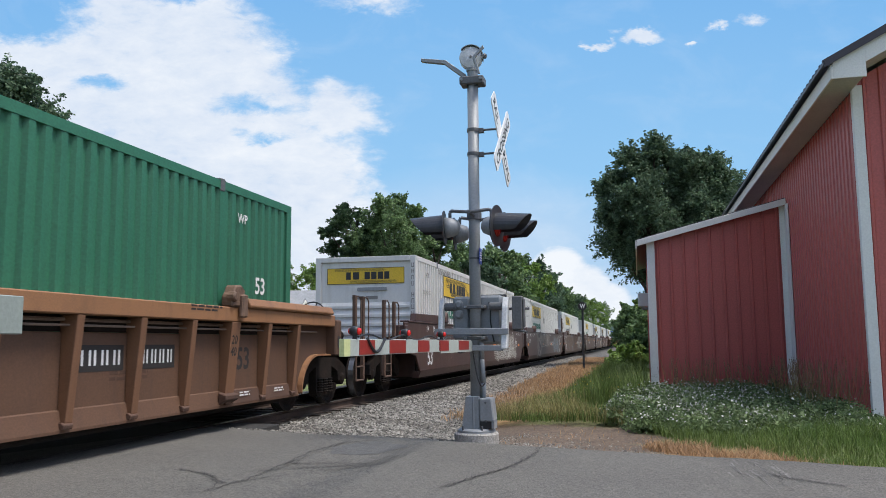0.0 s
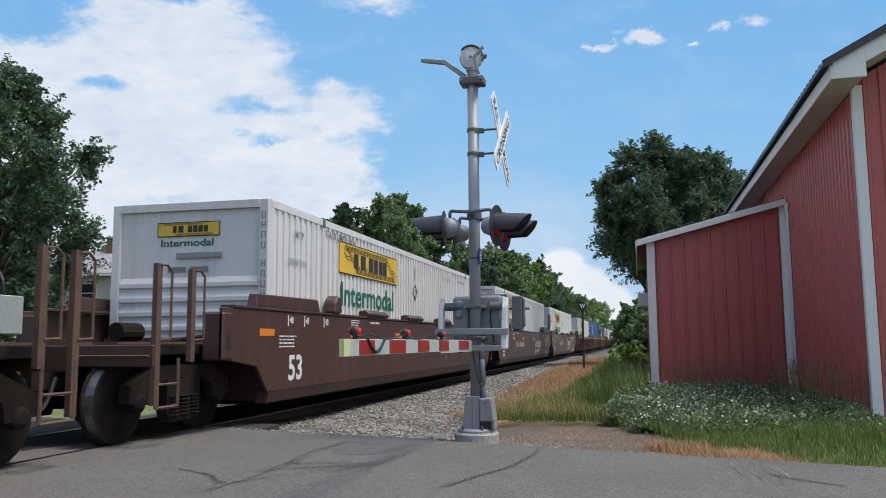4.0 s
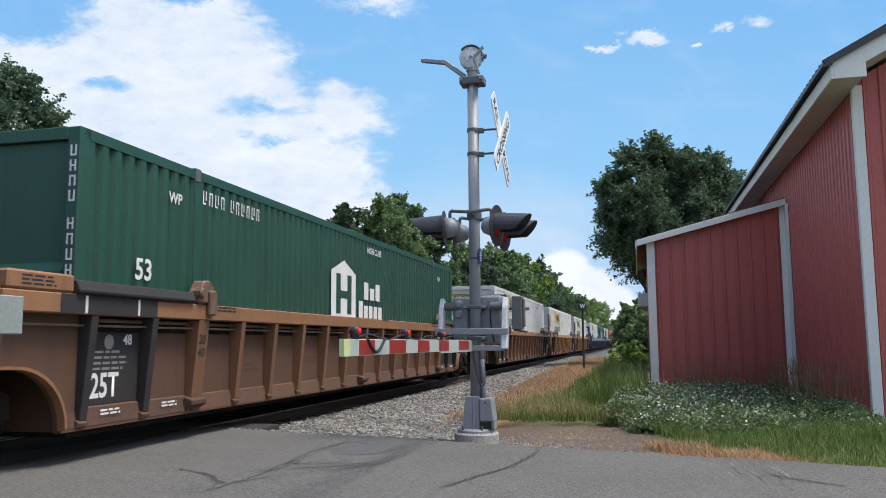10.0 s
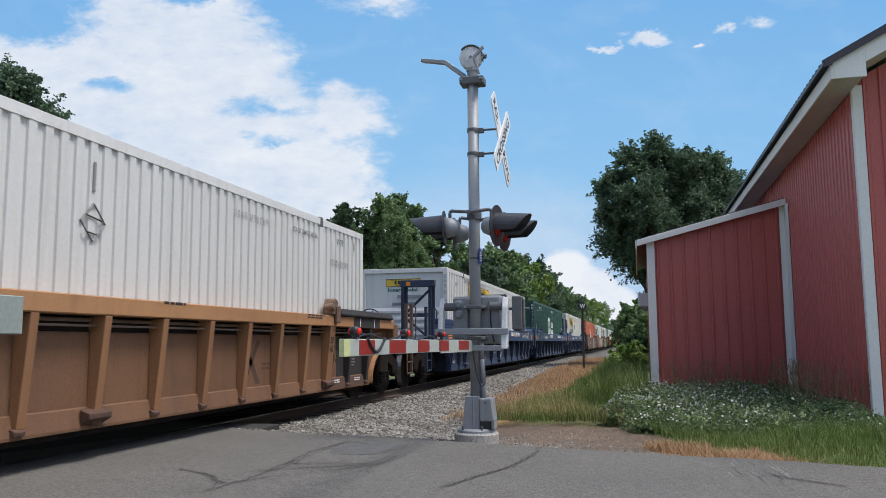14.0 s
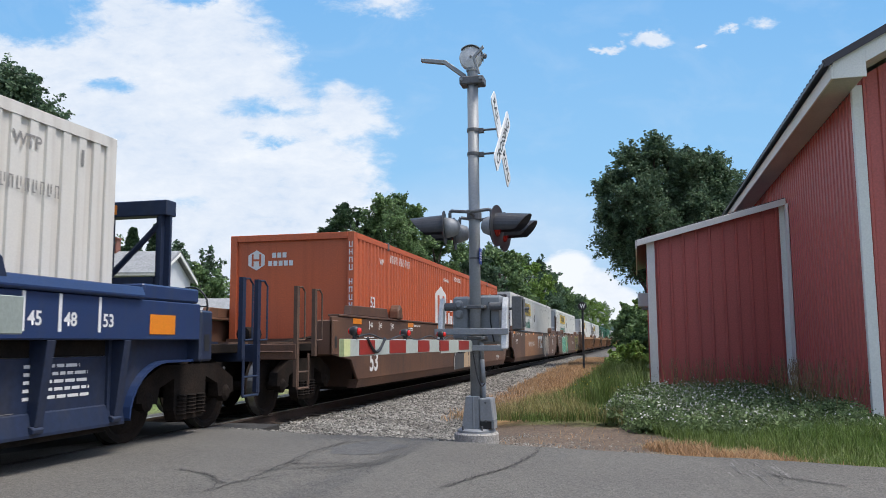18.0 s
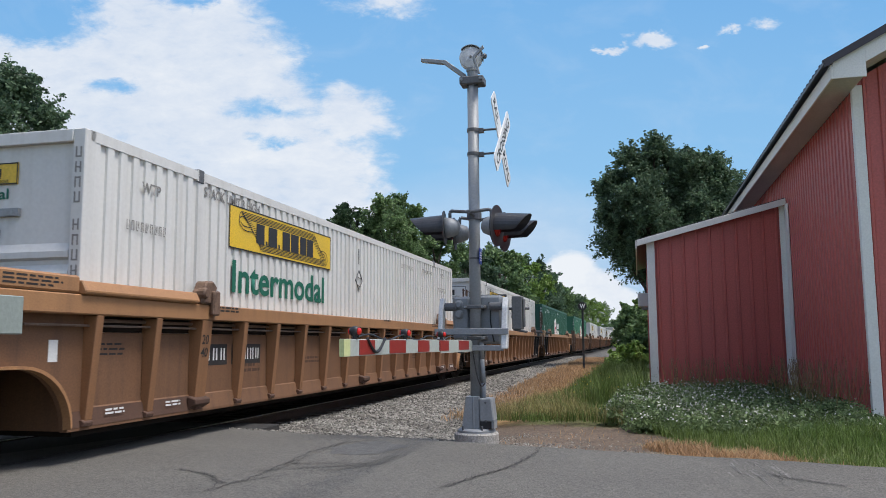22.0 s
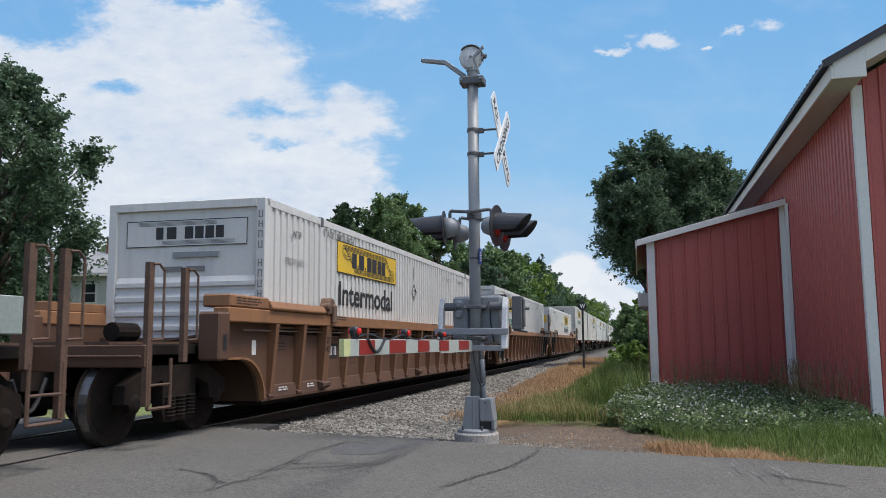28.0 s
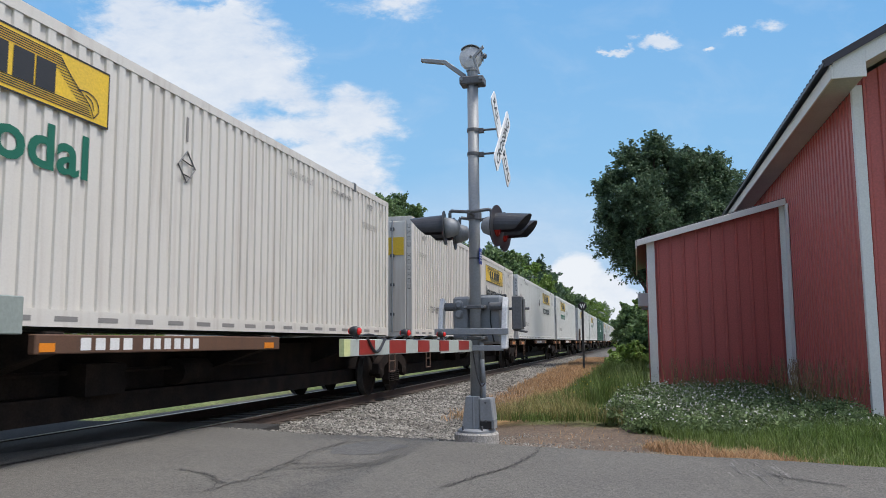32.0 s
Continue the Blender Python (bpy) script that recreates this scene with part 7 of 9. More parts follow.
        part("stencil", bars([(-4.45 + 0.18 * i, -4.32 + 0.18 * i, 0.50, 0.68) for i in range(3)] + [(-3.2 + 0.18 * i, -3.07 + 0.18 * i, 0.50, 0.68) for i in range(4)] + stencil_rows(HALF - 1.2, 0.9, 0.9, 5, 0.07, 0.03, 4) + stencil_rows(-HALF + 0.2, 0.56, 0.6, 2, 0.04, 0.02, 2), 1.3215), pr, root)
        part("stencil", Shape().box(1.3185, 1.3215, -HALF + 1.3, HALF - 1.3, 0.52, 0.526), "grey_print", root, "thin chalk line")
        for sy in marks.get("tower", ()):
            y = sy * (HALF + (1.05 if sy > 0 else 1.45))
            for sx in (0.45, 1.2):
                part("tower_column", Shape().box(sx - 0.09, sx + 0.09, y - 0.02, y + 0.02, 1.1, 2.578).box(sx - 0.02, sx + 0.02, y - 0.09, y + 0.09, 1.1, 2.578), paint, root, "blue flanged column")
            part("tower_beam", Shape().box(0.36, 1.29, y - 0.10, y + 0.10, 2.58, 2.76), paint, root, "blue top beam", 0.01)
            part("tower_beam", Shape().box(0.56, 1.10, y - 0.03, y + 0.03, 1.78, 1.88), paint, root, "blue cross beam")
            for p, q in (((1.2, y, 1.15), (0.45, y, 1.8)), ((0.45, y, 1.85), (1.2, y, 2.55)), ((1.2, y, 1.15), (1.2, y - sy * 0.75, 1.62))):
                part("tower_brace", Shape().rod(p, q, 0.035, 6), paint, root)
            part("reflector", Shape().box(0.52, 0.64, y - 0.106, y - 0.102, 2.61, 2.72), "orange_tape", root)
    for kind, *args in marks.get("tags", ()):
        {"big": tag_art, "bubble": bubble_tag, "line": thin_tag, "chalk": chalk_tag, "mural": mural, "columns": column_tag, "curl": curl_tag}[kind](root, *args, x=1.3225)
    return root


def smooth_car(paint, g0, g1, c0, c1, marks, label):
    """A well car with plain plate sides, orange reflectors, guide flaps and sprayed shapes."""
    root = thing("well_car", label, "well car", "cars of the train")
    w0, w1 = (1.65 if c0 else 1.22), (1.65 if c1 else 1.22)
    common_floor(root, w0, w1)
    for m_, near in ((Matrix(), True), (HALF_TURN, False)):
        a, b_ = (w0, w1) if near else (w1, w0)
        pts = [(-HALF - 0.35, 0.44), (HALF + 0.35, 0.44), (HALF + 0.70, 0.80), (HALF + b_, 0.92), (HALF + b_, 1.56), (-HALF - a, 1.56), (-HALF - a, 0.92), (-HALF - 0.70, 0.80)]
        part("side_plate", Shape().prism(pts, "x", 1.45, 1.50), paint, root, "plain steel side", 0.01, m=m_)
        part("side_sill", Shape().prism([(1.28, 0.285), (1.445, 0.285), (1.497, 0.438), (1.30, 0.438)], "y", -HALF - 0.30, HALF + 0.30), paint, root, m=m_)
        part("top_chord", Shape().box(1.30, 1.515, -HALF - a + 0.3, HALF + b_ - 0.3, 1.565, 1.605), paint, root, "", 0.008, m=m_)
        for sy in (-1, 1):
            y0, y1 = sorted((sy * (HALF + 0.75), sy * (HALF - 1.55)))
            part("guide_rail", Shape().prism([(y0, 1.607), (y1, 1.607), (y1 - 0.12, 1.80), (y0 + 0.06, 1.78)], "x", 1.36, 1.50), paint, root, "raised guide plate along the top", 0.01, m=m_)
        if near:
            for y in marks.get("flaps", (-3.6, -0.8, 2.2, 4.9)):
                part("guide_flap", cached(("flap", paint), lambda: Shape().prism([(1.34, 1.607), (1.54, 1.607), (1.56, 1.66), (1.47, 1.73), (1.34, 1.70)], "y", -0.62, 0.62).mesh("guide_flap", paint, 0.01)), None, root, "folded container guide", m=pose(0, y, 0))
            for sy in (-1, 1):
                part("lock_casting", cached(("hump", paint), lambda: Shape().prism([(-0.18, 1.607), (0.18, 1.607), (0.12, 1.86), (-0.02, 1.92), (-0.15, 1.80)], "x", 1.34, 1.56).mesh("lock_casting", paint, 0.03)), None, root, "container guide hump", m=pose(0, sy * 5.85, 0) @ (HALF_TURN if False else Matrix()))
    end_gear(root, paint, -1, w0, g0, c0)
    end_gear(root, paint, 1, w1, g1, c1)
    truck(root, -HALF - (1.85 if c0 else g0 / 2))
    if c1:
        truck(root, HALF + 1.85)
    X, pr = 1.503, "white_print"
    for y in (-HALF - 0.62, -5.1, -2.35, 1.5, 5.0, HALF - 0.6):
        rz = marks.get("refl", 1.21)
        part("reflector", Shape().box(1.5002, 1.5035, y, y + 0.46, rz, rz + 0.10), "orange_tape", root)
    for y, t in ((-HALF + 0.35, "48"), (-HALF + 0.95, "45"), (-HALF + 1.75, "40"), (HALF - 2.0, "40"), (HALF - 1.0, "45"), (HALF - 0.45, "48"), (HALF + 0.1, "53")):
        part("limit_mark", Shape().box(1.5005, 1.502, y - 0.06, y - 0.03, 1.36, 1.52), pr, root)
        words_on(root, t, 0.10, pr, y, 1.40, X)
    if marks.get("t"):
        words_on(root, marks["t"], 0.16, pr, -HALF - 1.0, 1.30, X)
    if marks.get("fifty", 1):
        words_on(root, "53", 0.38, pr, -7.75, 0.56, X, 1.05)
    part("stencil", bars(stencil_rows(-HALF + 0.0, 1.2, 0.6, 4, 0.05, 0.02, 2) + stencil_rows(HALF - 1.4, 1.22, 0.55, 7, 0.05, 0.022, 3) + stencil_rows(HALF - 1.6, 0.62, 0.6, 4, 0.045, 0.018, 5) + stencil_rows(-HALF + 3.0, 1.5, 0.5, 4, 0.04, 0.018, 7), X), pr, root)
    y = marks.get("number", -4.1)
    part("stencil", bars([(y + 0.26 * i + k, y + 0.045 + 0.26 * i + k, 0.90, 1.12) for i in range(3) for k in (0, 0.12)] + [(y + 0.95 + 0.26 * i + k, y + 0.99 + 0.26 * i + k, 0.90, 1.12) for i in range(5) for k in (0, 0.11)] + stencil_rows(y + 0.1, 1.47, 0.7, 1, 0.05, 0.035, 4), X), pr, root, "white number bars")
    part("door_outline", bars([(2.2, 4.0, 0.50, 0.508), (2.2, 2.208, 0.38, 0.508)], X), "grey_print", root)
    if marks.get("name"):
        y, col = marks["name"]
        s = Shape()
        for i in range(4):
            p = y + 0.62 * i
            s.add([(X, p, 0.84), (X, p + 0.54, 0.84), (X, p + 0.66, 1.17), (X, p + 0.12, 1.17)], [(0, 1, 2, 3)])
        s.add([(X, y - 0.25, 0.52), (X, y + 2.6, 0.74), (X, y - 0.1, 0.72)], [(0, 1, 2)])
        part("name_mark", s, col, root, "slanted pale name blocks")
    if marks.get("blocks"):
        y = marks["blocks"]
        nm_ = bars([(y, y + 1.22, 1.262, 1.40), (y + 0.2, y + 0.38, 0.80, 1.26), (y + 0.84, y + 1.02, 0.80, 1.26)], X)
        nm_.add([(X, y + 1.28, 0.80), (X, y + 1.88, 0.80), (X, y + 1.58, 1.08)], [(0, 1, 2)])
        nm_.add([(X, y + 1.28, 1.40), (X, y + 1.58, 1.12), (X, y + 1.88, 1.40)], [(0, 1, 2)])
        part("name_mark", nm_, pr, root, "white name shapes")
    for text, y, z in marks.get("words", ()):
        words_on(root, text, 0.135 if len(text) > 2 else 0.27, "tag_white", y, z, 1.506, 0.85)
    if marks.get("words"):
        part("stencil", bars([(3.36, 3.60, 0.72, 0.83), (3.34, 3.80, 0.50, 0.61), (3.40, 3.62, 0.42, 0.435)], 1.506), "tag_white", root)
    if marks.get("patch"):
        part("repaint", Shape().box(1.5, 1.5012, *marks["patch"], 0.46, 1.50), "brown_orange", root, "orange-brown repainted stretch")
    for kind, *args in marks.get("tags", ()):
        {"big": tag_art, "bubble": bubble_tag, "line": thin_tag, "chalk": chalk_tag, "mural": mural, "columns": column_tag, "curl": curl_tag}[kind](root, *args)
    return root


def spine_car(g0, g1, c0, c1, both_trucks=False):
    """A skeleton car: a spine beam with cross arms that carries one container above the wheels."""
    root = thing("spine_car", "brown skeleton flat car with a spine beam and cross arms", "flat car", "cars of the train")
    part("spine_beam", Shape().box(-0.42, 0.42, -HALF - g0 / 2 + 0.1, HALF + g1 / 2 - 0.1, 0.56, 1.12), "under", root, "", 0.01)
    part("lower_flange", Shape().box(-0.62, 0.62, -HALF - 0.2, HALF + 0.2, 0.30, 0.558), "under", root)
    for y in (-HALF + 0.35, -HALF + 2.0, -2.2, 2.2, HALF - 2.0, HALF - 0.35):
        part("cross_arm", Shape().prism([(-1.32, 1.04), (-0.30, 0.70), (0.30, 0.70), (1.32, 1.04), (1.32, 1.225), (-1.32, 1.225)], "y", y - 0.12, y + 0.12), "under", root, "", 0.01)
    part("deck_edge", Shape().box(1.28, 1.36, -2.5, 2.5, 1.02, 1.20), "tan_mid", root, "tan edge plate", 0.01)
    part("stencil", bars([(-1.9 + 0.22 * i, -1.75 + 0.22 * i, 1.05, 1.17) for i in range(4)] + [(-0.9 + 0.2 * i, -0.77 + 0.2 * i, 1.05, 1.17) for i in range(6)], 1.362), "white_print", root)
    part("reflector", Shape().box(1.361, 1.364, -2.45, -2.25, 1.04, 1.12).box(1.361, 1.364, 2.0, 2.3, 1.04, 1.12), "orange_tape", root)
    for y in (-HALF + 0.6, HALF - 0.6):
        part("edge_plate", Shape().box(1.30, 1.40, y - 0.55, y + 0.55, 0.98, 1.16), "tan", root, "", 0.01)
        part("reflector", Shape().box(1.401, 1.404, y - 0.3, y - 0.1, 1.02, 1.11).box(1.401, 1.404, y, y + 0.2, 1.02, 1.11), "orange_tape", root)
        part("step", Shape().pipe([(1.36, y + 0.45, 0.98), (1.36, y + 0.45, 0.5), (1.36, y + 0.85, 0.5), (1.36, y + 0.85, 0.98)], 0.018, 6).rod((1.36, y + 0.45, 0.72), (1.36, y + 0.85, 0.72), 0.014, 6), "grab", root)
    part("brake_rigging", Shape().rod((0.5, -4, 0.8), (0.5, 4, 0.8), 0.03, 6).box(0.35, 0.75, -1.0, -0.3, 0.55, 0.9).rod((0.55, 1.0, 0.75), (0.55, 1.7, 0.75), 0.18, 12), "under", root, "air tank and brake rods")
    if c0:
        lad = Shape()
        for y in (-HALF - 0.35, -HALF - 0.85):
            lad.box(1.38, 1.44, y - 0.04, y + 0.04, 0.45, 2.25)
            lad.pipe([(1.42, y, 1.2), (1.46, y + 0.18, 1.2), (1.46, y + 0.18, 2.1), (1.43, y + 0.1, 2.24), (1.42, y, 2.22)], 0.014, 6)
        for z in (0.5, 0.75, 1.0, 1.3):
            lad.rod((1.42, -HALF - 0.35, z), (1.42, -HALF - 0.85, z), 0.015, 6)
        part("ladder", lad, "grab", root, "end ladder with grab irons")
        part("end_platform", Shape().box(-1.4, 1.44, -HALF - 0.95, -HALF - 0.2, 1.0, 1.15), "tan", root, "", 0.015)
        part("coupler", Shape().box(-0.12, 0.12, -HALF - g0 / 2 - 0.1, -HALF - 0.9, 0.72, 0.92).box(-0.17, 0.17, -HALF - g0 / 2 - 0.1, -HALF - g0 / 2 + 0.15, 0.68, 0.98), "rusty", root, "", 0.02)
    truck(root, -HALF - g0 / 2 if not c0 else -HALF + 0.9)
    if both_trucks:
        truck(root, HALF - 0.9)
    return root


# ---- the consist ----
FRONT = [-4.54, 18.89, 38.30, 57.72, 81.14, 100.56, 119.98, 143.40, 162.82, 182.23, 205.66, 225.07, 244.49, 267.91, 287.33, 306.74, 330.17, 349.58, 369.00,
         392.42, 411.84, 431.26, 454.68, 477.85, 501.38, 520.80, 540.22, 561.13, 579.16, 596.80, 614.50, 634.40, 652.10, 669.80, 689.70, 707.40, 725.10, 745.00, 762.70]
W = dict
MAROON = "dark maroon plate-sided well car with orange reflectors"
BROWN = "brown rust-stained plate-sided well car with sprayed shapes"
# container, then car, one pair a unit; ends: c coupler, a articulated
UNITS = [
    (("folded", "box_seagreen", "sea green", "plain"), ("tan_mid", W(at=3.1))),
    (("white", W(end="big")), ("maroon", W(number=-4.6, tags=(("chalk", 1.7, 0.42, 5.0, 0.62, "tag_white", "tag_pale", 11), ("chalk", 2.2, 0.95, 4.0, 0.48, "tag_white", "tag_pale", 19), ("line", -5.3, 0.6, 0.7, 0.7, "tag_pale", 4), ("line", -3.2, 1.1, 1.6, 0.35, "tag_pale", 6)), flaps=()))),
    (("white", W(end="small")), ("maroon", W(t="125T", fifty=0, tags=(("big", -5.3, 0.42, 1.9, 1.1, "tag_pale", "tag_dark", 12), ("chalk", -3.4, 0.80, 3.95, 0.76, "tag_pale", "tag_white", 13), ("chalk", 3.0, 0.45, 3.1, 1.0, "tag_blue", "tag_pale", 14)), flaps=(), number=0.9))),
    (("white", W(end="big", ink="dark_print")), ("maroon", W(t="125T", number=2.4, tags=(("mural", -6.6, 0.42, 5.0, 1.12, 15), ("big", 4.5, 0.68, 1.2, 0.85, "tag_pale", "tag_blue", 20), ("line", 1.6, 0.55, 2.0, 0.3, "tag_pale", 18), ("line", 6.0, 0.75, 1.4, 0.5, "tag_pale", 19)), flaps=(-5.4, -3.1, 0.1, 2.6)))),
    (("white", W(end="small")), ("maroon", W(number=-4.1, tags=(("line", 2.0, 0.6, 1.0, 0.7, "tag_pale", 8),)))),
    (("white", W(end="small")), ("maroon", W(flaps=(), number=-4.1, tags=(("line", -4.7, 0.55, 0.7, 1.0, "tag_pale", 21), ("line", 0.7, 0.55, 2.3, 0.95, "tag_pale", 22), ("line", 3.1, 0.5, 1.1, 1.05, "white_print", 24), ("line", 6.2, 1.1, 0.7, 0.3, "tag_pale", 23)), name=(2.2, "tag_tan")))),
    (("white", W(end="small")), ("maroon", W(flaps=(-1.2, 2.6), number=-4.1, tags=(("line", -5.6, 1.05, 1.4, 0.3, "tag_blue", 31), ("line", -7.2, 1.0, 0.7, 0.5, "tag_pale", 33), ("bubble", 4.6, 0.45, 2.8, 1.0, "maroon", "white_print", 32)), name=(1.7, "tag_tan")))),
    (("white", W(end="small")), ("tan_brown", W(at=-6.1, tags=(("line", 0.6, 0.7, 0.6, 0.45, "stencil", 5), ("line", 2.2, 0.7, 0.6, 0.45, "stencil", 7))))),
    (("folded", "box_blue", "bright blue", "square"), ("tan_mid", W(t=0, x=1, number=0))),
    (("folded", "box_darkgreen", "dark green", "hub"), ("tan_mid", W(number=0))),
    (("white", W(end="small")), ("tan_mid", W(at=-6.0))),
    (("white", W(end="small")), ("tan", W(t=0, number=0))),
    (("white", W(end="small")), ("tan", W(x=1, number=0))),
    (("white", W(end="small")), ("blue", W(tower=(-1,)))),
    (("folded", "box_darkgreen", "dark green", "hub"), ("blue", W(tower=(1,)))),
    (("white", W(end="small", strip="red_print", old=True)), ("blue", W(tower=(1,)))),
    (("folded", "box_orange", "orange", "orange"), ("brown", W(number=-4.7, fifty=1, tags=(("columns", -0.45, 0.36, 3.6, 1.18, 41), ("line", 8.15, 0.5, 0.5, 0.9, "tag_pale", 42)), words=(("THE", 3.35, 1.28), ("HUNT", 3.34, 1.10), ("FOR", 3.36, 0.91), ("II", 3.05, 0.78), ("II", 2.95, 0.40)), flaps=()))),
    (("white", W(end="small", strip="red_print")), ("brown", W(t="125T", fifty=0, blocks=-0.34, patch=(-5.2, 1.57), tags=(("bubble", 1.96, 0.36, 2.5, 1.12, "tag_cream", "tag_dark", 43), ("line", 4.5, 0.5, 0.7, 0.9, "tag_pale", 44)), flaps=(), number=-4.0))),
    (("white", W(end="small", strip="red_print")), ("brown", W(t="125T", fifty=0, number=2.0, tags=(("bubble", -6.2, 0.36, 2.5, 1.13, "tag_teal", "white_print", 45), ("curl", -3.63, 0.36, 1.4, 1.18, 45), ("big", 5.0, 0.45, 3.4, 1.05, "tag_dark", "tag_yellow", 47)), flaps=(-2.7, -0.1, 2.9)))),
    (("white", W(end="small")), ("tan", W(at=-6.0))),
    (("white", W(end="bigwhite", ink="dark_print")), ("tan", W(t=0, number=0))),
    (("folded", "box_green", "deep green", "hubred"), ("tan", W(x=1, number=0))),
    (("folded", "box_seagreen", "sea green", "hubred"), ("tan_mid", W())),
    (("white", W(end="small", ink="dark_print")), ("tan_mid", W(number=0, x=1))),
    (("white", W(end="bigwhite", ink="dark_print")), ("tan_mid", W(at=-6.0))),
    (("white", W(end="smallwhite")), ("tan_mid", W(x=1, number=0))),
    (("white", W(end="doors", back=True, ink="dark_print")), ("tan_mid", W(at=4.2))),
    (("white", W(end="smallwhite", old=True, spine=1)), ("spine", W())),
    (("white", W(end="doors", old=True, back=True, ink="dark_print", spine=1)), ("spine", W())),
    (("white", W(end="small", back=True, ink="dark_print", spine=1)), ("spine", W())),
    (("white", W(end="small", spine=1)), ("spine", W())),
    (("white", W(end="small", ink="dark_print")), ("spine", W())),
    (("white", W(end="small")), ("spine", W())),
    (("folded", "box_darkgreen", "dark green", "hub"), ("spine", W())),
    (("white", W(end="small")), ("spine", W())),
    (("white", W(end="small")), ("spine", W())),
    (("white", W(end="small")), ("spine", W())),
    (("white", W(end="small")), ("spine", W())),
    (("white", W(end="small")), ("spine", W())),
]
TRAIN = []
for i, (box, car) in enumerate(UNITS):
    before = FRONT[i] - FRONT[i - 1] - L_BOX if i else 3.26
    after = FRONT[i + 1] - FRONT[i] - L_BOX if i + 1 < len(FRONT) else 7.27
    c0, c1 = before > 4.2, after > 4.2
    kind, marks = car
    if kind == "brown" or i < 4:
        marks["refl"] = 1.45 if kind == "brown" else 0.93
    marks["front"] = i in (7, 8, 9, 10, 11, 12, 20, 21, 25, 26)
    marks["rear"] = i in (7, 8, 9, 10, 11, 12, 20, 24, 25)
    if kind == "spine":
        vehicle = spine_car(before, after, before > 3.0, after > 3.0, after > 3.0)
    elif kind in ("tan", "tan_mid", "tan_brown", "blue"):
        blue = kind == "blue"
        vehicle = ribbed_car("fec_blue" if blue else kind, "fec_blue" if blue else "tan_dark", before, after, c0, c1, marks, "blue" if blue else "tan")
    else:
        vehicle = smooth_car(kind, before, after, c0, c1, marks, MAROON if kind == "maroon" else BROWN)
    load = freight_box(box[1]) if box[0] == "white" else folded_box(*box[1:])
    TRAIN.append((vehicle, load, FRONT[i] + HALF, 1.249 if kind == "spine" else BOX_Z))


# ---- trees, grass and flowers ----
def cards(centres, sizes, rng, flat=0.0, stretch=1.6):
    """Small leaf-shaped faces round the centres, each bent along its middle."""
    n_ = len(centres)
    a = rng.normal(size=(n_, 3))
    a[:, 2] *= 1 - flat
    a /= np.linalg.norm(a, axis=1)[:, None] + 1e-9
    b_ = rng.normal(size=(n_, 3))
    b_ = np.cross(a, b_)
    b_ /= np.linalg.norm(b_, axis=1)[:, None] + 1e-9
    c_ = np.cross(a, b_)
    s = sizes[:, None]
    p0 = centres - a * s * stretch * 0.5
    p2 = centres + a * s * stretch * 0.5
    p1 = centres + b_ * s * 0.5 + c_ * s * 0.15
    p3 = centres - b_ * s * 0.5 + c_ * s * 0.15
    v = np.stack([p0, p1, p2, p3], 1).reshape(-1, 3)
    k_ = 4 * np.arange(n_)[:, None]
    f = np.concatenate([k_ + np.array([0, 1, 2]), k_ + np.array([0, 2, 3])], 0)
    return v, f


def leaf_mesh(name, v, f, mat):
    me = bpy.data.meshes.new(name)
    me.from_pydata(v.tolist(), [], f.tolist())
    me.materials.append(M[mat])
    return me


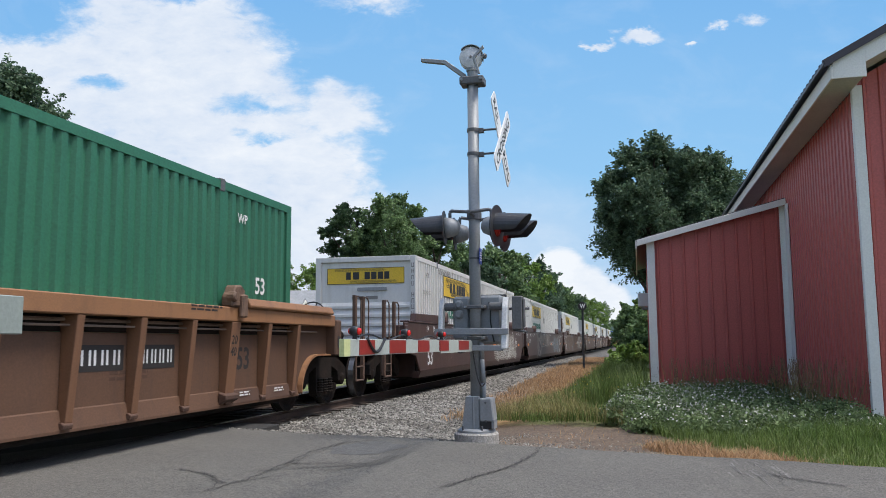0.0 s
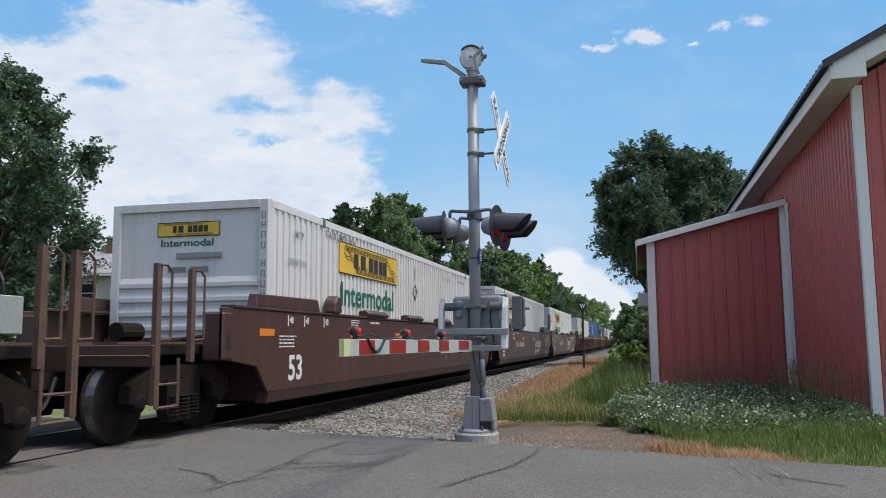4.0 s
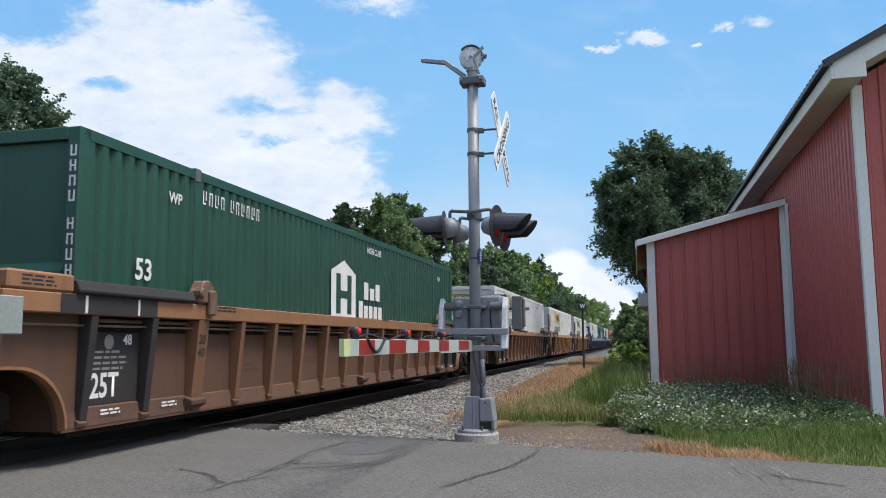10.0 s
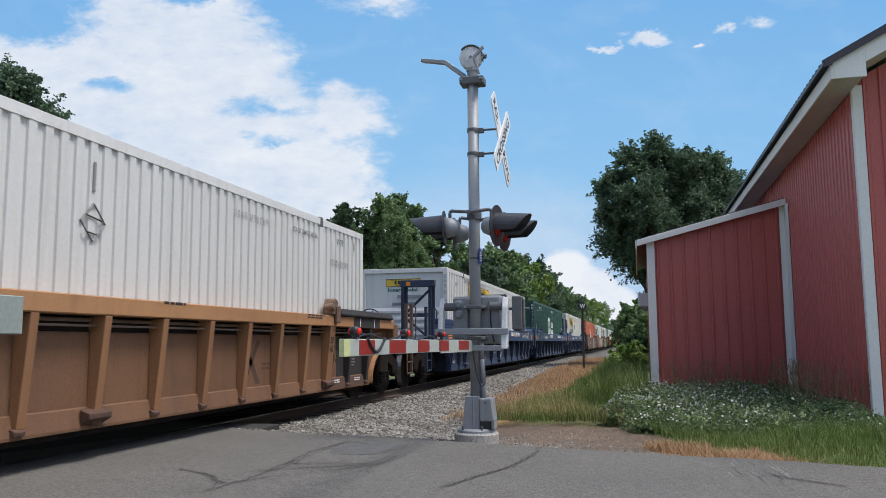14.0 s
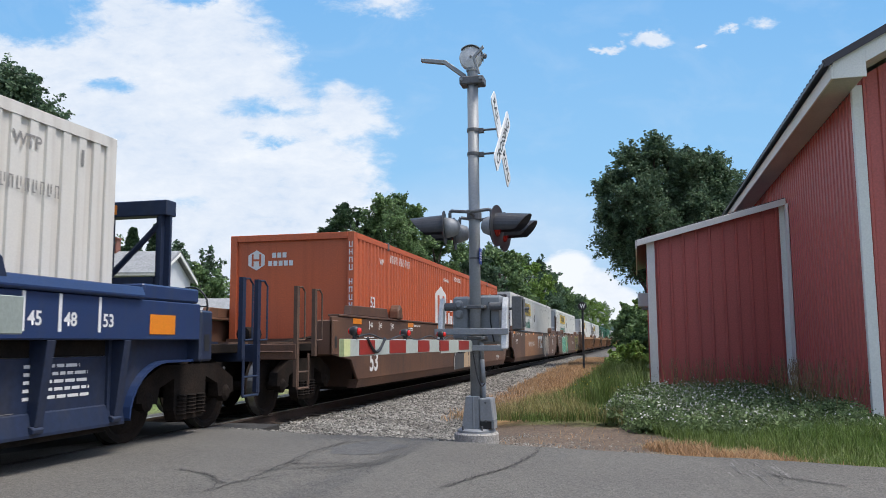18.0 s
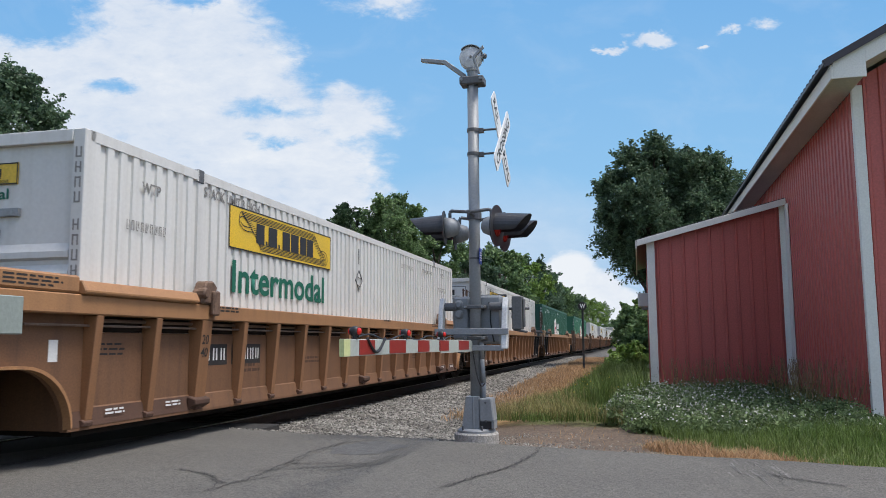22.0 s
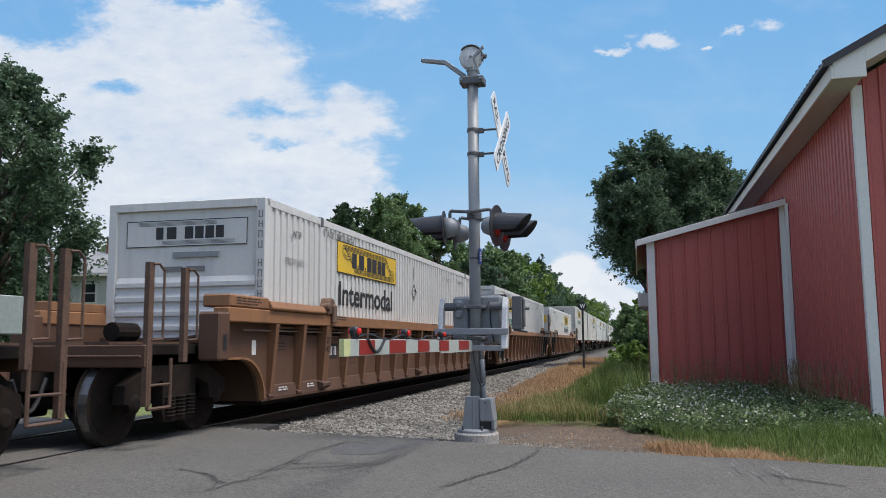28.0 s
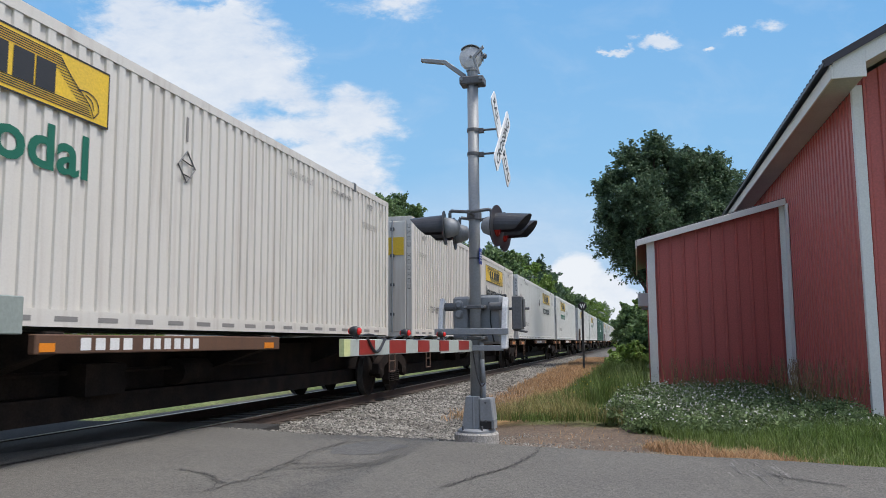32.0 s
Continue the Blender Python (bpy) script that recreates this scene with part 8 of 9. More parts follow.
def tree(x, y, height, radius, mat, seed, leaves=9000, leaf=0.30, trunk=0.28, label="tall leafy green tree with a dense crown", lobes=14, low=0.22, z0=None):
    rng = np.random.default_rng(seed)
    r_ = random.Random(seed)
    z0 = land(x, y) - 0.1 if z0 is None else z0
    root = thing("tree", label, "tree", "trees round the crossing", m=pose(x, y, z0))
    tr = Shape()
    top = Vector((r_.uniform(-0.3, 0.3), r_.uniform(-0.3, 0.3), height * 0.72))
    tr.rod((0, 0, 0), (top.x * 0.4, top.y * 0.4, height * 0.35), trunk, 10, trunk * 0.7)
    tr.rod((top.x * 0.4, top.y * 0.4, height * 0.35), top, trunk * 0.7, 8, trunk * 0.18)
    zc, half_h = height * (0.5 + low / 2), height * (0.5 - low / 2)
    lobe = []
    for i in range(lobes):
        q = 2.4 * i + r_.uniform(-0.4, 0.4)
        t = (i + 0.5) / lobes * 2 - 1
        rr = math.sqrt(max(0.05, 1 - t * t)) * r_.uniform(0.40, 0.86)
        c_ = Vector((radius * rr * math.cos(q), radius * rr * math.sin(q), zc + half_h * t * 0.80))
        size = radius * r_.uniform(0.8, 1.25) * 2.0 / math.sqrt(lobes) * (1.0 - 0.25 * max(0, t))
        lobe.append((c_, size))
        start = Vector((0, 0, max(height * 0.18, c_.z - radius * 0.9)))
        mid = start.lerp(c_, 0.55) + Vector((0, 0, radius * 0.06))
        tr.rod(start, mid, trunk * 0.30, 6, trunk * 0.17)
        tr.rod(mid, c_, trunk * 0.17, 5, trunk * 0.05)
    part("trunk", tr, "bark", root, "tapered trunk with limbs", smooth=True)
    pts = []
    for c_, size in lobe:
        # sprays that run outwards and up from the limb's end and thin out to a tip
        k_ = int(leaves / lobes)
        n_ = max(7, k_ // 60)
        way = rng.normal(size=(n_, 3)) + np.array([0, 0, 0.35])
        way /= np.linalg.norm(way, axis=1)[:, None]
        reach = size * (0.55 + 0.75 * rng.random(n_))
        pick = rng.integers(0, n_, k_)
        t = rng.random(k_) ** 0.75
        p = way[pick] * (reach[pick] * t)[:, None] + rng.normal(size=(k_, 3)) * (size * 0.17 * (1.15 - 0.8 * t))[:, None]
        p[:, 2] -= 0.10 * size * t * t
        pts.append(p + np.array(c_))
    pts = np.concatenate(pts)
    sizes = leaf * (0.6 + 0.7 * rng.random(len(pts)))
    v, f = cards(pts, sizes, rng, 0.4)
    part("crown", leaf_mesh("crown", v, f, mat), None, root, "crown of many leaves")
    return root


def spruce(x, y, height, radius, seed, z0=0.0, count=5200):
    rng = np.random.default_rng(seed)
    root = thing("spruce", "dark pointed spruce tree", "tree", "trees round the crossing", m=pose(x, y, z0))
    part("trunk", Shape().rod((0, 0, 0), (0, 0, height * 0.97), 0.22, 8, 0.03), "bark", root)
    t = rng.random(count) ** 0.8
    tier = np.floor(t * 34) / 34
    ang = rng.integers(0, 9, count) * 0.7 + tier * 17 + rng.normal(size=count) * 0.25
    out = rng.random(count) ** 0.6
    rad = radius * (1 - tier) ** 0.85 * out + 0.05
    z = height * (0.10 + 0.90 * tier) - out * radius * (1 - tier) * 0.28 + rng.normal(size=count) * 0.10
    pts = np.stack([rad * np.cos(ang), rad * np.sin(ang), z], -1)
    v, f = cards(pts, 0.28 * (0.7 + 0.6 * rng.random(count)), rng, 0.75, 2.0)
    part("crown", leaf_mesh("crown", v, f, "needle"), None, root, "drooping tiers of dark needles")
    return root


# big trees that stand out
tree(-28.35, 30.4, 15.1, 5.1, "leaf_dark", 1, 70000, 0.135, 0.35, "large dark green tree across the track", 44, 0.05)
tree(-33.0, 33.5, 13.0, 4.2, "leaf_dark", 2, 26000, 0.18, 0.3, "dark green tree across the track", 22)
tree(0.85, 43.0, 12.3, 3.35, "leaf_dark", 3, 96000, 0.100, 0.35, "large dark green tree behind the shed", 38, 0.32)
tree(3.6, 43.5, 11.8, 3.2, "leaf_dark", 4, 74000, 0.100, 0.3, "large dark green tree behind the shed", 30, 0.10)
tree(2.3, 44.6, 11.0, 2.4, "leaf_dark", 7, 24000, 0.13, 0.2, "dark green tree behind the shed", 18, 0.05)
tree(4.8, 46.0, 9.8, 2.6, "leaf_dark", 8, 16000, 0.16, 0.3, "dark green tree behind the barn", 16, 0.1)
tree(-16.9, 54.8, 12.5, 3.5, "leaf", 5, 70000, 0.112, 0.3, "leafy green tree behind the houses", 30, 0.10)
tree(-14.2, 57.0, 10.4, 2.5, "leaf", 6, 22000, 0.15, 0.25, "leafy green tree beside the track", 18, 0.08)
tree(-19.4, 58.5, 10.6, 2.6, "leaf_dark", 17, 22000, 0.15, 0.25, "dark green tree behind the houses", 18, 0.08)
tree(-20.0, 54.6, 12.0, 2.5, "needle", 9, 30000, 0.15, 0.3, "dark needle tree behind the houses", 26, 0.10)
for i, (x, y, h, r, mt) in enumerate(((-14.5, 70, 10.4, 3.4, "leaf_dark"), (-12.9, 78, 11.2, 3.4, "leaf"), (-14.6, 88, 12.4, 4.0, "leaf_dark"), (-13.2, 98, 12.0, 3.6, "leaf_light"),
                                     (-14.2, 110, 13.6, 4.0, "leaf_dark"), (-13.6, 124, 12.8, 3.8, "leaf_dark"), (-13.4, 140, 12.2, 3.7, "leaf"), (-14.0, 160, 13.0, 4.0, "leaf_dark"),
                                     (-14.0, 185, 12.5, 4.2, "leaf"), (-13.0, 225, 14.0, 4.5, "leaf_light"), (-12.0, 255, 14.5, 5.0, "leaf"), (-4.0, 300, 12.0, 5.0, "leaf_dark"),
                                     (-0.3, 75, 4.6, 2.0, "leaf"), (1.0, 100, 6.5, 3.0, "leaf_light"), (-1.8, 140, 6.5, 3.0, "leaf"), (2.0, 180, 10.0, 5.0, "leaf_dark"))):
    tree(x, y, h, r, mt, 40 + i, 15000, 0.22, 0.25, "leafy tree in the row along the track", 18, 0.04)
for i, (x, y, h, r, mt) in enumerate(((-51, 84, 13.4, 5.0, "leaf_dark"), (-60, 80, 13.6, 5.5, "leaf"), (-44, 88, 12.0, 4.6, "leaf"), (-38, 92, 11.0, 4.6, "leaf_light"), (-66, 84, 13.0, 5.5, "leaf_dark"),
                                     (-31, 88, 8.0, 3.6, "leaf"), (-48.5, 70, 9.6, 3.4, "leaf_dark"), (-43, 74, 9.4, 3.2, "leaf"), (-25.5, 80, 8.4, 3.4, "leaf_dark"), (-20.0, 82, 9.0, 3.6, "leaf"))):
    tree(x, y, h, r, mt, 80 + i, 10000, 0.26, 0.25, "leafy tree behind the houses", 16, 0.04)
spruce(-51.2, 74.2, 13.4, 3.2, 21, 0.0, 11000)
spruce(-48.6, 74.6, 13.8, 3.2, 22, 0.0, 11000)
spruce(-53.5, 75.5, 11.5, 1.9, 23)
tree(-0.15, 28.8, 1.3, 0.55, "leaf_light", 60, 5000, 0.09, 0.06, "light green roadside bush", 14, 0.05)
tree(-0.7, 32.5, 1.1, 0.7, "leaf_light", 61, 3500, 0.09, 0.05, "light green roadside bush", 12, 0.05)
tree(-0.2, 46.0, 1.7, 1.0, "leaf", 62, 4000, 0.14, 0.08, "green bush behind the shed", 12, 0.03)

# distant wooded ridge
hs = Shape()
cols_ = []
for i in range(121):
    q = radians(-75 + 150 * i / 120)
    d = 1500
    h = 34 + 26 * noise.noise((i * 0.10, 2, 0)) + 6 * noise.noise((i * 0.9, 7, 0))
    x, y = d * math.sin(q) - 40, d * math.cos(q)
    hs.v += [(x, y, -20), (x, y, h), (x * 1.4, y * 1.4, -20)]
for i in range(120):
    a = 3 * i
    hs.f += [(a, a + 3, a + 4, a + 1), (a + 1, a + 4, a + 5, a + 2)]
hs.s = [0] * len(hs.f)
thing("backdrop_ridge", "far bluish wooded ridge on the horizon", "hills", kind="structure", shape=hs, mats="cloth_hill", smooth=True)


def blades(name, label, count, place, height, width, mat, seed, lean=0.35):
    rng = np.random.default_rng(seed)
    xy, hh = place(rng, count)
    n_ = len(xy)
    z = np.array([max(land(a, b_), -0.10 if road_side(a, b_) > 0 else 0) for a, b_ in xy]) - 0.01
    q = rng.random(n_) * 6.28
    d = np.stack([np.cos(q), np.sin(q)], -1)
    side = np.stack([-d[:, 1], d[:, 0]], -1)
    h = hh * height * (0.6 + 0.8 * rng.random(n_))
    ln = lean * h * rng.random(n_)
    w = width * (0.7 + 0.6 * rng.random(n_))
    base = np.concatenate([xy, z[:, None]], 1)
    ez = np.array([0, 0, 1.0])
    s3 = np.concatenate([side, np.zeros((n_, 1))], 1)
    d3 = np.concatenate([d, np.zeros((n_, 1))], 1)
    p0, p1 = base - s3 * w[:, None] / 2, base + s3 * w[:, None] / 2
    mid = base + ez * (h * 0.55)[:, None] + d3 * (ln * 0.3)[:, None]
    p2, p3 = mid + s3 * w[:, None] * 0.35, mid - s3 * w[:, None] * 0.35
    p4 = base + ez * h[:, None] + d3 * ln[:, None]
    v = np.stack([p0, p1, p2, p3, p4], 1).reshape(-1, 3)
    k_ = 5 * np.arange(n_)[:, None]
    f = [tuple(r) for r in (k_ + np.array([0, 1, 2, 3])).tolist()] + [tuple(r) for r in (k_ + np.array([3, 2, 4])).tolist()]
    me = bpy.data.meshes.new(name)
    me.from_pydata(v.tolist(), [], f)
    me.materials.append(M[mat])
    return thing(name, label, "grass", kind="stuff", shape=me)


def scatter(test, x0, x1, y0, y1):
    def place(rng, count):
        out, hh = [], []
        pts = np.stack([x0 + (x1 - x0) * rng.random(count), y0 + (y1 - y0) * rng.random(count)], -1)
        for a, b_ in pts:
            k_ = test(a, b_, rng)
            if k_ > 0:
                out.append((a, b_))
                hh.append(k_)
        return np.array(out), np.array(hh)
    return place


def verge(x, y, rng):
    """Green grass between the barn, the dirt patch and the road."""
    d = road_side(x, y)
    wob = 0.5 * noise.noise((x * 0.8, y * 0.8, 0)) + 0.25 * noise.noise((x * 2.7, y * 2.7, 5))
    if d < 0.12 or x > WALL_X - 0.1 and y > FRONT_Y - 0.1 or x > SHED_X - 0.1 and y > SHED_Y - 0.1:
        return 0
    if x < min(-1.5, -2.35 + 0.10 * (y - 14)) + 0.8 * wob + 0.2 * rng.random():
        return 0
    bare = 3.4 + 0.2 * (x + 2) if x < -0.4 else 3.7 - 2.7 * smooth(-0.4, 0.9, x)
    if x > 0.9:
        bare = 1.05 * smooth(1.75, 1.0, x) + 0.02
    if d < bare + 0.9 * wob + 0.3 * rng.random():
        return 0
    return (0.55 + 0.45 * smooth(0.5, 2.6, d)) * (1 + 1.1 * wob)


blades("grass", "lush green grass beside the barn", 110000, scatter(verge, -2.6, 6.0, 7.5, 19.5), 0.145, 0.008, "grass", 11, 0.9)
blades("tall_grass", "tall green grass along the track", 34000, scatter(lambda x, y, rng: (0.35 + 0.8 * smooth(-1.9, -0.4, x)) * (1 + 0.8 * noise.noise((x * 1.5, y * 0.7, 8))) if x > -1.55 + 0.6 * noise.noise((y * 0.4, 1, 0)) and not (x > SHED_X - 0.2) else 0, -2.4, 0.3, 15.0, 60.0), 0.46, 0.013, "grass", 12, 0.7)
blades("dry_grass", "scorched orange-brown weeds along the ballast", 36000, scatter(lambda x, y, rng: 1.0 if -3.0 - 0.03 * max(0.0, y - 14) + 0.35 * noise.noise((y * 0.5, 5, 0)) < x < min(-1.4, -2.3 + 0.10 * (y - 14)) + 0.6 * noise.noise((y * 0.4, 1, 0)) + 0.2 and (y > 13.2 or x < -2.0 and y > 12.4) else 0, -3.9, -1.2, 12.0, 60.0), 0.12, 0.010, "dry_grass", 13, 1.6)
blades("dry_grass_edge", "dry straw at the road's edge", 16000, scatter(lambda x, y, rng: 1.0 if 0.0 < road_side(x, y) < 1.45 * smooth(1.8, 1.05, x) - 0.1 + 0.6 * noise.noise((x * 1.7, y * 1.7, 9)) and x > 0.1 + 0.5 * noise.noise((x, y * 1.3, 2)) + 0.3 * rng.random() else 0, 0.0, 2.6, 6.8, 10.4), 0.085, 0.008, "dry_grass", 14, 2.0)
blades("faded_grass", "yellowed grass among the green", 16000, scatter(lambda x, y, rng: 1.2 if x < -0.2 and verge(x, y, rng) > 0 and noise.noise((x * 0.9, y * 0.5, 12)) > -0.15 else 0, -2.5, 0.0, 12.0, 19.5), 0.18, 0.008, "faded", 18, 0.9)
blades("sparse_weeds", "sparse weeds on bare dirt", 130, scatter(lambda x, y, rng: 0.7 if 0.3 < road_side(x, y) < 3 else 0, -1.6, 0.5, 8.4, 12.5), 0.08, 0.010, "dry_grass", 15, 1.2)


def wildflowers():
    """A low thicket of leafy stalks with small white heads in front of the barn."""
    rng = np.random.default_rng(8)
    mounds = []
    while len(mounds) < 330:
        x, y = rng.uniform(-0.45, 3.15), rng.uniform(10.4, 19.2)
        left = -0.35 + 0.06 * max(0.0, y - 13) + 0.35 * noise.noise((0, y * 0.9, 3)) + 0.5 * smooth(12.6, 10.6, y)
        front = 11.1 + 0.28 * max(0.0, x - 1.2) + 0.7 * noise.noise((x * 1.3, 0, 3))
        if y < front or x < left or x > WALL_X - 0.35 and y > FRONT_Y - 0.3:
            continue
        h = rng.uniform(0.22, 0.46) * (1.0 if x < 2.0 else 0.8) * (0.7 + 0.3 * smooth(11.0, 13.0, y))
        mounds.append((x, y, h, rng.uniform(0.22, 0.45)))
    lv, fl = [], []
    for x, y, h, r in mounds:
        k_ = 480
        q, rr, t = rng.random(k_) * 6.28, np.sqrt(rng.random(k_)) * r, rng.random(k_) ** 0.6
        z = land(x, y) + h * t * (1 - 0.5 * (rr / r) ** 2) + 0.03 * rng.normal(size=k_)
        lv.append(np.stack([x + rr * np.cos(q), y + rr * np.sin(q), z], -1))
        m_ = int((24 if x < 1.9 else 11) * rng.uniform(0.2, 1.6))
        q, rr = rng.random(m_) * 6.28, np.sqrt(rng.random(m_)) * r
        z = land(x, y) + h * (1 - 0.5 * (rr / r) ** 2) * rng.uniform(0.85, 1.25, m_) + 0.03
        fl.append(np.stack([x + rr * np.cos(q), y + rr * np.sin(q), z], -1))
    lv, fl = np.concatenate(lv), np.concatenate(fl)
    v, f = cards(lv, 0.030 * (0.5 + 1.0 * rng.random(len(lv))), rng, 0.2, 2.2)
    thing("wildflower_leaves", "leafy green weeds in front of the barn", "weeds", kind="stuff", shape=leaf_mesh("wildflower_leaves", v, f, "weed_leaf"))
    v, f = cards(fl, 0.027 * (0.5 + 1.0 * rng.random(len(fl))), rng, 0.5, 1.1)
    thing("wildflowers", "small white wildflowers on the weeds", "flowers", kind="stuff", shape=leaf_mesh("wildflowers", v, f, "petal"))
    y_ = np.stack([rng.uniform(-1.5, 0.1, 130), rng.uniform(16, 34, 130), rng.uniform(0.05, 0.3, 130)], -1)
    v, f = cards(y_, 0.035 + 0.02 * rng.random(len(y_)), rng, 0.8, 1.0)
    thing("yellow_flowers", "small yellow flowers in the grass", "flowers", kind="stuff", shape=leaf_mesh("yellow_flowers", v, f, "petal_yellow"))
    # tall reddish seed stalks against the wall
    s = Shape()
    r_ = random.Random(4)
    for i in range(420):
        x, y = (r_.uniform(0.5, 3.1), r_.uniform(16.6, 19.3)) if i < 230 else (r_.uniform(2.3, 3.2), r_.uniform(12.8, 17))
        z = land(x, y)
        h = r_.uniform(0.45, 0.95)
        dx, dy = r_.uniform(-0.22, 0.22), r_.uniform(-0.16, 0.16)
        s.rod((x, y, z), (x + dx, y + dy, z + h), 0.0035, 4, 0.002, 0)
        for k_ in range(5):
            t = 1 - 0.05 * k_
            s.box(x + dx * t - 0.005, x + dx * t + 0.005, y + dy * t - 0.005, y + dy * t + 0.005, z + h * t - 0.012, z + h * t + 0.012, 1)
    thing("seed_stalks", "tall reddish seed stalks beside the wall", "weeds", kind="stuff", shape=s.mesh("seed_stalks", ["faded", "seed_head"]))


wildflowers()


# ---- houses beyond the track ----
def house(x, y, turn, length, depth, eave, pitch, z0, label, windows=True, chimney=True):
    """A gabled house; its long wall faces -y, its ridge runs along x."""
    root = thing("house", label, "house", "houses beyond the track", m=pose(x, y, z0, 0, 0, turn))
    l2, d2 = length / 2, depth / 2
    rise = d2 * pitch
    w = Shape()
    w.box(-l2, l2, -d2, -d2 + 0.2, -1, eave)
    w.box(-l2, l2, d2 - 0.2, d2, -1, eave)
    for sx in (-1, 1):
        a, b_ = (l2 - 0.2, l2) if sx > 0 else (-l2, -l2 + 0.2)
        w.prism([(-d2 + 0.2, -1), (d2 - 0.2, -1), (d2 - 0.2, eave), (0, eave + rise - 0.1), (-d2 + 0.2, eave)], "x", a, b_)
    part("wall", w, "house_siding", root, "pale clapboard walls")
    for k in range(int(eave / 0.25)):
        part("clapboard", Shape().prism([(-d2 - 0.025, k * 0.25), (-d2, k * 0.25), (-d2, k * 0.25 + 0.24)], "x", -l2, l2), "house_siding", root)
    o = 0.35
    rf_ = Shape()
    for sy in (-1, 1):
        pts = [(sy * (d2 + o), eave - o * pitch), (0, eave + rise), (0, eave + rise + 0.14), (sy * (d2 + o), eave - o * pitch + 0.14)]
        rf_.prism(pts, "x", -l2 - o, l2 + o)
    part("roof", rf_, "shingle", root, "grey shingle roof")
    for sx in (-1, 1):
        rb = Shape()
        for sy in (-1, 1):
            rb.prism([(sy * (d2 + o), eave - o * pitch - 0.16), (0, eave + rise - 0.18), (0, eave + rise - 0.003), (sy * (d2 + o), eave - o * pitch - 0.003)], "x", sx * (l2 + o) - 0.03, sx * (l2 + o) + 0.03)
        part("rake_board", rb, "white_trim", root)
    part("gutter", Shape().box(-l2 - o, l2 + o, -d2 - o - 0.08, -d2 - o, eave - o * pitch - 0.05, eave - o * pitch + 0.06), "white_trim", root)
    if windows:
        for wx in (-l2 * 0.55, l2 * 0.0, l2 * 0.62):
            wd = part("window", Shape().box(wx - 0.5, wx + 0.5, -d2 - 0.06, -d2 - 0.026, eave - 1.75, eave - 0.55), "white_trim", root, "white framed window")
            part("pane", Shape().box(wx - 0.38, wx + 0.38, -d2 - 0.068, -d2 - 0.062, eave - 1.65, eave - 1.18), "glass", wd)
            part("pane", Shape().box(wx - 0.38, wx + 0.38, -d2 - 0.068, -d2 - 0.062, eave - 1.12, eave - 0.65), "glass", wd)
    if chimney:
        part("chimney", Shape().box(-0.3, 0.3, -0.35, 0.25, eave + rise - 0.6, eave + rise + 0.85).box(-0.36, 0.36, -0.41, 0.31, eave + rise + 0.851, eave + rise + 0.95), "brick", root, "brick chimney")
    return root


house(-30.6, 42.5, 12, 7.4, 6.0, 5.45, 0.47, -0.3, "pale clapboard house with a grey shingle roof and brick chimney")
house(-22.6, 44.5, 12, 6.0, 5.0, 3.0, 0.40, -0.3, "low outbuilding with a grey shingle roof", False, False)
house(-29.5, 69.0, 10, 5.0, 5.0, 4.6, 0.6, -0.3, "grey house behind trees across the track", True, False)
house(-42.0, 43.0, 12, 6.0, 6.0, 3.4, 0.5, -0.3, "white house under a tree", True, False)
hg = np.random.default_rng(31)
hp = np.stack([hg.uniform(-31, -22, 5200), hg.uniform(34, 35.2, 5200), hg.uniform(-0.2, 2.55, 5200)], -1)
hv, hf = cards(hp, 0.14 * (0.6 + 0.8 * hg.random(5200)), hg, 0.3)
thing("hedge", "bright green hedge in front of the house", "hedge", shape=leaf_mesh("hedge", hv, hf, "leaf_light"))


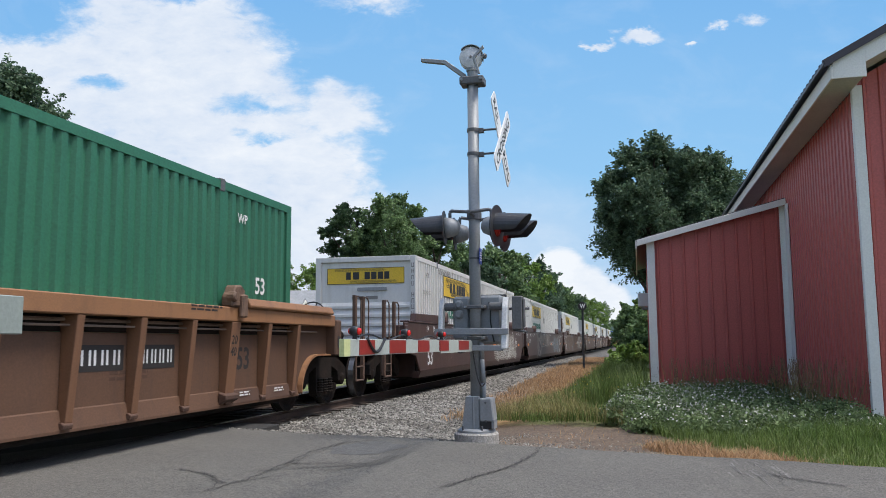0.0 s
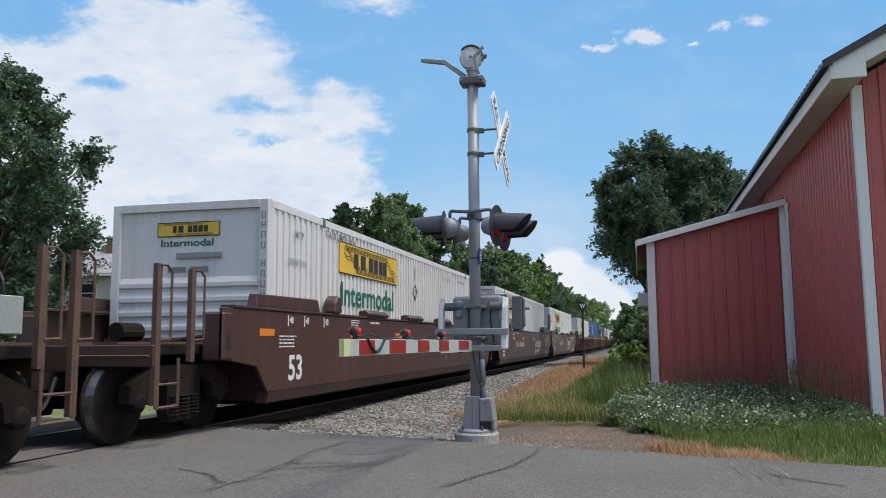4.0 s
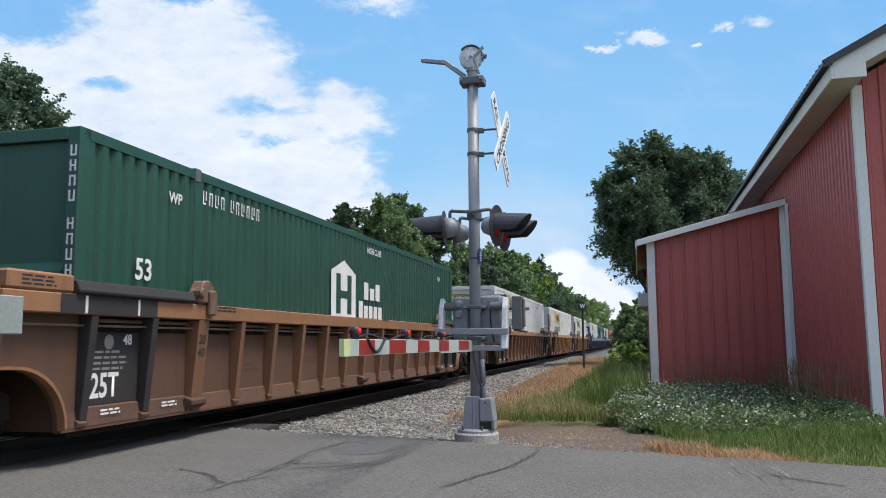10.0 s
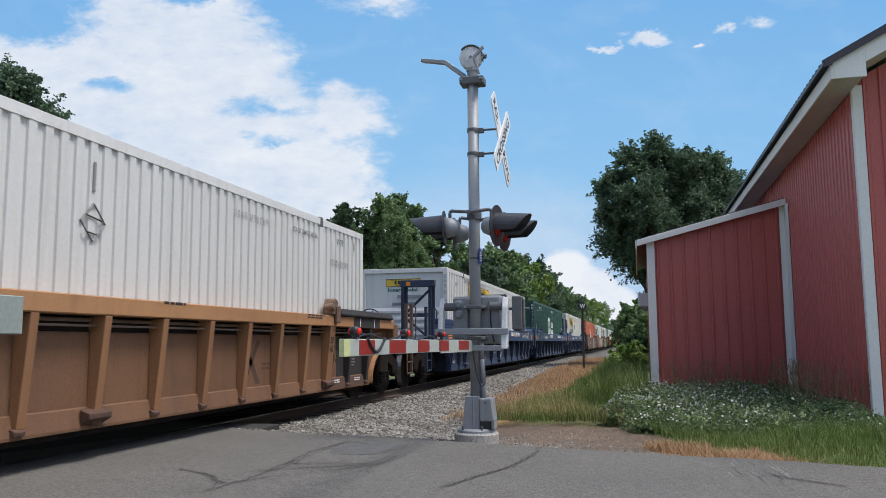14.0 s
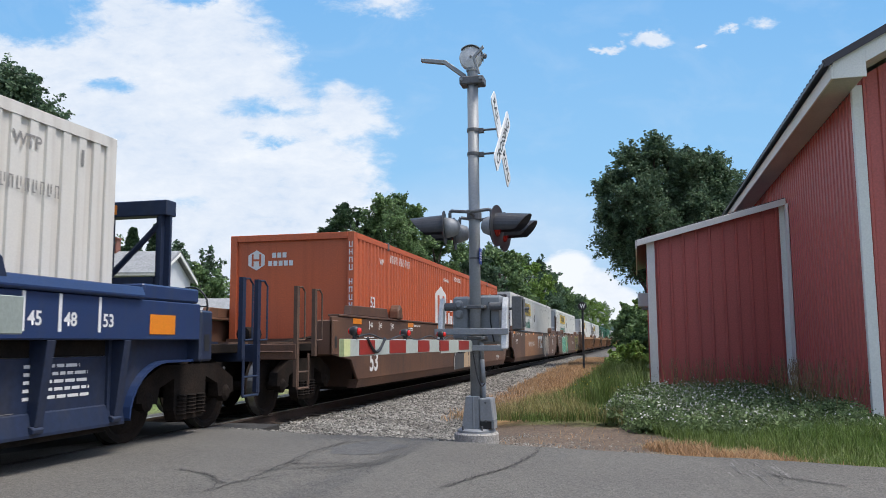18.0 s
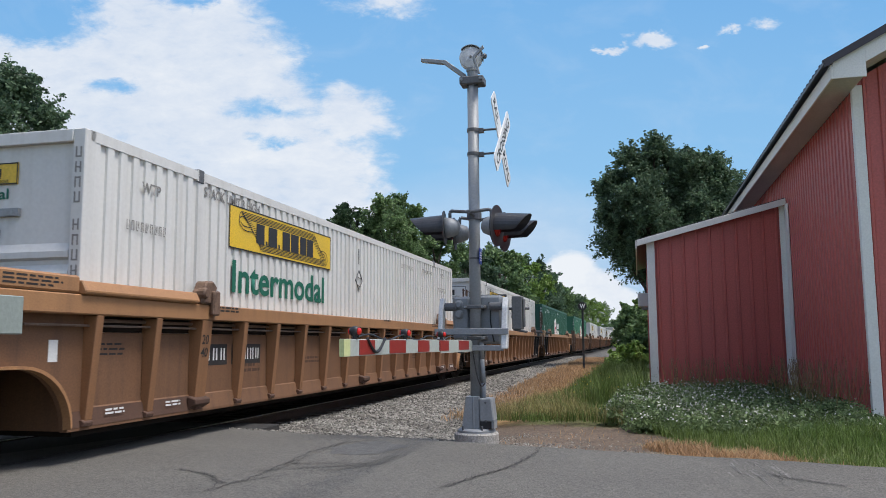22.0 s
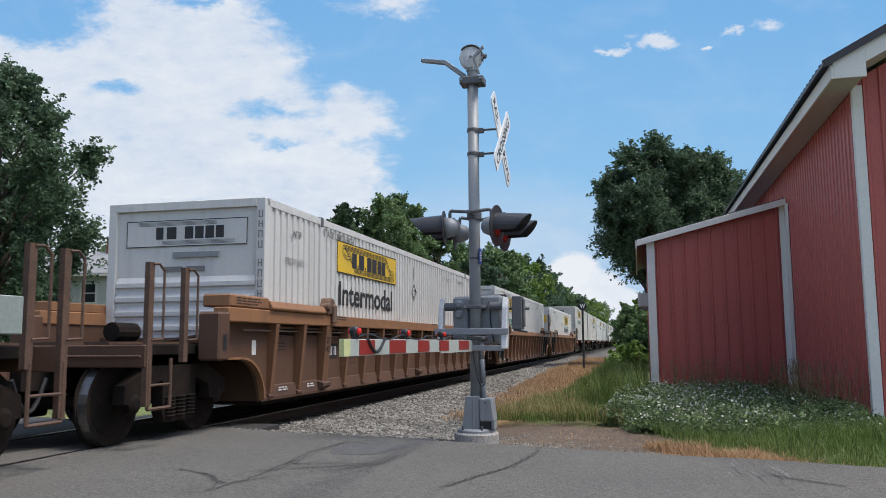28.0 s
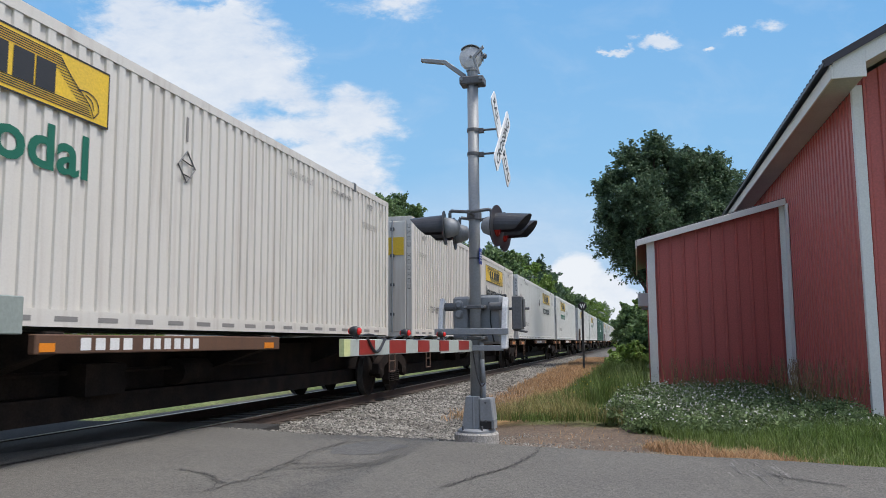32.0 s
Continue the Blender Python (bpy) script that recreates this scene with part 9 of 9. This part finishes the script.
# ---- clouds ----
def cloud_material():
    """White cumulus on clear air: a broad bank, small puffs and a low bank near the horizon."""
    m = bpy.data.materials.new("cloud")
    m.use_nodes = True
    n, l = m.node_tree.nodes, m.node_tree.links
    n.remove(n["Principled BSDF"])
    co = n.new("ShaderNodeTexCoord").outputs["Object"]

    def mth(op, a, b_=0.0, c_=None):
        k_ = n.new("ShaderNodeMath")
        k_.operation = op
        for i, q in enumerate((a, b_) if c_ is None else (a, b_, c_)):
            if isinstance(q, (int, float)):
                k_.inputs[i].default_value = q
            else:
                l.new(q, k_.inputs[i])
        return k_.outputs[0]

    def nz(scale, detail, rough, sx=1.0, sy=1.0, seed=0.0, distort=0.0):
        mp = n.new("ShaderNodeMapping")
        mp.inputs["Scale"].default_value = (sx, sy, 1)
        mp.inputs["Location"].default_value = (seed, seed, seed)
        l.new(co, mp.inputs[0])
        t = n.new("ShaderNodeTexNoise")
        t.inputs["Scale"].default_value, t.inputs["Detail"].default_value = scale, detail
        t.inputs["Roughness"].default_value, t.inputs["Distortion"].default_value = rough, distort
        l.new(mp.outputs[0], t.inputs["Vector"])
        return t.outputs["Fac"]

    sep = n.new("ShaderNodeSeparateXYZ")
    l.new(co, sep.inputs[0])
    X0, Y0 = sep.outputs[0], sep.outputs[1]
    # drawn-out, ragged outlines: the plain forms below are bent by noise of two sizes
    wx = mth("ADD", mth("MULTIPLY", mth("SUBTRACT", nz(0.8, 9, 0.6, 0.8, 1.3, 11.0), 0.5), 1.7), mth("MULTIPLY", mth("SUBTRACT", nz(4.0, 6, 0.65, 0.8, 1.5, 2.0), 0.5), 0.35))
    wy = mth("ADD", mth("MULTIPLY", mth("SUBTRACT", nz(0.8, 9, 0.6, 0.8, 1.3, 23.0), 0.5), 1.1), mth("MULTIPLY", mth("SUBTRACT", nz(4.0, 6, 0.65, 0.8, 1.5, 5.0), 0.5), 0.22))
    X, Y = mth("ADD", X0, wx), mth("ADD", Y0, wy)
    wob = mth("SUBTRACT", nz(0.75, 10, 0.6, 0.8, 1.5, 3.0, 0.5), 0.5)
    fine = mth("SUBTRACT", nz(3.0, 9, 0.68, 0.7, 1.5, 7.0, 0.3), 0.5)

    def ellipse(cx, cy, rx, ry, bent=True):
        a = mth("DIVIDE", mth("SUBTRACT", X if bent else X0, cx), rx)
        b_ = mth("DIVIDE", mth("SUBTRACT", Y if bent else Y0, cy), ry)
        return mth("SUBTRACT", 1.0, mth("SQRT", mth("ADD", mth("MULTIPLY", a, a), mth("MULTIPLY", b_, b_))))

    # the bank: everything below and left of a slanting edge, with thin places
    bank = mth("MULTIPLY_ADD", X, -0.82, mth("MULTIPLY_ADD", Y, -0.572, -0.22))
    bank = mth("MINIMUM", mth("MULTIPLY", bank, 0.9), 0.58)
    bank = mth("MAXIMUM", bank, mth("MULTIPLY", ellipse(-1.9, 2.55, 0.9, 0.55), 0.9))
    for cx, cy, rx, ry, k_ in ((-3.35, 2.45, 1.0, 0.30, 0.75), (-5.95, 2.95, 0.62, 0.22, 0.8), (-7.6, 4.25, 1.6, 0.75, 1.6), (-4.6, 4.5, 0.9, 0.25, 0.9), (-3.1, 1.95, 0.7, 0.2, 0.8), (-4.9, 0.9, 1.0, 0.25, 0.5)):
        bank = mth("SUBTRACT", bank, mth("MULTIPLY", mth("MAXIMUM", ellipse(cx, cy, rx, ry), 0.0), k_))
    d = mth("ADD", mth("ADD", bank, mth("MULTIPLY", wob, 1.0)), mth("MULTIPLY", fine, 0.8))
    for cx, cy, rx, ry, k_ in ((3.30, 3.80, 0.46, 0.15, 1.0), (2.55, 3.70, 0.22, 0.07, 0.7), (4.22, 3.72, 0.16, 0.09, 0.8), (5.40, 4.13, 0.30, 0.12, 0.55), (4.8, 4.02, 0.16, 0.06, 0.5), (-1.35, 4.32, 0.95, 0.24, 0.6)):
        e = mth("ADD", mth("MULTIPLY", ellipse(cx + 0.1, cy, rx, ry), k_), mth("MULTIPLY", fine, 1.0))
        d = mth("MAXIMUM", d, mth("SUBTRACT", e, 0.08))
    low = mth("MULTIPLY", ellipse(0.5, -1.0, 2.6, 1.0), 0.9)
    for cx, cy, rx, ry in ((2.05, -0.55, 0.62, 0.62), (1.80, -0.75, 0.55, 0.62), (2.45, -0.80, 0.62, 0.58), (2.85, -1.0, 0.55, 0.45), (2.2, -1.2, 1.4, 0.7)):
        low = mth("MAXIMUM", low, mth("MULTIPLY", ellipse(cx, cy, rx, ry, False), 2.0))
    low = mth("ADD", low, mth("ADD", mth("MULTIPLY", fine, 0.75), mth("MULTIPLY", wob, 0.2)))
    d = mth("MAXIMUM", d, low)
    lit = mth("MINIMUM", mth("MAXIMUM", mth("MULTIPLY", low, 1.2), 0.0), 0.35)
    veil = mth("ADD", mth("MULTIPLY", mth("MAXIMUM", ellipse(0.6, 0.2, 3.2, 1.4, False), 0.0), 0.5), mth("MULTIPLY", mth("MAXIMUM", wob, 0.0), 0.5))
    ramp = n.new("ShaderNodeMapRange")
    ramp.interpolation_type = "SMOOTHSTEP"
    ramp.inputs[1].default_value, ramp.inputs[2].default_value = -0.2, 0.5
    l.new(d, ramp.inputs[0])
    cover = mth("MAXIMUM", ramp.outputs[0], veil)
    shade = n.new("ShaderNodeMapRange")
    shade.inputs[1].default_value, shade.inputs[2].default_value = -0.35, 0.4
    shade.inputs[3].default_value, shade.inputs[4].default_value = 0.50, 1.0
    l.new(mth("ADD", lit, mth("ADD", mth("MULTIPLY", wob, 1.1), mth("MULTIPLY", fine, 0.8))), shade.inputs[0])
    air = n.new("ShaderNodeValToRGB")
    air.color_ramp.elements[0].position, air.color_ramp.elements[0].color = 0.0, (0.50, 0.66, 0.84, 1)
    air.color_ramp.elements[1].position, air.color_ramp.elements[1].color = 1.0, (0.19, 0.455, 0.83, 1)
    mid = air.color_ramp.elements.new(0.45)
    mid.color = (0.295, 0.57, 0.88, 1)
    up = n.new("ShaderNodeMapRange")
    up.inputs[1].default_value, up.inputs[2].default_value = -1.8, 5.0
    l.new(Y0, up.inputs[0])
    l.new(up.outputs[0], air.inputs[0])
    mixed = n.new("ShaderNodeMixRGB")
    l.new(mth("MULTIPLY", cover, 0.97), mixed.inputs[0])
    l.new(air.outputs[0], mixed.inputs[1])
    white = n.new("ShaderNodeMixRGB")
    white.inputs[1].default_value, white.inputs[2].default_value = (0.36, 0.52, 0.78, 1), (0.885, 0.92, 0.97, 1)
    l.new(shade.outputs[0], white.inputs[0])
    l.new(white.outputs[0], mixed.inputs[2])
    em = n.new("ShaderNodeEmission")
    l.new(mixed.outputs[0], em.inputs[0])
    em.inputs[1].default_value = 2 ** -0.66
    l.new(em.outputs[0], n["Material Output"].inputs[0])
    return m


CLOUD_D = 3600.0
UNIT = CLOUD_D * 100 / 1431.3
cl = Shape()
cl.add([(-22, -3.0, 0), (22, -3.0, 0), (22, 16, 0), (-22, 16, 0)], [(0, 1, 2, 3)])
cloud_mesh = cl.mesh("clouds", [cloud_material()])
clouds = tagged(new("backdrop_clouds", cloud_mesh), "white cumulus clouds drifting across a blue sky", "clouds", kind="structure")
clouds.scale = (UNIT, UNIT, UNIT)


# ---- what moves ----
def gone(t):
    """Metres that the train has come on after t seconds."""
    k_ = t / 10
    return 17.615 * t - 0.833 * k_ ** 2 + 0.291 * k_ ** 3 - 0.039 * k_ ** 4


def motions():
    times = [2.0 * i for i in range(17)]
    for vehicle, load, middle, height in TRAIN:
        walk(vehicle, [(t, pose(TRACK_X, middle - gone(t), 0.0)) for t in times])
        walk(load, [(t, pose(TRACK_X, middle - gone(t), height)) for t in times])
    steps = [i / FPS for i in range(int(32 * FPS) + 1)]
    turns = [math.degrees(gone(t) / WHEEL_R) for t in steps]
    rolled = {}
    for w, d in WHEELS:
        if d not in rolled:
            walk(w, [(t, pose(0, d, WHEEL_R, a % 360)) for t, a in zip(steps, turns)])
            rolled[d] = w
            continue
        # all wheels of the train roll alike
        w.rotation_mode = "QUATERNION"
        keys, first = w.animation_data_create(), rolled[d].animation_data
        keys.action = first.action
        keys.action_slot = first.action_slot
    centre = EYE + VIEW.normalized() * CLOUD_D
    for_view = STILL.to_3x3().to_4x4()
    rows = []
    for t in (0.0, 16.0, 32.0):
        k_ = t / 32
        shift = for_view @ Vector((0.32 * UNIT * k_, -0.10 * UNIT * k_, 0))
        rows.append((t, Matrix.Translation(centre + shift) @ for_view))
    walk(clouds, rows)


motions()
